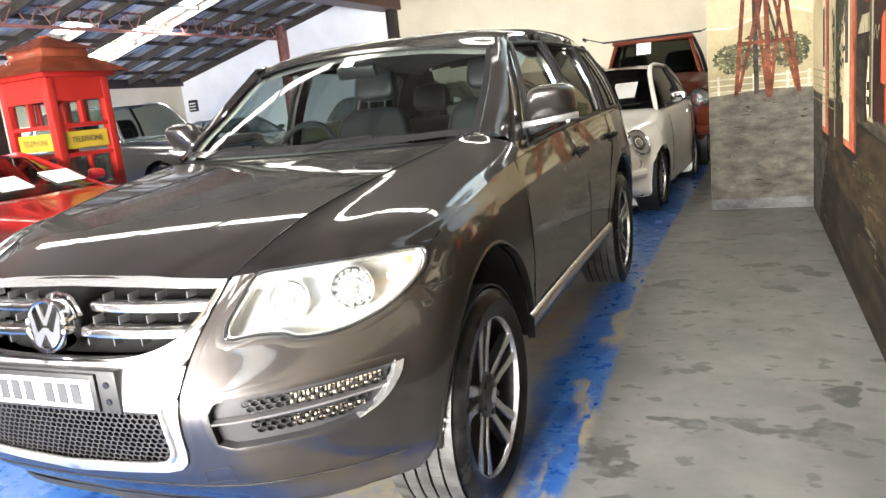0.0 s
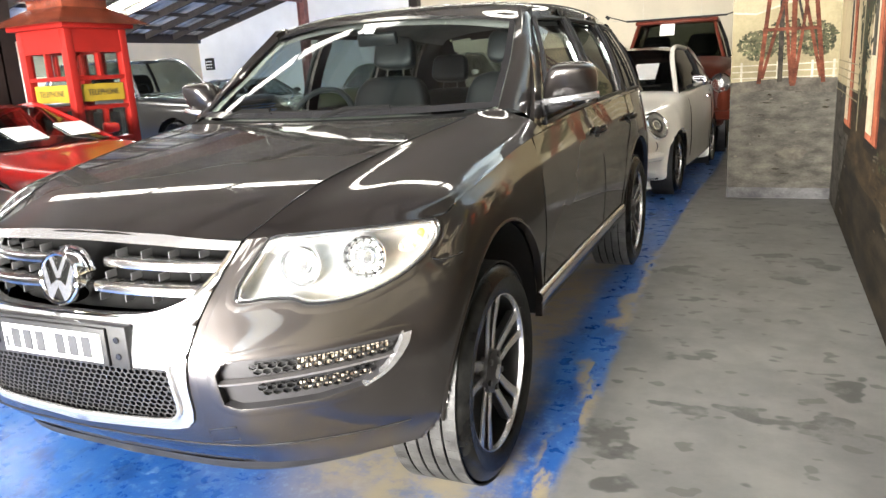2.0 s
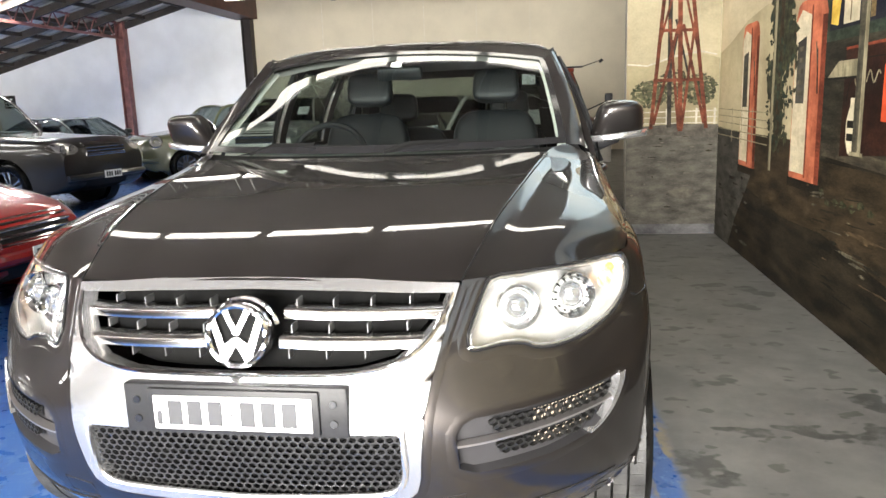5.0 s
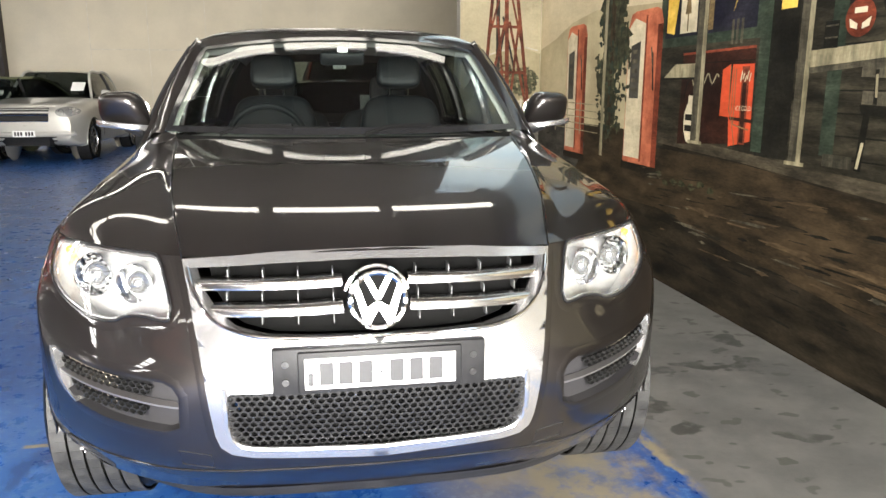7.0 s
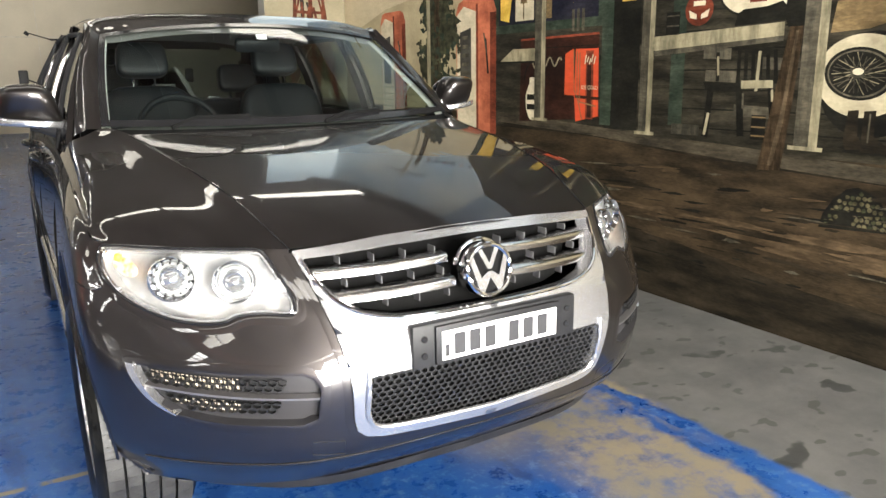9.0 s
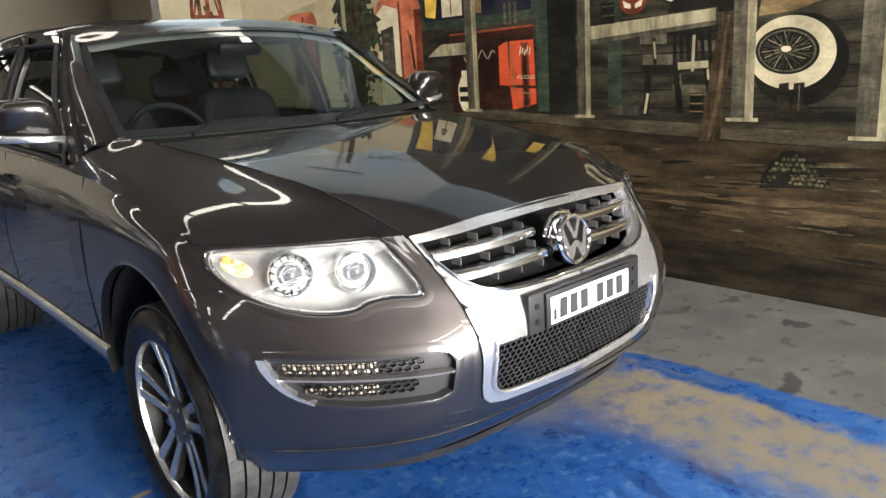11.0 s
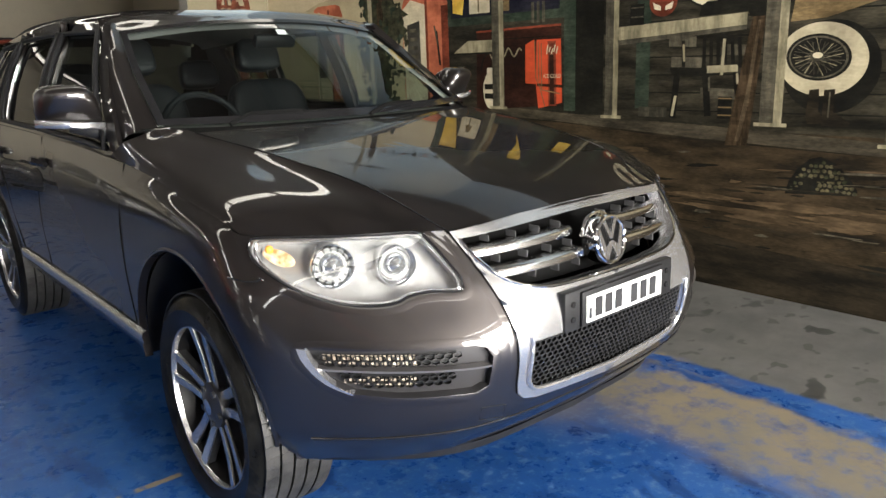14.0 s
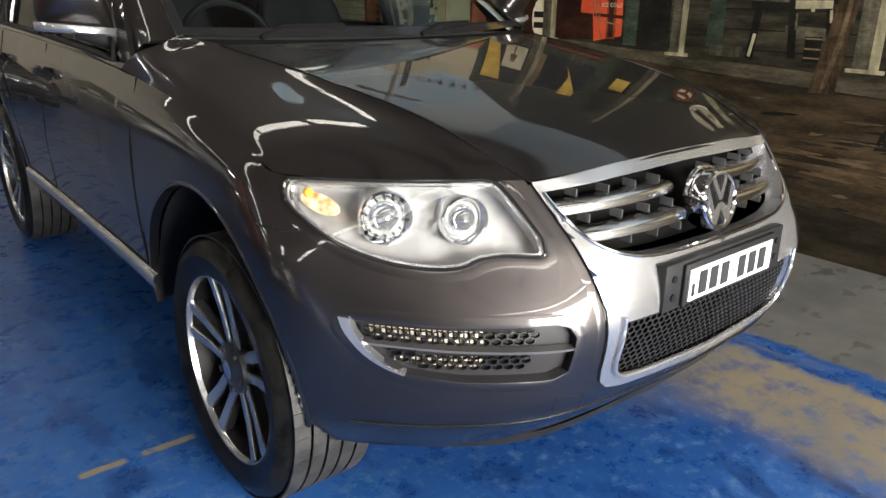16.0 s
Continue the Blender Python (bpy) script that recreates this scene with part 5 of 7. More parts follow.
def pigment(name, a, b=None, var=0.25, scale=5, stretch=(1, 1, 1)):
    """Hand-laid wall paint: brushed strokes, dry patches and grime over two tones."""
    tint = Vector((0.90, 0.87, 0.80)) if "sky" in name else Vector((0.60, 0.585, 0.55)) if "ash" in name else Vector((1.0, 0.93, 0.78)) if name in BRIGHT else WARM
    m = mat("mural_" + name, Vector(a) * tint, 0.75, 0, var, scale, 0.10, 45, second=Vector(b or a) * tint, stretch=stretch, Specular_IOR_Level=0.12)
    nt = m.node_tree
    N, L = nt.nodes, nt.links
    bsdf = N["Principled BSDF"]
    tone = bsdf.inputs["Base Color"].links[0].from_socket
    tc = N["Texture Coordinate"]
    last = tone
    soft = 0.15 if "sky" in name else 0.62 if "earth" in name else 0.35 if "ash" in name or name in BRIGHT else 1.0
    for size, detail, squash, low, high in ((1.1, 8, (1, 1, 1.6), 0.62, 1.3), (9.0, 9, (1, 0.6, 2.0), 0.64, 1.40), (60.0, 5, (1, 0.45, 1.5), 0.80, 1.2)):
        mp, no, mr, mx = N.new("ShaderNodeMapping"), N.new("ShaderNodeTexNoise"), N.new("ShaderNodeMapRange"), N.new("ShaderNodeVectorMath")
        mp.inputs["Scale"].default_value = squash
        no.inputs["Scale"].default_value, no.inputs["Detail"].default_value, no.inputs["Roughness"].default_value = size, detail, 0.62
        mr.inputs["From Min"].default_value, mr.inputs["From Max"].default_value = 0.34, 0.66
        mr.inputs["To Min"].default_value, mr.inputs["To Max"].default_value = 1 + (low - 1) * soft, 1 + (high - 1) * soft
        mx.operation = "SCALE"
        L.new(tc.outputs["Object"], mp.inputs["Vector"])
        L.new(mp.outputs["Vector"], no.inputs["Vector"])
        L.new(no.outputs["Fac"], mr.inputs["Value"])
        L.new(last, mx.inputs[0])
        L.new(mr.outputs["Result"], mx.inputs["Scale"])
        last = mx.outputs["Vector"]
    L.new(last, bsdf.inputs["Base Color"])
    return m


def level(owner, poly):
    """How many coats lie under a shape: one more than the highest shape that it crosses."""
    us, vs = [p[0] for p in poly], [p[1] for p in poly]
    bb = (min(us), min(vs), max(us), max(vs))
    under = PAINTED.setdefault(owner, [])
    n = 1 + max((k for k, o in under if o[0] < bb[2] and bb[0] < o[2] and o[1] < bb[3] and bb[1] < o[3]), default=0)
    under.append((n, bb))
    return n


SKYC = pigment("cream_sky", (0.60, 0.52, 0.36), (0.66, 0.58, 0.42), 0.08, 1.2)
SKYB = pigment("pale_blue_sky", (0.40, 0.57, 0.76), (0.62, 0.68, 0.70), 0.1, 0.9)
EARTH = pigment("brown_earth", (0.036, 0.029, 0.021), (0.105, 0.078, 0.051), 0.2, 3.2, (1, 0.7, 3.5))
DARKEARTH = pigment("dark_earth", (0.018, 0.016, 0.013), (0.055, 0.045, 0.034), 0.2, 4, (1, 0.6, 3))
BOARDS = pigment("dark_boards", (0.026, 0.025, 0.021), (0.085, 0.08, 0.064), 0.2, 3, (1, 0.5, 5))
DECK = pigment("porch_deck", (0.07, 0.065, 0.055), (0.14, 0.125, 0.10), 0.2, 5, (1, 0.6, 4))
PALE = pigment("pale_timber", (0.19, 0.18, 0.13), (0.32, 0.30, 0.225), 0.15, 6, (1, 3, 0.7))
MIDGREY = pigment("grey_timber", (0.11, 0.11, 0.095), (0.2, 0.19, 0.16), 0.2, 6, (1, 3, 0.7))
BLACKP = pigment("black", (0.014, 0.014, 0.013), (0.025, 0.025, 0.022), 0.2, 5)
REDP = pigment("signal_red", (0.66, 0.10, 0.04), (0.52, 0.07, 0.035), 0.15, 5)
PUMPRED = pigment("pump_orange", (0.36, 0.105, 0.062), (0.46, 0.15, 0.09), 0.2, 5)
DULLRED = pigment("dull_red", (0.30, 0.075, 0.045), (0.40, 0.10, 0.06), 0.2, 4)
MAROON = pigment("maroon", (0.045, 0.018, 0.014), (0.075, 0.028, 0.02), 0.2, 4)
WHITEP = pigment("off_white", (0.56, 0.52, 0.42), (0.62, 0.58, 0.48), 0.1, 6)
GREENP = pigment("grey_green", (0.05, 0.085, 0.068), (0.085, 0.12, 0.10), 0.2, 5)
YELLOW = pigment("yellow", (0.62, 0.42, 0.06), (0.70, 0.50, 0.12), 0.15, 6)
NIGHT = pigment("dark_blue", (0.018, 0.02, 0.05), (0.04, 0.042, 0.075), 0.2, 4)
TANP = pigment("tan", (0.30, 0.22, 0.12), (0.38, 0.29, 0.17), 0.15, 4)
LEAFP = pigment("leaf_green", (0.03, 0.045, 0.028), (0.12, 0.13, 0.08), 0.2, 14)
GREYGREEN = pigment("dusty_green", (0.07, 0.08, 0.055), (0.14, 0.15, 0.10), 0.2, 14)
DARKLEAF = pigment("dark_leaf", (0.05, 0.058, 0.042), (0.11, 0.118, 0.08), 0.2, 14)
ASH = pigment("ash_grey_ground", (0.060, 0.057, 0.049), (0.112, 0.106, 0.093), 0.15, 4.5, (1, 1, 2.5))
ASHDARK = pigment("ash_shadow", (0.07, 0.064, 0.055), (0.11, 0.10, 0.085), 0.2, 8)
TIMBERLIT = pigment("log_light_brown", (0.13, 0.10, 0.07), (0.22, 0.17, 0.12), 0.2, 8, (1, 4, 0.8))
BROWNP = pigment("log_brown", (0.05, 0.035, 0.022), (0.12, 0.085, 0.055), 0.2, 8, (1, 4, 0.8))


def paint(name, poly, material, up=None):
    """A flat painted shape on the side wall from (y, z) corners; later shapes lie over earlier ones."""
    x = MX - 0.0002 * level("side", poly)
    bm = bmesh.new()
    flat(bm, [(x, y, z) for y, z in poly], (-1, 0, 0))
    return part(name, bm, material, mural, smooth=False)


def rect(y0, z0, y1, z1):
    return [(y0, z0), (y1, z0), (y1, z1), (y0, z1)]


def stroke(y0, z0, y1, z1, w):
    d = Vector((y1 - y0, z1 - z0)).normalized() * w / 2
    return [(y0 - d.y, z0 + d.x), (y0 + d.y, z0 - d.x), (y1 + d.y, z1 - d.x), (y1 - d.y, z1 + d.x)]


def lumps(y, z, a, b, n, r, seed):
    """A ragged clump: the outline of a leafy or stony mass."""
    rnd = random.Random(seed)
    return [(y + a * (1 + rnd.uniform(-r, r)) * math.cos(t), z + b * (1 + rnd.uniform(-r, r)) * math.sin(t)) for t in np.linspace(0, 2 * math.pi, n, endpoint=False)]


paint("sky", rect(3.2, 0.7, 6.19, 2.45), SKYC)
paint("hill", [(3.3, 1.0), (6.19, 1.0), (6.19, 1.76), (5.7, 1.84), (5.2, 1.96), (4.6, 2.02), (3.3, 1.95)], pigment("straw_sky_hill", (0.42, 0.36, 0.235), (0.50, 0.435, 0.29), 0.1, 2))
paint("hill_ridge", [(6.19, 1.76), (5.7, 1.84), (5.2, 1.96), (4.6, 2.02), (4.6, 2.035), (5.2, 1.978), (5.7, 1.86), (6.19, 1.78)], SKYC)
paint("high_sky", rect(2.4, 2.44, 6.19, 5.4), SKYB)
paint("far_sky", rect(-9, 3.2, 2.4, 4.68), pigment("blue_grey_sky", (0.34, 0.46, 0.60), (0.60, 0.62, 0.60), 0.1, 0.6))
paint("cloud", lumps(5.0, 2.5, 1.1, 0.25, 40, 0.2, 3), SKYC)
paint("earth", rect(-9, 0.05, 6.19, 1.05), EARTH)
paint("dark_earth", [(-9, 0.0), (6.19, 0.0), (6.19, 0.62), (5.0, 0.60), (4.0, 0.5), (3.2, 0.52), (2.3, 0.42), (1.4, 0.36), (0.6, 0.27), (-0.3, 0.24), (-9, 0.2)], DARKEARTH)
paint("store_front", [(-9, 0.9), (3.35, 0.95), (3.35, 2.45), (2.4, 3.2), (-9, 3.19)], BOARDS)
for k in range(16):
    z = 1.04 + 0.105 * k
    paint("board_gap", rect(-2.0, z, 1.46, z + 0.008), BLACKP)
for y, z, w in ((1.3, 1.30, 0.2), (1.1, 1.12, 0.25), (1.32, 1.42, 0.18), (0.95, 1.36, 0.16), (-0.2, 1.42, 0.2), (-0.25, 1.2, 0.22), (0.0, 1.6, 0.2)):
    paint("board_light", [(y, z), (y - w, z - 0.008), (y - w, z + 0.05), (y, z + 0.06)], MIDGREY)
paint("low_bank", [(-9, 0.70), (0.1, 0.84), (1.13, 0.87), (2.18, 0.94), (3.2, 0.96), (3.2, 0.99), (2.18, 0.975), (1.1, 0.91), (0.1, 0.875), (-9, 0.76)], DARKEARTH)
paint("porch_deck", [(-9, 0.76), (0.12, 0.845), (1.13, 0.885), (2.18, 0.945), (3.3, 0.985), (3.3, 1.06), (2.71, 1.035), (1.79, 0.985), (1.14, 0.965), (0.12, 0.915), (-9, 0.80)], DECK)
# window with curtains and lamp
paint("window_frame", [(2.10, 1.64), (3.34, 1.64), (3.34, 2.42), (2.10, 2.36)], GREENP)
paint("window_dark", [(2.17, 1.70), (3.27, 1.70), (3.27, 2.36), (2.17, 2.30)], NIGHT)
paint("curtain", [(3.25, 1.74), (3.14, 1.72), (3.02, 2.3), (3.25, 2.3)], YELLOW)
paint("lamp_glow", rect(2.84, 1.72, 3.06, 2.05), WHITEP)
paint("lamp_shade", [(2.92, 1.84), (3.0, 1.84), (2.98, 1.95), (2.94, 1.95)], TANP)
paint("lamp_leg", stroke(2.96, 1.73, 2.96, 1.85, 0.015), TANP)
paint("curtain", [(2.36, 1.95), (2.42, 1.80), (2.20, 2.2), (2.2, 2.28), (2.36, 2.28)], YELLOW)
paint("curtain_glow", rect(2.64, 1.72, 2.70, 2.3), TANP)
for k in range(3):
    paint("bottle", rect(2.30 + 0.05 * k, 1.62, 2.325 + 0.05 * k, 1.76), MIDGREY)
# doorway
paint("doorway", rect(1.80, 1.0, 2.09, 2.5), BLACKP)
paint("door_frame", rect(2.03, 1.02, 2.13, 2.5), GREENP)
paint("lamp_glow", rect(1.83, 1.77, 1.96, 1.95), YELLOW)
paint("door_frame", rect(1.45, 1.05, 1.55, 2.5), GREENP)
# drinks chest
paint("drinks_chest", [(3.0, 1.0), (2.145, 1.06), (2.155, 1.602), (2.985, 1.592)], MAROON)
paint("chest_top", [(2.155, 1.588), (2.99, 1.578), (2.99, 1.592), (2.155, 1.603)], DULLRED)
paint("chest_lid_edge", [(2.155, 1.52), (2.75, 1.52), (2.75, 1.526), (2.155, 1.526)], BLACKP)
paint("chest_front", [(2.378, 1.504), (2.158, 1.503), (2.145, 1.073), (2.364, 1.03), (2.386, 1.205)], REDP)
paint("chest_side", [(2.484, 1.475), (2.40, 1.507), (2.379, 1.20), (2.486, 1.205)], REDP)
paint("chest_shade", [(2.277, 1.49), (2.203, 1.49), (2.195, 1.05), (2.268, 1.05)], DULLRED)
paint("chest_shade", [(2.262, 1.40), (2.222, 1.40), (2.213, 1.06), (2.254, 1.06)], MAROON)
paint("chest_shade", [(2.375, 1.205), (2.145, 1.195), (2.145, 1.175), (2.375, 1.185)], MAROON)
for ya, za, yb, zb in ((2.396, 1.495, 2.386, 1.24), (2.386, 1.24, 2.352, 1.19), (2.352, 1.19, 2.30, 1.04), (2.362, 1.49, 2.356, 1.22), (2.334, 1.48, 2.33, 1.16), (2.33, 1.16, 2.165, 1.135)):
    paint("chest_line", stroke(ya, za, yb, zb, 0.008), TANP)
for k in range(5):
    paint("chest_mark", stroke(2.285 - 0.022 * k, 1.405 + 0.012 * (k % 2), 2.272 - 0.022 * k, 1.465 - 0.012 * (k % 3), 0.010), WHITEP)
tx = bpy.data.curves.new("chest_text", "FONT")
tx.body, tx.size, tx.align_x, tx.align_y = "ICE COLD", 0.036, "CENTER", "CENTER"
to = new("chest_lettering", tx)
tx.materials.append(WHITEP)
to.parent = mural
to.matrix_basis = Matrix(((0, 0, -1, MX - 0.005), (-1, 0, 0, 2.232), (0, 1, 0, 1.254), (0, 0, 0, 1)))
# flowing mark on the chest side, drawn as a plain wave
wave = [(2.90 - 0.38 * k / 24, 1.425 + 0.045 * math.sin(k * 0.9) * (1 - 0.4 * k / 24)) for k in range(25)]
for (ya, za), (yb, zb) in zip(wave, wave[1:]):
    if not 2.70 < (ya + yb) / 2 < 2.82:
        paint("script_mark", stroke(ya, za, yb, zb, 0.012), PALE)
paint("shelf", [(3.25, 1.436), (2.82, 1.436), (2.82, 1.523), (3.09, 1.523)], PALE)
paint("shelf_edge", [(3.25, 1.436), (2.82, 1.436), (2.82, 1.424), (3.25, 1.424)], BLACKP)
paint("bottle_sign", lumps(2.84, 1.15, 0.085, 0.14, 28, 0.04, 5), WHITEP)
paint("bottle_sign_cap", rect(2.80, 1.27, 2.88, 1.32), WHITEP)
for k in range(8):
    a0, a1 = math.pi * k / 8, math.pi * (k + 1) / 8
    paint("sign_hoop", stroke(2.84 + 0.1 * math.cos(a0), 1.30 + 0.13 * math.sin(a0), 2.84 + 0.1 * math.cos(a1), 1.30 + 0.13 * math.sin(a1), 0.014), BLACKP)
paint("sign_bar", rect(2.78, 1.16, 2.91, 1.20), BLACKP)
paint("sign_bar", rect(2.78, 1.09, 2.91, 1.13), BLACKP)
# posts and rail
# whitewall wheel
WALLP = pigment("off_white", (0.34, 0.315, 0.245), (0.46, 0.43, 0.335), 0.12, 3)
paint("wheel_tyre", oval(0.385, 1.285, 0.245, 0.235, 48, 0.15), BLACKP)
paint("wheel_whitewall", oval(0.425, 1.325, 0.225, 0.185, 48, 0.1), WALLP)
paint("wheel_rim", oval(0.445, 1.335, 0.165, 0.118, 40, 0.1), BLACKP)
paint("wheel_ring", oval(0.445, 1.335, 0.150, 0.106, 40, 0.1), MIDGREY)
paint("wheel_well", oval(0.447, 1.335, 0.14, 0.098, 40, 0.1), BLACKP)
spoke_rnd = random.Random(11)
for k in range(34):
    a, lean = 2 * math.pi * k / 34, (0.42, -0.42)[k % 2] * spoke_rnd.uniform(0.7, 1.2)
    r = spoke_rnd.uniform(0.78, 0.98)
    paint("wheel_spoke", stroke(0.447 + 0.03 * math.cos(a + lean), 1.335 + 0.022 * math.sin(a + lean), 0.447 + 0.142 * r * math.cos(a), 1.335 + 0.100 * r * math.sin(a), 0.0034), PALE if k % 4 == 0 else MIDGREY)
paint("wheel_hub", oval(0.447, 1.34, 0.036, 0.025), MIDGREY)
paint("wheel_hub", oval(0.445, 1.345, 0.026, 0.015), WHITEP)
for y0, y1, z0 in ((2.70, 2.82, 1.03), (1.685, 1.785, 0.995), (0.61, 0.735, 0.985), (-0.07, 0.09, 0.90)):
    paint("porch_post", rect(y0, z0, y1, 2.7), MIDGREY)
    paint("post_light", rect(y0, z0, y0 + (y1 - y0) * 0.38, 2.7), PALE)
    paint("post_foot", rect(y0 - 0.03, z0 - 0.015, y1 + 0.03, z0 + 0.005), PALE)
paint("porch_rail", [(1.69, 1.55), (0.84, 1.585), (0.84, 1.505), (1.68, 1.45)], PALE)
paint("rail_shade", [(1.69, 1.47), (0.84, 1.52), (0.84, 1.495), (1.68, 1.44)], MIDGREY)
# corner of the store, its pale side boards going off
PALEBOARD = pigment("pale_boards", (0.17, 0.158, 0.12), (0.28, 0.26, 0.20), 0.15, 6, (1, 0.6, 3))
paint("side_earth", [(-0.05, 0.862), (-2.5, 1.55), (-2.5, 0.7), (-0.05, 0.7)], EARTH)
paint("side_footing", [(-0.05, 0.862), (-0.05, 0.985), (-2.5, 1.68), (-2.5, 1.55)], MIDGREY)
paint("side_boards", [(-0.07, 0.978), (-0.07, 2.7), (-2.5, 2.4), (-2.5, 1.67)], PALEBOARD)
for k in range(8):
    a, b = 1.09 + 0.115 * k, 1.71 + 0.07 * k
    paint("board_shadow", [(-0.07, a), (-0.07, a + 0.012), (-2.5, b + 0.008), (-2.5, b)], BLACKP)
# signs over the rail
paint("round_sign", oval(1.37, 1.68, 0.095, 0.085), DULLRED)
paint("sign_wing", [(1.44, 1.68), (1.385, 1.655), (1.385, 1.63), (1.43, 1.64)], WHITEP)
paint("sign_wing", [(1.30, 1.68), (1.355, 1.655), (1.355, 1.63), (1.31, 1.64)], WHITEP)
paint("sign_bar", rect(1.33, 1.70, 1.41, 1.725), WHITEP)
paint("oval_sign", oval(1.0, 1.745, 0.24, 0.13), BLACKP)
paint("oval_sign", oval(1.0, 1.745, 0.225, 0.118), WHITEP)
paint("sign_bar", [(0.84, 1.745), (1.16, 1.73), (1.16, 1.79), (0.84, 1.80)], BLACKP)
paint("sign_bar", rect(0.95, 1.69, 1.05, 1.715), DULLRED)
paint("saddle", [(1.13, 1.58), (0.84, 1.59), (0.835, 1.66), (0.86, 1.685), (0.95, 1.665), (1.08, 1.66), (1.12, 1.64)], BLACKP)
paint("orange_sign", [(0.58, 1.68), (0.30, 1.66), (0.26, 1.78), (0.58, 1.80)], DULLRED)
paint("sign_bar", stroke(0.56, 1.68, 0.46, 1.79, 0.035), BLACKP)
paint("awning", [(0.60, 1.52), (0.42, 1.53), (0.1, 1.62), (0.1, 1.68), (0.58, 1.66)], TANP)
# chair
for k in range(6):
    paint("chair_slat", stroke(1.085 - 0.045 * k, 1.29, 1.088 - 0.042 * k, 1.455, 0.022), BLACKP)
paint("chair_slat", stroke(1.216, 1.30, 1.224, 1.45, 0.022), BLACKP)
paint("chair_light", stroke(1.214, 1.33, 1.222, 1.43, 0.014), PALE)
paint("chair_seat", [(1.311, 1.296), (1.065, 1.292), (1.062, 1.245), (1.29, 1.25)], BLACKP)
for ya, za, yb, zb, w in ((1.258, 1.25, 1.278, 1.0, 0.042), (1.072, 1.25, 1.046, 1.015, 0.042), (0.892, 1.27, 0.868, 1.12, 0.03)):
    paint("chair_leg", stroke(ya, za, yb, zb, w), BLACKP)
paint("chair_light", stroke(1.262, 1.13, 1.283, 1.01, 0.018), PALE)
paint("chair_light", stroke(1.048, 1.24, 1.044, 1.16, 0.012), MIDGREY)
paint("chair_light", [(1.066, 1.303), (0.878, 1.306), (0.875, 1.268), (1.063, 1.262)], PALE)
paint("chair_light", stroke(0.972, 1.25, 0.965, 1.45, 0.018), PALE)
paint("chair_light", stroke(0.88, 1.26, 0.872, 1.20, 0.014), PALE)
paint("tin", rect(0.90, 1.005, 0.985, 1.13), BLACKP)
for z in (1.02, 1.065, 1.115):
    paint("tin_band", rect(0.902, z, 0.983, z + 0.008), TANP)
paint("jar", rect(1.50, 1.555, 1.60, 1.68), BLACKP)
for z in (1.60, 1.655):
    paint("jar_band", rect(1.505, z, 1.595, z + 0.008), MIDGREY)
paint("crate", rect(1.32, 1.0, 1.52, 1.06), MIDGREY)
paint("leaning_log", [(0.808, 1.56), (0.735, 1.56), (0.76, 1.20), (0.795, 0.86), (0.93, 0.852), (0.87, 1.20)], BROWNP)
paint("log_light", [(0.775, 1.54), (0.760, 1.54), (0.80, 1.10), (0.845, 0.88), (0.87, 0.88), (0.82, 1.15)], TIMBERLIT)
paint("post_shadow", [(0.84, 2.2), (0.735, 2.2), (0.735, 1.56), (0.82, 1.56), (0.84, 1.6)], BLACKP)
# boots by the wheel
paint("boot", [(0.475, 1.17), (0.425, 1.175), (0.42, 1.06), (0.38, 1.0), (0.47, 0.99), (0.485, 1.03)], DARKEARTH)
paint("boot", [(0.40, 1.17), (0.345, 1.175), (0.345, 1.06), (0.26, 1.005), (0.27, 0.985), (0.40, 0.985)], DARKEARTH)
paint("boot_light", stroke(0.37, 1.16, 0.37, 1.03, 0.008), MIDGREY)
# shelled animal shape on the ground becomes a mound of stones
OLIVESTONE = pigment("olive_stone", (0.12, 0.115, 0.07), (0.22, 0.205, 0.135), 0.2, 20)
paint("stone_mound", [(0.56, 0.61), (0.545, 0.68), (0.50, 0.755), (0.44, 0.81), (0.385, 0.825), (0.30, 0.79), (0.23, 0.72), (0.190, 0.66), (0.195, 0.635), (0.40, 0.62)], BLACKP)
rnd = random.Random(4)
for row in range(7):
    for k in range(14):
        y = 0.205 + 0.0265 * k + 0.013 * (row % 2) + rnd.uniform(-0.004, 0.004)
        z = 0.648 + 0.025 * row + rnd.uniform(-0.004, 0.004)
        crown = 0.80 - 5.2 * (y - 0.375) ** 2
        if z < crown and not (0.40 < y < 0.47 and z < 0.70):
            paint("stone", lumps(y, z, 0.0118, 0.0105, 7, 0.18, k + 20 * row), OLIVESTONE if (k + row) % 4 else LEAFP)
for k in range(13):
    paint("stone", lumps(0.21 + 0.021 * k, 0.640 + 0.085 * (k / 12) ** 1.5, 0.005, 0.0045, 7, 0.2, 190 + k), MIDGREY)
# pale track running out of the corner
paint("ash_track", [(6.19, 0.0), (6.19, 1.07), (5.5, 1.05), (4.9, 0.98), (4.75, 0.86), (5.0, 0.6), (5.35, 0.3), (5.6, 0.0)], ASH)
for k in range(40):
    z = rnd.uniform(0.1, 1.0)
    paint("track_mark", lumps(rnd.uniform(5.0, 6.1), z, rnd.uniform(0.03, 0.14), rnd.uniform(0.004, 0.014), 10, 0.4, 820 + k), DARKEARTH if k % 3 == 0 else ASHDARK)
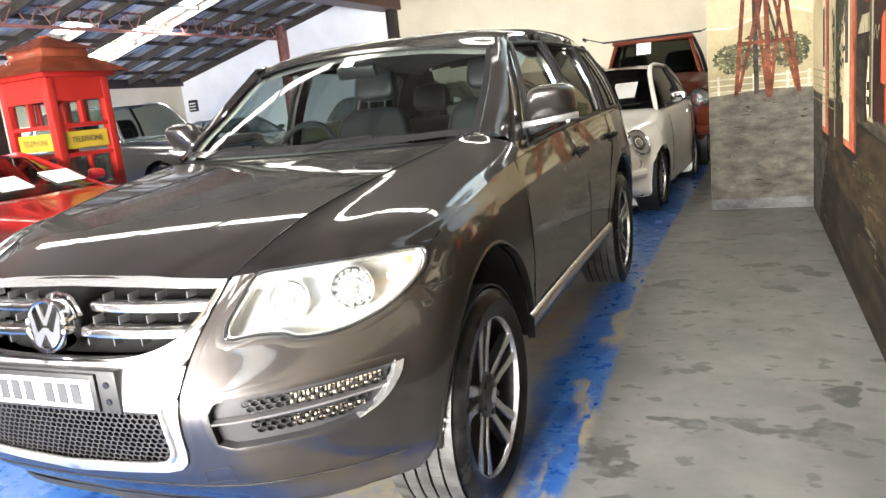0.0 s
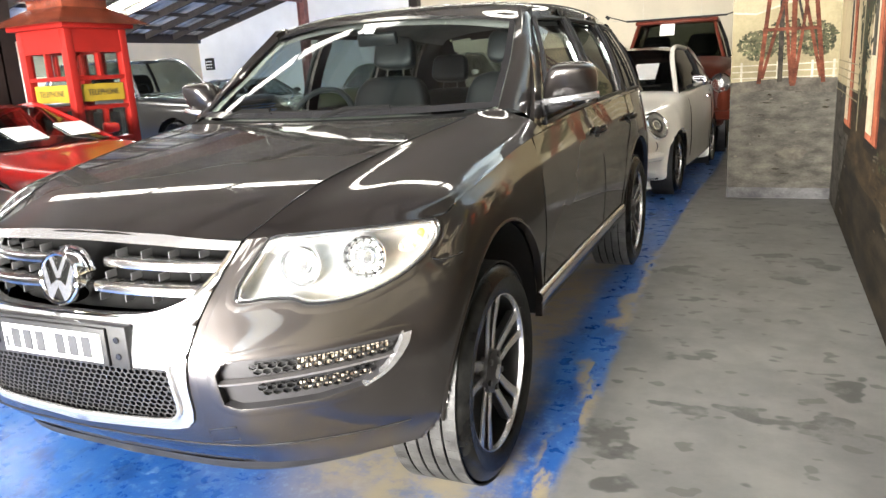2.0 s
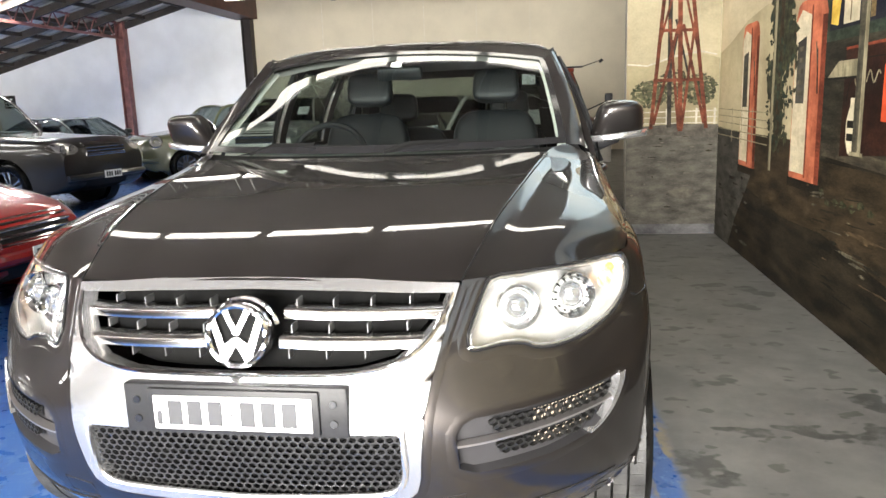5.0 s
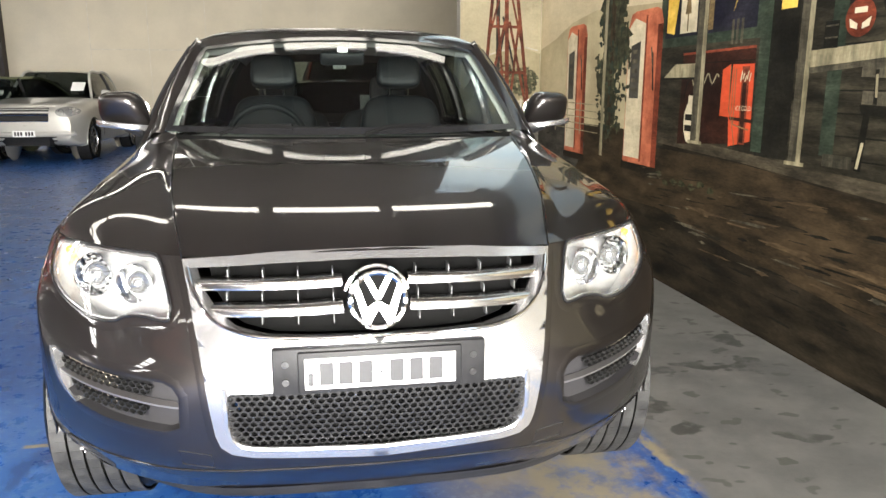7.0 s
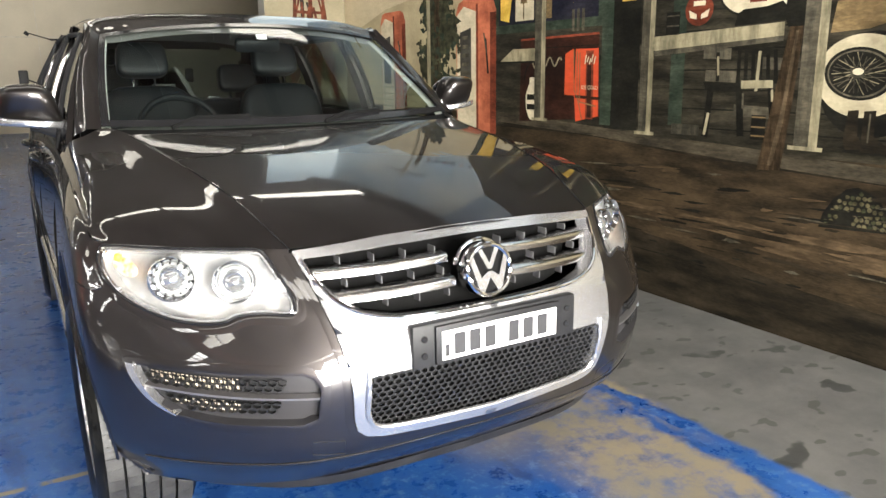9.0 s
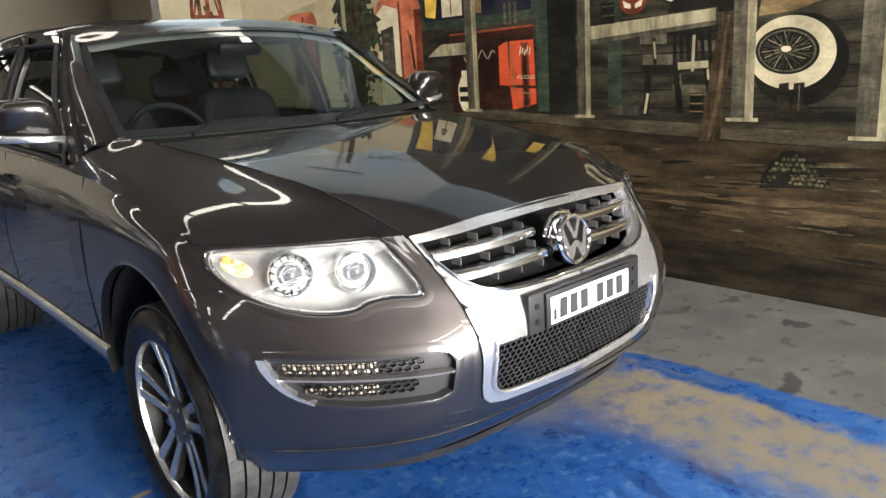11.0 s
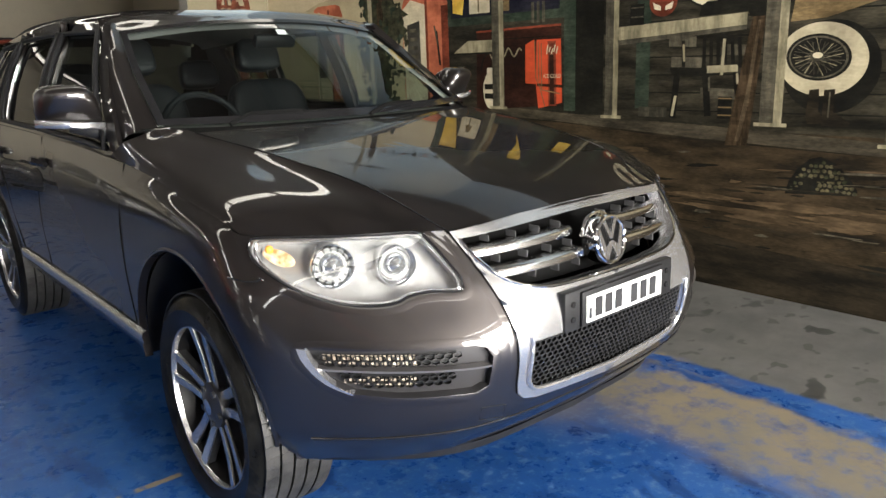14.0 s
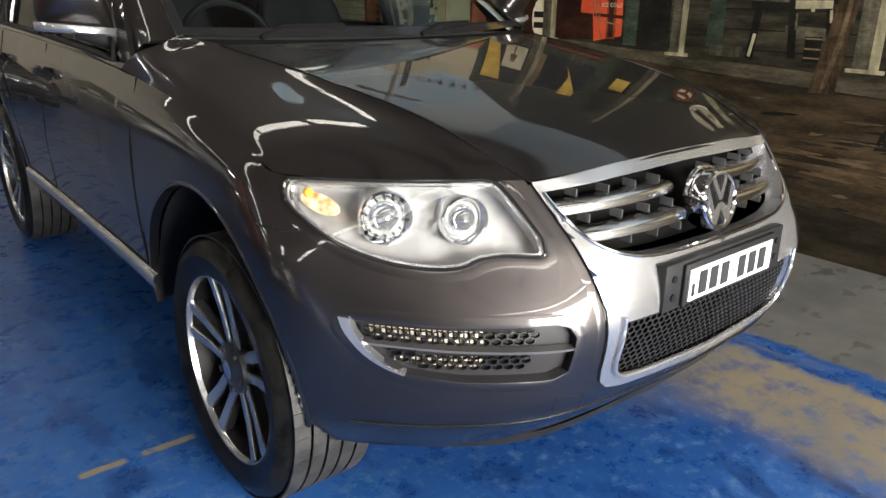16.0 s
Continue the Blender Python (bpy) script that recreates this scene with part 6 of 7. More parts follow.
# fuel pumps
for y, w, z0, z1, near in ((3.60, 0.29, 0.79, 1.93, True), (5.05, 0.26, 0.76, 1.93, False)):
    paint("fuel_pump", [(y - w, z0), (y + w, z0), (y + w, z1 - 0.1), (y + w * 0.85, z1 - 0.02), (y + w * 0.6, z1), (y - w * 0.6, z1), (y - w * 0.85, z1 - 0.02), (y - w, z1 - 0.1)], PUMPRED)
    paint("pump_face", [(y - w * 0.05, z0 + 0.05), (y + w * 0.97, z0 + 0.05), (y + w * 0.97, z1 - 0.12), (y + w * 0.6, z1 - 0.05), (y - w * 0.05, z1 - 0.1)], WHITEP)
    paint("pump_dial", [(y + w * 0.22, z0 + 0.5), (y + w * 0.80, z0 + 0.5), (y + w * 0.80, z1 - 0.25), (y + w * 0.22, z1 - 0.22)], ASH)
    for k in range(5):
        paint("pump_mark", rect(y + w * (0.3 + 0.02 * k), z0 + 0.55 + 0.07 * k, y + w * 0.7, z0 + 0.58 + 0.07 * k), MIDGREY)
    paint("pump_edge", stroke(y - w * 0.08, z0 + 0.03, y - w * 0.08, z1 - 0.04, 0.03), DULLRED)
    paint("pump_shade", rect(y - w, z0, y - w * 0.72, z1 - 0.12), DULLRED)
    paint("pump_foot", rect(y - w * 1.1, z0 - 0.05, y + w * 1.1, z0 + 0.01), DARKEARTH)
    paint("pump_hose", stroke(y - w * 0.5, 1.62, y - w * 0.62, 1.35, 0.025), BLACKP)
    paint("pump_nozzle", stroke(y - w * 0.42, 1.66, y - w * 0.56, 1.5, 0.02), MIDGREY)
# trees, pole, flags and fence
for y, z, a, b in ((4.28, 1.95, 0.20, 0.20), (4.12, 1.72, 0.26, 0.22), (4.30, 1.45, 0.18, 0.20), (4.05, 2.12, 0.16, 0.20), (4.20, 1.20, 0.12, 0.16)):
    paint("foliage", lumps(y, z, a, b, 40, 0.30, int(100 * z)), DARKLEAF)
paint("tree_trunk", stroke(4.22, 0.92, 4.18, 3.0, 0.09), BROWNP)
for k in range(230):
    a, r = rnd.uniform(0, 6.3), rnd.random() ** 0.6
    y, z = 4.2 + 0.36 * r * math.cos(a), 1.55 + 0.62 * r * math.sin(a)
    paint("foliage", lumps(y, z, rnd.uniform(0.012, 0.045), rnd.uniform(0.010, 0.035), 9, 0.45, 1000 + k), (LEAFP, DARKLEAF, GREYGREEN, GREENP)[k % 4])
paint("pole", stroke(4.36, 0.80, 4.33, 3.6, 0.06), PALE)
paint("pole_arm", stroke(4.9, 3.3, 3.8, 3.3, 0.05), BROWNP)
for k in range(7):
    y = 4.2 - 0.16 * k
    paint("flag", [(y, 2.78 - 0.02 * k), (y - 0.09, 2.78 - 0.02 * k), (y - 0.045, 2.66 - 0.02 * k)], DULLRED if k % 2 else BLACKP)
for k in range(5):
    paint("fence_rail", stroke(6.19, 1.0 + 0.06 * k, 4.45, 0.98 + 0.06 * k, 0.008), PALE)
for k in range(3):
    paint("fence_post", stroke(5.6 - 0.35 * k, 0.95, 5.6 - 0.35 * k, 1.25, 0.02), PALE)
for k in range(7):
    paint("weed", lumps(3.25 - 0.12 * k, 0.74 + rnd.uniform(-0.03, 0.03), 0.045, 0.02, 10, 0.45, 60 + k), LEAFP)
EARTHLIT = pigment("lit_earth", (0.125, 0.092, 0.06), (0.19, 0.14, 0.094), 0.2, 12, (1, 0.6, 3))
for k in range(230):
    y, z = rnd.uniform(-1.6, 3.6), 0.12 + 0.68 * rnd.random()
    long, high = rnd.uniform(0.02, 0.16), rnd.uniform(0.003, 0.010)
    shade = (EARTHLIT, DARKEARTH, BLACKP, MIDGREY, DARKEARTH)[k % 5] if z > 0.34 else (DARKEARTH, BLACKP)[k % 2]
    paint("earth_streak", [(a, b + 0.12 * (a - y) * (0.3 - z)) for a, b in lumps(y, z, long, high, 11, 0.45, 400 + k)], shade)
for k in range(16):
    y, z = rnd.uniform(-1.0, 2.6), rnd.uniform(0.36, 0.60)
    paint("earth_ridge", lumps(y, z, rnd.uniform(0.15, 0.38), rnd.uniform(0.008, 0.02), 22, 0.4, 700 + k), EARTHLIT)

# ---- the same painting goes round the corner onto the return wall
mural2 = thing("mural_return", "painted windmill tower and paddock on the return wall", "mural", kind="structure")


def paint2(name, poly, material):
    y0 = PANEL_Y - 0.002 - 0.0002 * level("return", poly)
    bm = bmesh.new()
    flat(bm, [(x, y0, z) for x, z in poly], (0, -1, 0))
    return part(name, bm, material, mural2, smooth=False)


paint2("sky", rect(1.4005, 0.9, MX - 0.0, 2.6), pigment("hazy_sky", (0.185, 0.165, 0.115), (0.235, 0.21, 0.15), 0.08, 1.2))
paint2("high_sky", rect(1.4005, 2.59, MX - 0.0, 5.4), SKYB)
ASHPALE = pigment("ash_pale", (0.36, 0.34, 0.29), (0.45, 0.42, 0.36), 0.1, 8)
paint2("hill", [(1.4005, 1.1), (MX - 0.0, 1.1), (MX - 0.0, 1.72), (2.1, 1.78), (1.85, 1.74), (1.6, 1.66), (1.405, 1.68)], pigment("straw_sky_hill", (0.15, 0.132, 0.085), (0.19, 0.168, 0.11), 0.1, 2))
paint2("hill_light", [(1.405, 1.685), (1.6, 1.665), (1.85, 1.745), (2.1, 1.785), (2.25, 1.75), (2.25, 1.765), (2.1, 1.80), (1.85, 1.76), (1.6, 1.68), (1.405, 1.70)], ASHPALE)
GREYLEAF = pigment("grey_leaf", (0.04, 0.043, 0.03), (0.10, 0.10, 0.07), 0.2, 30)
for k in range(1100):
    side = k % 5
    a, r = rnd.uniform(0, 6.3), rnd.random() ** 0.6
    if side < 2:
        x, z = 1.62 + 0.17 * r * math.cos(a), 1.40 + 0.13 * r * math.sin(a)
    elif side < 4:
        x, z = 2.10 + 0.16 * r * math.cos(a), 1.43 + 0.15 * r * math.sin(a)
    else:
        x, z = 1.86 + 0.16 * r * math.cos(a), 1.45 + 0.18 * r * math.sin(a)
    paint2("foliage", lumps(min(x, 2.262), z, rnd.uniform(0.007, 0.018), rnd.uniform(0.006, 0.015), 7, 0.5, 200 + k), (GREYLEAF, LEAFP, DARKLEAF)[k % 3])
for k in range(3):
    paint2("fence_rail", stroke(1.41, 1.112 + 0.055 * k, 2.27, 1.108 + 0.058 * k, 0.010), ASHPALE)
for x in (1.49, 1.793, 2.075, 2.247):
    paint2("fence_post", stroke(x, 1.055, x, 1.25, 0.02), ASHPALE)
paint2("ash_ground", [(1.4005, 0.0), (MX - 0.0, 0.0), (MX - 0.0, 1.08), (1.9, 1.10), (1.4005, 1.07)], ASH)
for k in range(70):
    x, z = rnd.uniform(1.43, 2.22), 0.12 + 0.95 * rnd.random() ** 0.7
    paint2("ground_mark", lumps(x, z, rnd.uniform(0.008, 0.05), rnd.uniform(0.003, 0.009), 8, 0.4, 300 + k), DARKEARTH if k % 6 == 0 else ASHDARK)
paint2("ground_shade", [(1.405, 0.97), (1.7, 1.0), (2.28, 0.96), (2.28, 1.09), (1.9, 1.105), (1.405, 1.075)], ASHDARK)
paint2("ground_hollow", lumps(1.95, 0.42, 0.13, 0.06, 18, 0.25, 7), ASHDARK)
paint2("blue_foot", rect(1.4005, 0.0, MX - 0.0, 0.10), pigment("ash_blue_grey", (0.085, 0.085, 0.095), (0.125, 0.125, 0.135), 0.2, 4))
TOWER = pigment("rust_red_steel", (0.11, 0.034, 0.022), (0.17, 0.055, 0.036), 0.2, 9)
TOWERDARK = pigment("shaded_steel", (0.03, 0.028, 0.030), (0.055, 0.048, 0.045), 0.2, 9)
# four raking legs seen over one corner, the far leg in shade
paint2("tower_leg", stroke(1.815, 1.07, 1.80, 2.75, 0.042), TOWERDARK)
for xa, za, xb, zb, w in ((1.80, 1.52, 1.90, 2.1, 0.022), (2.0, 1.52, 1.86, 2.1, 0.022)):
    paint2("tower_brace", stroke(xa, za, xb, zb, w), TOWERDARK)
for xa, za, xb, w in ((1.640, 1.058, 1.782, 0.036), (2.168, 1.054, 1.960, 0.036), (1.922, 1.03, 1.885, 0.044)):
    paint2("tower_leg", stroke(xa, za, xb, 2.75, w), TOWER)
for xa, za, xb, zb, w in ((1.665, 1.10, 1.885, 2.05, 0.028), (2.145, 1.10, 1.93, 2.05, 0.028), (1.905, 1.05, 1.80, 2.1, 0.026), (1.935, 1.05, 2.04, 2.1, 0.026), (1.70, 1.85, 1.90, 2.6, 0.022), (2.06, 1.85, 1.88, 2.6, 0.022)):
    paint2("tower_brace", stroke(xa, za, xb, zb, w), TOWER)
for xa, xb, z in ((1.655, 2.125, 1.53), (1.715, 2.055, 2.0), (1.755, 2.0, 2.4)):
    paint2("tower_bar", stroke(xa, z, xb, z - 0.006, 0.030), TOWER)


# ---------------------------------------------------------------- other parked cars
CARGLASS = glass("car_glass", (0.50, 0.55, 0.54), 0.0, 1.5)


def paint_of(name, c, metal=0.0):
    return mat(name, c, 0.3, metal, 0.05, 3, 0, 200, coat=1.0)


def make_car(name, label, m, paint, L=4.5, W=1.8, H=1.42, nose=0.72, cowl=(1.25, 0.95), roof=(2.0, 3.2), tail=(4.2, 0.98), wheel=0.32, axle=(0.85, 3.45), lamps="round", grille=True, ground=0.2, blunt=0.75, plate=True, paper=0, rear_drop=0.0, top=None, mirror_paint=None, paper_x=(-0.12, 0.45), frame_paint=None, lamp_size=0.118, paper_w=0.16, mirrors=True, grille_size=(0.42, 0.20, 4), intake=(-0.04, 0.05), glazing=None):
    car = thing(name, label, "car", m)
    hw = W / 2
    glazing = glazing or CARGLASS

    def ztop(y):
        pts = [(0, nose), (0.25, nose + 0.05), cowl, tail, (L, tail[1] - 0.12)]
        for (a, za), (b, zb) in zip(pts, pts[1:]):
            if y <= b:
                t = (y - a) / (b - a)
                return za + (zb - za) * t
        return pts[-1][1]

    def width(y):
        e = min(y, L - y)
        return hw * (blunt + (1 - blunt) * math.sin(min(1, e / 0.75) * math.pi / 2))

    ctrl = []
    for y in sorted({0, 0.07, 0.25, 0.55, axle[0], cowl[0], (roof[0] + cowl[0]) / 2 + 0.2, (roof[0] + roof[1]) / 2, axle[1], tail[0], L - 0.3, L - 0.05, L}):
        e = min(y, L - y)
        s = 0.75 + 0.25 * min(1, e / 0.12)
        zt, w = ztop(y), width(y)
        zb = ground + 0.06 * (1 - min(1, e / 0.3))
        mid = (zt + zb) / 2
        zt2, zb2 = mid + (zt - mid) * s, mid + (zb - mid) * s
        ctrl.append([Vector((0, y, zt2)), Vector((w * 0.5, y, zt2)), Vector((w * 0.84, y, zt2 - 0.025)), Vector((w * 0.965, y, zt2 - 0.12)), Vector((w, y, mid + 0.02)), Vector((w * 0.985, y, zb2 + 0.12)), Vector((w * 0.93, y, zb2)), Vector((w * 0.5, y, zb2))])
    bm = bmesh.new()
    G = surface(ctrl, 4, 4)
    add_grid(bm, G)
    # nose cap
    cap = bmesh.new()
    row = G[0]
    rings = [[Vector((p.x * f, p.y - 0.045 * (1 - f ** 2.2), mid_z + (p.z - mid_z) * f)) for p in row] for f in (1.0, 0.93, 0.8, 0.5, 0.02) for mid_z in [(row[0].z + row[-1].z) / 2]]
    rings = [r + [Vector((0, r[-1].y, r[-1].z))] for r in rings]
    add_grid(cap, rings)
    probe = bm.copy()
    add_grid(probe, rings)
    probe.normal_update()
    tree = BVHTree.FromBMesh(probe)
    probe.free()
    mirror_x(cap)
    part("front_panel", cap, paint, car, angle=60)
    for a in axle:
        inside = {v for v in bm.verts if v.co.x > hw * 0.6 and math.hypot(v.co.y - a, v.co.z - wheel) < wheel * 1.16}
        bmesh.ops.delete(bm, geom=[f for f in bm.faces if all(v in inside for v in f.verts)], context="FACES")
        for v in inside:
            if v.is_valid:
                d = Vector((v.co.y - a, v.co.z - wheel)).normalized() * wheel * 1.16
                v.co.y, v.co.z = a + d.x, wheel + d.y
    mirror_x(bm)
    part("body", bm, paint, car, angle=50)
    part("underside", box((-hw * 0.82, 0.25, ground), (hw * 0.82, L - 0.25, ground + 0.15)), BLACK, car)
    # dark cabin: deck at the window line, seats and steering wheel
    bm = bmesh.new()
    add_grid(bm, [[Vector((x * hw * 0.84, y, max(ztop(y), cowl[1]) + 0.012)) for x in (-1, 0, 1)] for y in np.linspace(cowl[0] + 0.12, tail[0] - 0.15, 8)])
    part("cabin_trim", bm, CABIN, car)
    for x in (-0.42, 0.42):
        st = part("seat", cushion(0.46, 0.16, max(0.2, (H - cowl[1]) * 0.62)), LEATHER, car)
        st.matrix_basis = pose(x * hw, (roof[0] + roof[1]) / 2, cowl[1], -14)
    zr = cowl[1] + 0.06
    part("steering_wheel", tube([(-0.38 * hw + 0.18 * math.cos(a), roof[0] + 0.02 - 0.09 * math.sin(a), zr + 0.15 * math.sin(a)) for a in np.linspace(0, 2 * math.pi, 24, endpoint=False)], 0.013, 6, closed=True), BLACK, car)
    # glasshouse
    wr, wc = hw * 0.66, hw * 0.90
    zc, zt = cowl[1] - 0.01, tail[1] - 0.02
    S = [(cowl[0], zc, wc * 0.93), (roof[0], H - 0.03, wr), ((roof[0] + roof[1]) / 2, H, wr * 1.02), (roof[1], H - 0.03 - rear_drop, wr), (tail[0] - 0.05, zt, wc * 0.9)]
    bm = bmesh.new()
    a = [[Vector((w * f, y + 0.10 * f * f * (1 if i == 0 else 0.4 if i == 1 else 0), z - 0.03 * f ** 4)) for f in (0, 0.4, 0.75, 1.0)] for i, (y, z, w) in enumerate(S[:2])]
    add_grid(bm, surface(a, 4, 6))
    mirror_x(bm)
    part("windscreen", bm, glazing, car)
    bm = bmesh.new()
    a = [[Vector((w * f, y + (0.04 * f * f if i == 0 else 0), z - 0.03 * f ** 4)) for f in (0, 0.4, 0.75, 1.0)] for i, (y, z, w) in enumerate(S[1:4])]
    add_grid(bm, surface(a, 4, 4))
    mirror_x(bm)
    part("roof", bm, top or paint, car)
    bm = bmesh.new()
    a = [[Vector((w * f, y, z - 0.03 * f ** 4)) for f in (0, 0.4, 0.75, 1.0)] for y, z, w in S[3:]]
    add_grid(bm, surface(a, 4, 4))
    mirror_x(bm)
    part("rear_window", bm, glazing, car)
    edge = [Vector((w, y + (0.10 if i == 0 else 0.04 if i == 1 else 0), z - 0.03)) for i, (y, z, w) in enumerate(S)]
    foot = [Vector((wc * 0.99, y, ztop(y) - 0.02)) for y in (cowl[0] + 0.1, roof[0], (roof[0] + roof[1]) / 2, roof[1], tail[0] - 0.05)]
    for s in (1, -1):
        fx = lambda p: Vector((p.x * s, p.y, p.z))
        bm = bmesh.new()
        add_grid(bm, [[fx(p) for p in spline(edge, 4)], [fx(p.lerp(q, 0.5) + Vector((0.02, 0, 0))) for p, q in zip(spline(edge, 4), spline(foot, 4))], [fx(p) for p in spline(foot, 4)]])
        part("side_glass", bm, glazing, car)
        part("roof_frame", tube([fx(p + Vector((0.004, 0, 0))) for p in spline(edge, 5)], 0.026, 8), frame_paint or paint, car)
        p, q = edge[2], foot[2]
        part("pillar", tube([fx(p + Vector((0, 0.1, 0))), fx(p.lerp(q, 0.5) + Vector((0.024, 0.1, 0))), fx(q + Vector((0.004, 0.1, 0)))], 0.028, 8), BLACK, car)
        bm = box((-0.085, -0.045, -0.06), (0.085, 0.045, 0.06), 0.035)
        for v in bm.verts:
            v.co.z *= 1 - 0.25 * max(0, v.co.x * s) / 0.085
        if not mirrors:
            bm.free()
        else:
            part("door_mirror", bm, mirror_paint or paint, car).matrix_basis = pose(s * (hw + 0.05), cowl[0] + 0.40, cowl[1] + 0.085, 0, 0, -12 * s)
            part("mirror_stalk", rod(bmesh.new(), (s * hw * 0.9, cowl[0] + 0.44, cowl[1] + 0.01), (s * (hw + 0.02), cowl[0] + 0.42, cowl[1] + 0.05), 0.02, 8), BLACK, car)
        for y0, y1 in ((cowl[0] + 0.25, cowl[0] + 0.25), (roof[1] - 0.25, roof[1] - 0.25)):
            pts = []
            for k in range(7):
                z = ground + 0.12 + (ztop(y0) - 0.1 - ground - 0.12) * k / 6
                hit = tree.ray_cast(Vector((3, y0, z)), Vector((-1, 0, 0)))[0]
                if hit:
                    pts.append((s * (hit.x + 0.001), y0, z))
            if len(pts) > 2:
                part("door_gap", tube(pts, 0.005, 6), GLOSSBLACK, car)
        hit = tree.ray_cast(Vector((3, roof[1] - 0.45, cowl[1] - 0.13)), Vector((-1, 0, 0)))[0]
        if hit:
            part("door_handle", box((s * hit.x - 0.02, hit.y - 0.09, hit.z - 0.015), (s * hit.x + 0.02, hit.y + 0.09, hit.z + 0.015), 0.008), CHROME, car)

    def nose_point(x, z, out=0.0):
        hit = tree.ray_cast(Vector((abs(x), -1, z)), Vector((0, 1, 0)))[0]
        y = hit.y if hit and hit.y < 1.0 else 0.02
        return Vector((x, y - out, z))

    zl = nose - 0.06
    for s in (1, -1):
        xs = {"round": (0.80,), "twin": (0.70, 0.49), "square": (0.74,), "slant": (0.72,), "": ()}[lamps]
        for f in xs:
            p = nose_point(s * hw * f, zl, 0.0)
            if lamps in ("round", "twin"):
                r = lamp_size if lamps == "round" else 0.096
                d = r * 0.6
                q, e = nose_point(p.x - d, zl), nose_point(p.x + d, zl)
                u, v = nose_point(p.x, zl - d), nose_point(p.x, zl + d)
                nrm = (e - q).cross(v - u).normalized()
                lm = part("headlamp", lathe([(r * 1.12, -0.05), (r * 1.1, 0.006), (r * 1.0, 0.014), (r * 0.94, 0.004)], 28, "z"), CHROME, car, "round chrome-rimmed headlamp")
                lm.matrix_basis = Matrix.Translation((q + e + u + v) / 4 + nrm * 0.016) @ nrm.to_track_quat("Z", "Y").to_matrix().to_4x4()
                part("lens", lathe([(r * 0.96, 0.002), (r * 0.7, 0.014), (r * 0.3, 0.02), (0.001, 0.021)], 24, "z"), LENS, lm)
                part("bowl", lathe([(r * 0.96, 0.0), (r * 0.75, -0.006), (r * 0.3, -0.008), (r * 0.28, 0.004), (0.001, 0.008)], 24, "z"), REFLECTOR, lm)
                part("bulb_ring", lathe([(r * 0.62, -0.002), (r * 0.58, 0.006), (r * 0.5, 0.006), (r * 0.46, -0.006)], 24, "z"), ALLOYDARK, lm)
            else:
                w2, h2 = (0.17, 0.09) if lamps == "square" else (0.15, 0.065)
                bm = bmesh.new()
                outline = oval(s * hw * f, zl - 0.02, w2, h2, 20, 0.25 * s if lamps == "slant" else 0)
                draped(outline, lambda x, z: nose_point(x, z, 0.006), 0.04, bm)
                lm = part("headlamp", bm, REFLECTOR, car, "clear headlamp")
                for d in (-0.4, 0.35):
                    c = nose_point(s * hw * f + d * w2, zl - 0.02, 0.012)
                    bm = bmesh.new()
                    tube([c + Vector((0.045 * math.cos(t), 0, 0.045 * math.sin(t))) for t in np.linspace(0, 6.283, 16, endpoint=False)], 0.008, 6, bm, closed=True)
                    part("lamp_ring", bm, ALLOYDARK, lm)
    if grille:
        gw, gz0, gz1 = hw * grille_size[0], nose - grille_size[1], nose - 0.02
        part("grille_back", draped(rect(-gw, gz0, gw, gz1), lambda x, z: nose_point(x, z, 0.004), 0.06), BLACK, car)
        for k in range(grille_size[2]):
            z = gz0 + (gz1 - gz0) * (k + 0.5) / grille_size[2]
            part("grille_bar", tube([nose_point(x, z, 0.012) for x in np.linspace(-gw, gw, 9)], 0.011, 6), CHROME, car)
        part("grille_rim", tube([nose_point(x, z, 0.01) for x, z in ((-gw, gz0), (gw, gz0), (gw, gz1), (-gw, gz1))], 0.014, 6, closed=True), CHROME, car)
    lo = ground + 0.12
    part("bumper", tube([nose_point(x, lo + 0.11, 0.02) for x in np.linspace(-hw * 0.86, hw * 0.86, 13)], 0.045, 8), paint, car)
    part("lower_intake", draped(rect(-hw * 0.55, lo + intake[0], hw * 0.55, lo + intake[1]), lambda x, z: nose_point(x, z, 0.006), 0.08), BLACK, car)
    if plate:
        pl = part("number_plate", box((-0.186, -0.005, -0.055), (0.186, 0.005, 0.055)), PLATEWHITE, car, "white number plate")
        pl.matrix_basis = Matrix.Translation(nose_point(0, lo + 0.12, 0.085))
        for k in range(6):
            x = -0.14 + 0.05 * k + (0.03 if k > 2 else 0)
            part("plate_mark", box((x - 0.016, -0.009, -0.035), (x + 0.016, -0.006, 0.035)), INK, pl, smooth=False)
    for k in range(paper):
        sl = math.atan2(H - 0.03 - zc, roof[0] - cowl[0])
        sheet = part("price_sheet", box((-paper_w, 0, -0.005), (paper_w, 0.26, 0.005)), PAPER, car, "white price sheet behind the windscreen")
        sheet.matrix_basis = pose(paper_x[k], cowl[0] + 0.17, zc + 0.17 * math.tan(sl) - 0.02 + 0.028, math.degrees(sl))
    for a in axle:
        for s in (1, -1):
            make_wheel(car, (s * (hw - 0.125), a, wheel), wheel, 0.2, wheel * 0.66, 5, False)
            part("arch_liner", lathe([(wheel * 1.14, -0.12), (wheel * 1.14, 0.10)], 32), BLACK, car).matrix_basis = pose(s * (hw - 0.13), a, wheel)
    return car


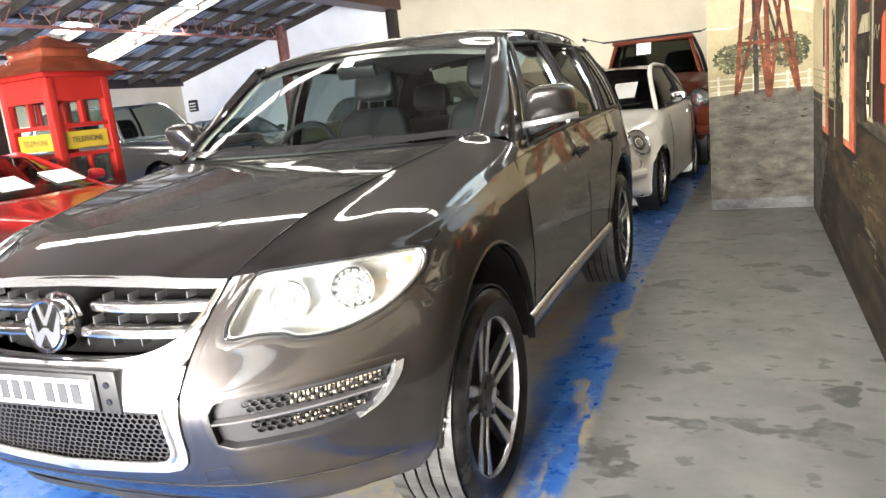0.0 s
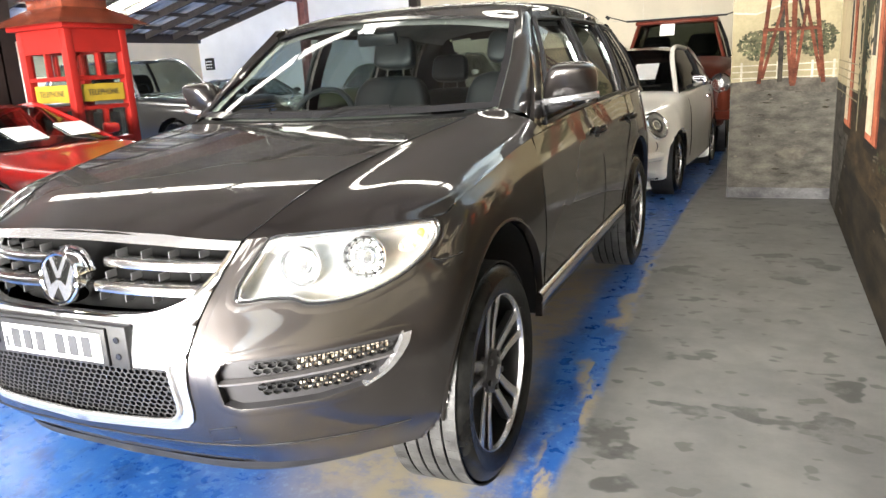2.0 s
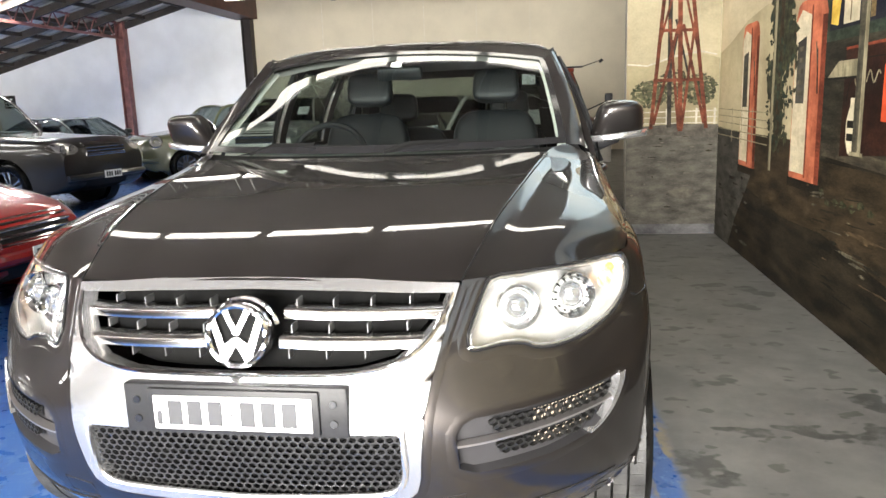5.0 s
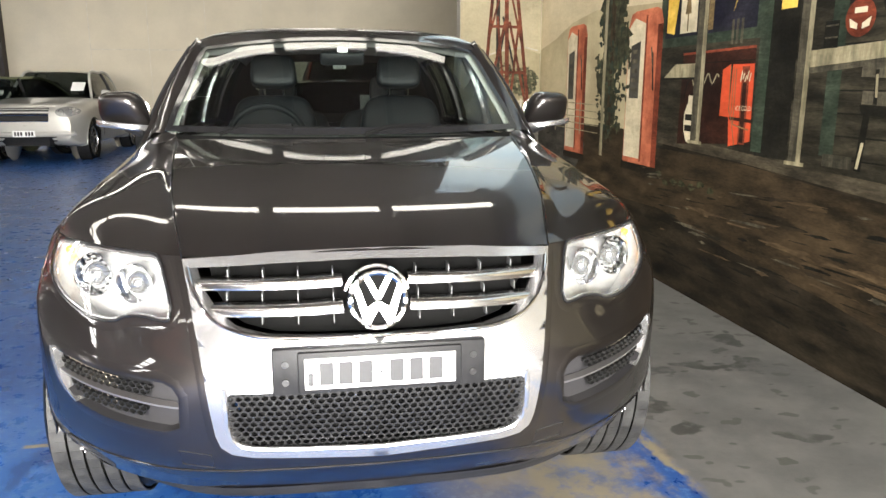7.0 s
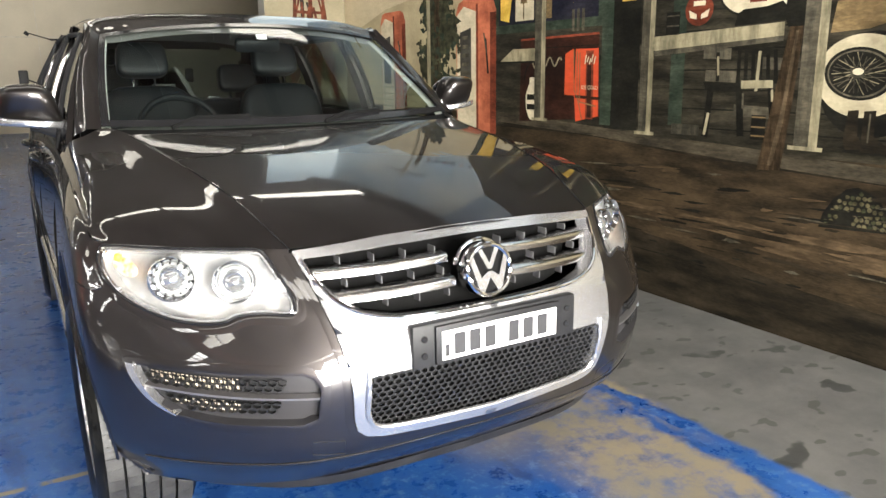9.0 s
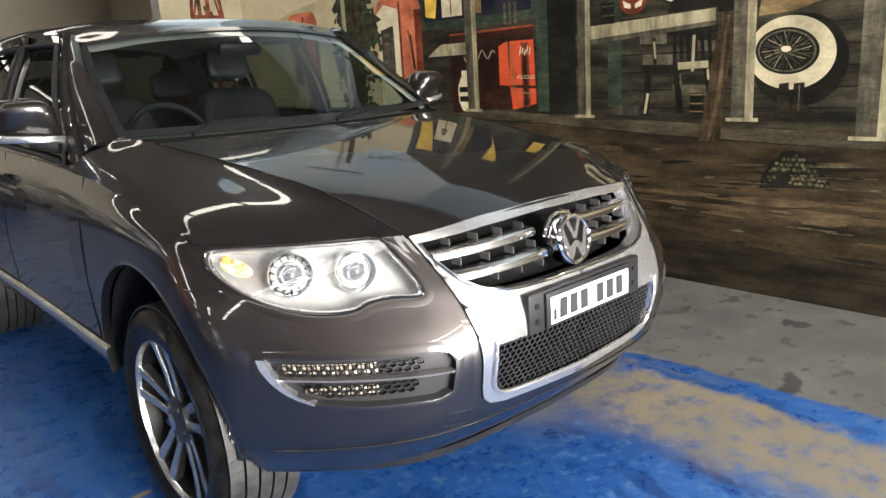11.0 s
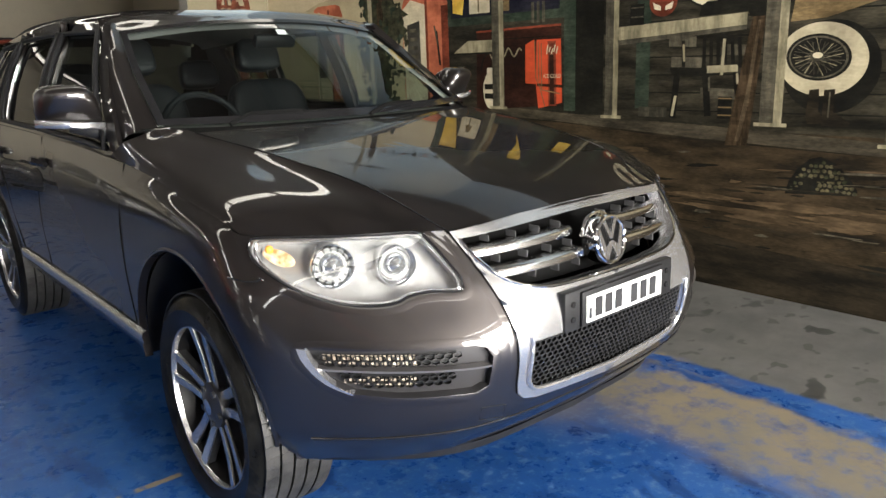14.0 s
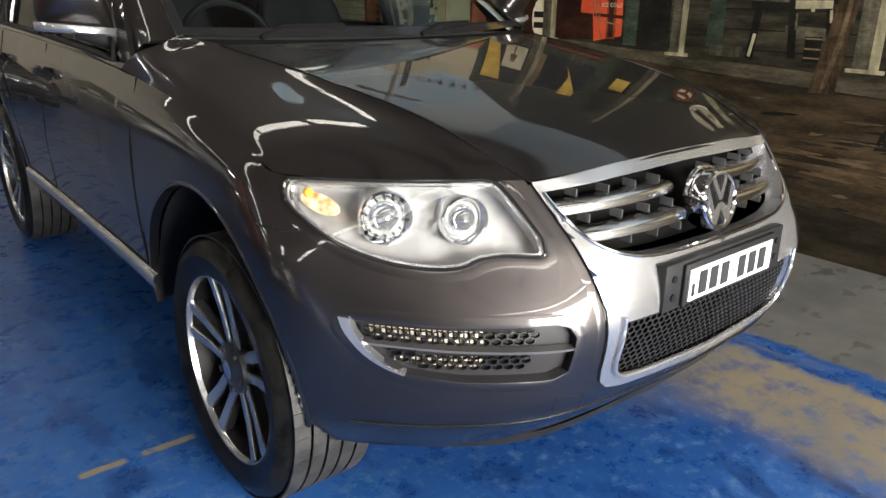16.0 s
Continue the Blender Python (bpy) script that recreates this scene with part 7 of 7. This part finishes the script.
HATCH = make_car("small_hatchback", "white small hatchback with black roof and price sheet", pose(0.06, 5.85, 0, 0, 0, -4.1), paint_of("pearl_white_paint", (0.93, 0.90, 0.82)), 3.55, 1.70, 1.46, 0.77, (0.95, 1.0), (1.55, 2.9), (3.45, 1.05), 0.30, (0.68, 2.98), "round", False, 0.19, 0.72, False, 1, 0.05, GLOSSBLACK, CHROME, (0.36,), lamp_size=0.125, paper_w=0.12, glazing=glass("smoked_glass", (0.28, 0.31, 0.30), 0.0, 1.45))
for s in (1, -1):
    fog = part("fog_lamp", lathe([(0.062, -0.04), (0.06, 0.006), (0.052, 0.01), (0.046, 0.0), (0.001, 0.006)], 24, "z"), ALLOY, HATCH, "small round chrome fog lamp")
    fog.matrix_basis = Matrix.Translation((s * 0.66, 0.16, 0.52)) @ Vector((0.55 * s, -1, 0.05)).to_track_quat("Z", "Y").to_matrix().to_4x4()
    part("wiper", tube([(s * 0.3 - 0.3, 1.0, 1.03), (s * 0.3, 1.02, 1.05), (s * 0.3 + 0.25, 1.06, 1.055)], 0.008, 6), BLACK, HATCH)
make_car("sports_car", "glossy red sports coupe with price sheets in its windscreen", pose(-3.15, 3.45, 0, 0, 0, 90), paint_of("red_gloss_paint", (0.30, 0.006, 0.005)), 3.95, 1.82, 1.24, 0.68, (0.95, 0.86), (1.75, 2.5), (3.5, 0.92), 0.33, (0.75, 3.05), "round", True, 0.16, 0.62, True, 2, 0.04, lamp_size=0.06)
make_car("sports_car", "silver-grey sports convertible with rounded nose", pose(-2.3, 1.2, 0, 0, 0, 86), paint_of("silver_grey_paint", (0.17, 0.165, 0.16), 0.7), 4.3, 1.80, 1.22, 0.66, (1.3, 0.84), (2.1, 2.8), (3.9, 0.86), 0.33, (0.92, 3.4), "slant", False, 0.15, 0.62, True, 0)
make_car("luxury_off_roader", "grey boxy luxury off-road car", pose(-6.1, 8.95, 0, 0, 0, 84), paint_of("gunmetal_paint", (0.05, 0.048, 0.043), 0.5), 4.97, 1.95, 1.80, 1.02, (1.75, 1.16), (2.35, 4.2), (4.8, 1.2), 0.38, (0.95, 3.85), "square", True, 0.28, 0.88, frame_paint=SATIN)
make_car("saloon_car", "dark charcoal saloon car beyond the off-roader", pose(-7.6, 13.2, 0, 0, 0, 78), paint_of("charcoal_paint", (0.05, 0.055, 0.06), 0.4), 4.6, 1.8, 1.38, 0.74, (1.3, 0.96), (2.05, 3.1), (4.1, 0.98), 0.32, (0.9, 3.6), "round", True)
make_car("vintage_saloon", "olive green vintage saloon with pale bonnet", pose(-7.9, 12.6, 0, 0, 0, -38), paint_of("olive_paint", (0.12, 0.13, 0.07)), 4.4, 1.7, 1.55, 0.90, (1.35, 1.08), (1.8, 3.2), (3.9, 1.05), 0.33, (0.8, 3.4), "round", True, 0.24, 0.7)
make_car("utility_truck", "pale silver double-cab utility with price sheet", pose(-5.25, 12.7, 0), paint_of("pale_silver_paint", (0.55, 0.54, 0.50), 0.3), 5.0, 1.85, 1.68, 1.0, (1.3, 1.16), (1.95, 3.3), (3.75, 1.16), 0.37, (0.9, 4.0), "square", True, 0.3, 0.82, True, 1, paper_x=(0.50,), paper_w=0.12, glazing=glass("dark_cab_glass", (0.26, 0.29, 0.28), 0.0, 1.45), grille_size=(0.44, 0.24, 1), intake=(-0.10, 0.06))
make_car("coupe", "black luxury coupe with four round lamps", pose(-2.15, 11.0, 0, 0, 0, 4), mat("black_gloss_paint", (0.008, 0.008, 0.009), 0.4, 0, 0.05, 3, 0, 200, Specular_IOR_Level=0.15), 4.8, 1.92, 1.23, 0.64, (1.45, 0.83), (2.2, 3.0), (4.3, 0.88), 0.34, (0.95, 3.7), "twin", True, 0.15, 0.74, grille_size=(0.34, 0.19, 4))
make_car("hatchback", "beige hatchback with dark roof parked behind the coupe", pose(-2.35, 16.2, 0), paint_of("beige_paint", (0.20, 0.18, 0.13)), 3.6, 1.65, 1.64, 0.85, (1.0, 1.2), (1.5, 3.0), (3.4, 1.2), 0.31, (0.7, 2.9), "square", True, top=GLOSSBLACK, frame_paint=GLOSSBLACK, glazing=glass("blue_tinted_glass", (0.10, 0.16, 0.24), 0.0, 1.5))


def make_old_truck():
    red = mat("faded_red_paint", (0.095, 0.020, 0.011), 0.35, 0, 0.2, 3, 0, 200, Specular_IOR_Level=0.2)
    car = make_car("old_pickup", "faded red vintage pickup truck with round lamps", pose(0.40, 9.3, 0), red, 4.9, 1.66, 1.87, 1.16, (1.15, 1.32), (1.42, 2.4), (2.6, 1.3), 0.38, (0.75, 3.6), "", False, 0.38, 0.86, False, 1, paper_w=0.105, mirrors=False, glazing=glass("dusky_truck_glass", (0.20, 0.22, 0.19), 0.0, 1.4))
    for s in (1, -1):
        bm = bmesh.new()
        bmesh.ops.create_uvsphere(bm, u_segments=28, v_segments=16, radius=1, matrix=Matrix.Translation((s * 0.78, 0.72, 0.72)) @ Matrix.Diagonal((0.22, 0.78, 0.42, 1)))
        bmesh.ops.delete(bm, geom=[v for v in bm.verts if v.co.z < 0.52], context="VERTS")
        part("wing", bm, red, car, "rounded red front wing")
        lm = part("headlamp", lathe([(0.125, 0.12), (0.13, -0.02), (0.115, -0.03), (0.1, -0.02)], 28, "y"), CHROME, car, "round chrome-rimmed headlamp")
        lm.matrix_basis = Matrix.Translation((s * 0.74, 0.02, 0.97))
        part("bowl", lathe([(0.105, -0.018), (0.07, 0.012), (0.03, 0.02), (0.028, -0.004), (0.001, -0.01)], 24, "y"), ALLOY, lm)
        part("lens", lathe([(0.108, -0.02), (0.07, -0.045), (0.001, -0.055)], 24, "y"), LENS, lm).visible_shadow = False
        ind = part("indicator", lathe([(0.05, 0.06), (0.05, -0.01), (0.035, -0.022), (0.001, -0.026)], 20, "y"), AMBER, car, "small round amber indicator")
        ind.matrix_basis = Matrix.Translation((s * 0.74, 0.06, 0.77))
        arm = bmesh.new()
        rod(arm, (s * 0.80, 1.3, 1.22), (s * 1.12, 1.2, 1.36), 0.011, 8)
        part("mirror_arm", arm, BLACK, car)
        part("truck_mirror", box((s * 1.12 - 0.06, 1.16, 1.27), (s * 1.12 + 0.06, 1.22, 1.47), 0.02), BLACK, car)
        arm = bmesh.new()
        rod(arm, (s * 0.70, 1.33, 1.885), (s * 1.0, 1.33, 1.98), 0.008, 8)
        rod(arm, (s * 0.98, 1.33, 1.95), (s * 1.03, 1.33, 1.99), 0.025, 8)
        part("visor_arm", arm, BLACK, car)
    part("side_board", box((0.935, 0.10, 0.49), (1.085, 0.125, 1.07), 0.006), mat("grey_brown_flap", (0.26, 0.24, 0.21), 0.7), car, "grey-brown board beside the front wing")
    part("front_bumper", tube([(x, -0.1 + 0.12 * (x / 0.9) ** 2, 0.55) for x in np.linspace(-0.9, 0.9, 13)], 0.07, 8), red, car)
    part("cab_header", box((-0.60, 1.37, 1.815), (0.60, 1.74, 1.882), 0.033), red, car, "rounded red header over the windscreen")
    part("visor_bar", tube([(x, 1.33, 1.888) for x in np.linspace(-0.72, 0.72, 9)], 0.014, 8), BLACK, car)


make_old_truck()

# ---------------------------------------------------------------- red telephone box
BOOTHRED = mat("booth_red_paint", (0.21, 0.010, 0.007), 0.45, 0, 0.08, 3, 0.05, 40, Specular_IOR_Level=0.25)
BOOTHROOF = mat("booth_roof_paint", (0.13, 0.030, 0.015), 0.25, 0, 0.35, 5, 0.05, 40, coat=0.3)
SIGNYELLOW = mat("sign_yellow", (0.30, 0.205, 0.015), 0.5, 0, 0.06, 8)
BX, BY, BW, BH = -5.20, 4.72, 0.325, 1.96
def plane_y(x0, z0, x1, z1, y):
    bm = bmesh.new()
    bm.faces.new([bm.verts.new(p) for p in ((x0, y, z0), (x1, y, z0), (x1, y, z1), (x0, y, z1))])
    return bm


booth = thing("telephone_box", "red timber telephone box with tiered roof and yellow sign", "telephone box", pose(BX, BY, 0, 0, 0, -3))
for sx in (-1, 1):
    for sy in (-1, 1):
        part("corner_post", box((sx * BW - 0.035, sy * BW - 0.035, 0), (sx * BW + 0.06, sy * BW + 0.06, BH), 0.008) if sx > 0 and sy > 0 else box((min(sx * BW - sx * 0.035, sx * BW + sx * 0.06), min(sy * BW - sy * 0.035, sy * BW + sy * 0.06), 0), (max(sx * BW - sx * 0.035, sx * BW + sx * 0.06), max(sy * BW - sy * 0.035, sy * BW + sy * 0.06), BH), 0.008), BOOTHRED, booth)
for k in range(4):
    face = new("side_panel")
    face.parent = booth
    face.matrix_basis = Matrix.Rotation(k * math.pi / 2, 4, "Z")
    y = -BW
    part("plinth", box((-BW, y - 0.055, 0), (BW, y + 0.03, 0.5)), BOOTHRED, face)
    part("header", box((-BW, y - 0.055, 1.72), (BW, y + 0.03, BH)), BOOTHRED, face)
    for z in (0.80, 1.15, 1.46):
        part("crossbar", box((-BW, y - 0.05, z - 0.02), (BW, y + 0.025, z + 0.02)), BOOTHRED, face)
    for z0, z1 in ((0.5, 0.8), (0.8, 1.15), (1.46, 1.72)):
        part("mullion", box((-0.014, y - 0.045, z0), (0.014, y + 0.02, z1)), BOOTHRED, face)
    for x0, x1 in ((-BW + 0.03, -0.014), (0.014, BW - 0.03)):
        for z0, z1 in ((0.5, 0.77), (0.83, 1.12), (1.49, 1.72)):
            part("pane", plane_y(x0, z0, x1, z1, y), CLEARGLASS, face).visible_shadow = False
    part("sign_board", box((-BW + 0.06, y - 0.032, 1.215), (BW - 0.06, y - 0.022, 1.395)), SIGNYELLOW, face, "yellow sign board")
    tx = bpy.data.curves.new("sign_text", "FONT")
    tx.body, tx.size, tx.align_x, tx.align_y, tx.extrude = "TELEPHONE", 0.078, "CENTER", "CENTER", 0.001
    to = new("sign_lettering", tx)
    tx.materials.append(INK)
    to.parent = face
    to.matrix_basis = Matrix.Translation((0, y - 0.035, 1.305)) @ pose(0, 0, 0, 90) @ Matrix.Diagonal((0.92, 1.1, 1, 1))
part("cornice", box((-BW - 0.12, -BW - 0.12, BH), (BW + 0.12, BW + 0.12, BH + 0.05), 0.01), BOOTHRED, booth)


def hip(z0, z1, a, b):
    bm = bmesh.new()
    lo = [bm.verts.new((sx * a, sy * a, z0)) for sx, sy in ((-1, -1), (1, -1), (1, 1), (-1, 1))]
    hi = [bm.verts.new((sx * b, sy * b, z1)) for sx, sy in ((-1, -1), (1, -1), (1, 1), (-1, 1))]
    for k in range(4):
        bm.faces.new((lo[k], lo[(k + 1) % 4], hi[(k + 1) % 4], hi[k]))
    bm.faces.new(hi)
    bm.faces.new(lo[::-1])
    return bm


part("lower_roof", hip(BH + 0.04, BH + 0.23, 0.57, 0.27), BOOTHROOF, booth, smooth=False)
part("roof_neck", box((-0.28, -0.28, BH + 0.21), (0.28, 0.28, BH + 0.31), 0.01), BOOTHROOF, booth)
part("upper_roof", hip(BH + 0.30, BH + 0.44, 0.36, 0.06), BOOTHROOF, booth, smooth=False)
part("finial", box((-0.05, -0.05, BH + 0.43), (0.05, 0.05, BH + 0.46), 0.01), BOOTHROOF, booth)
part("telephone", box((-0.16, 0.22, 0.55), (0.16, 0.34, 1.08), 0.02), BLACK, booth)
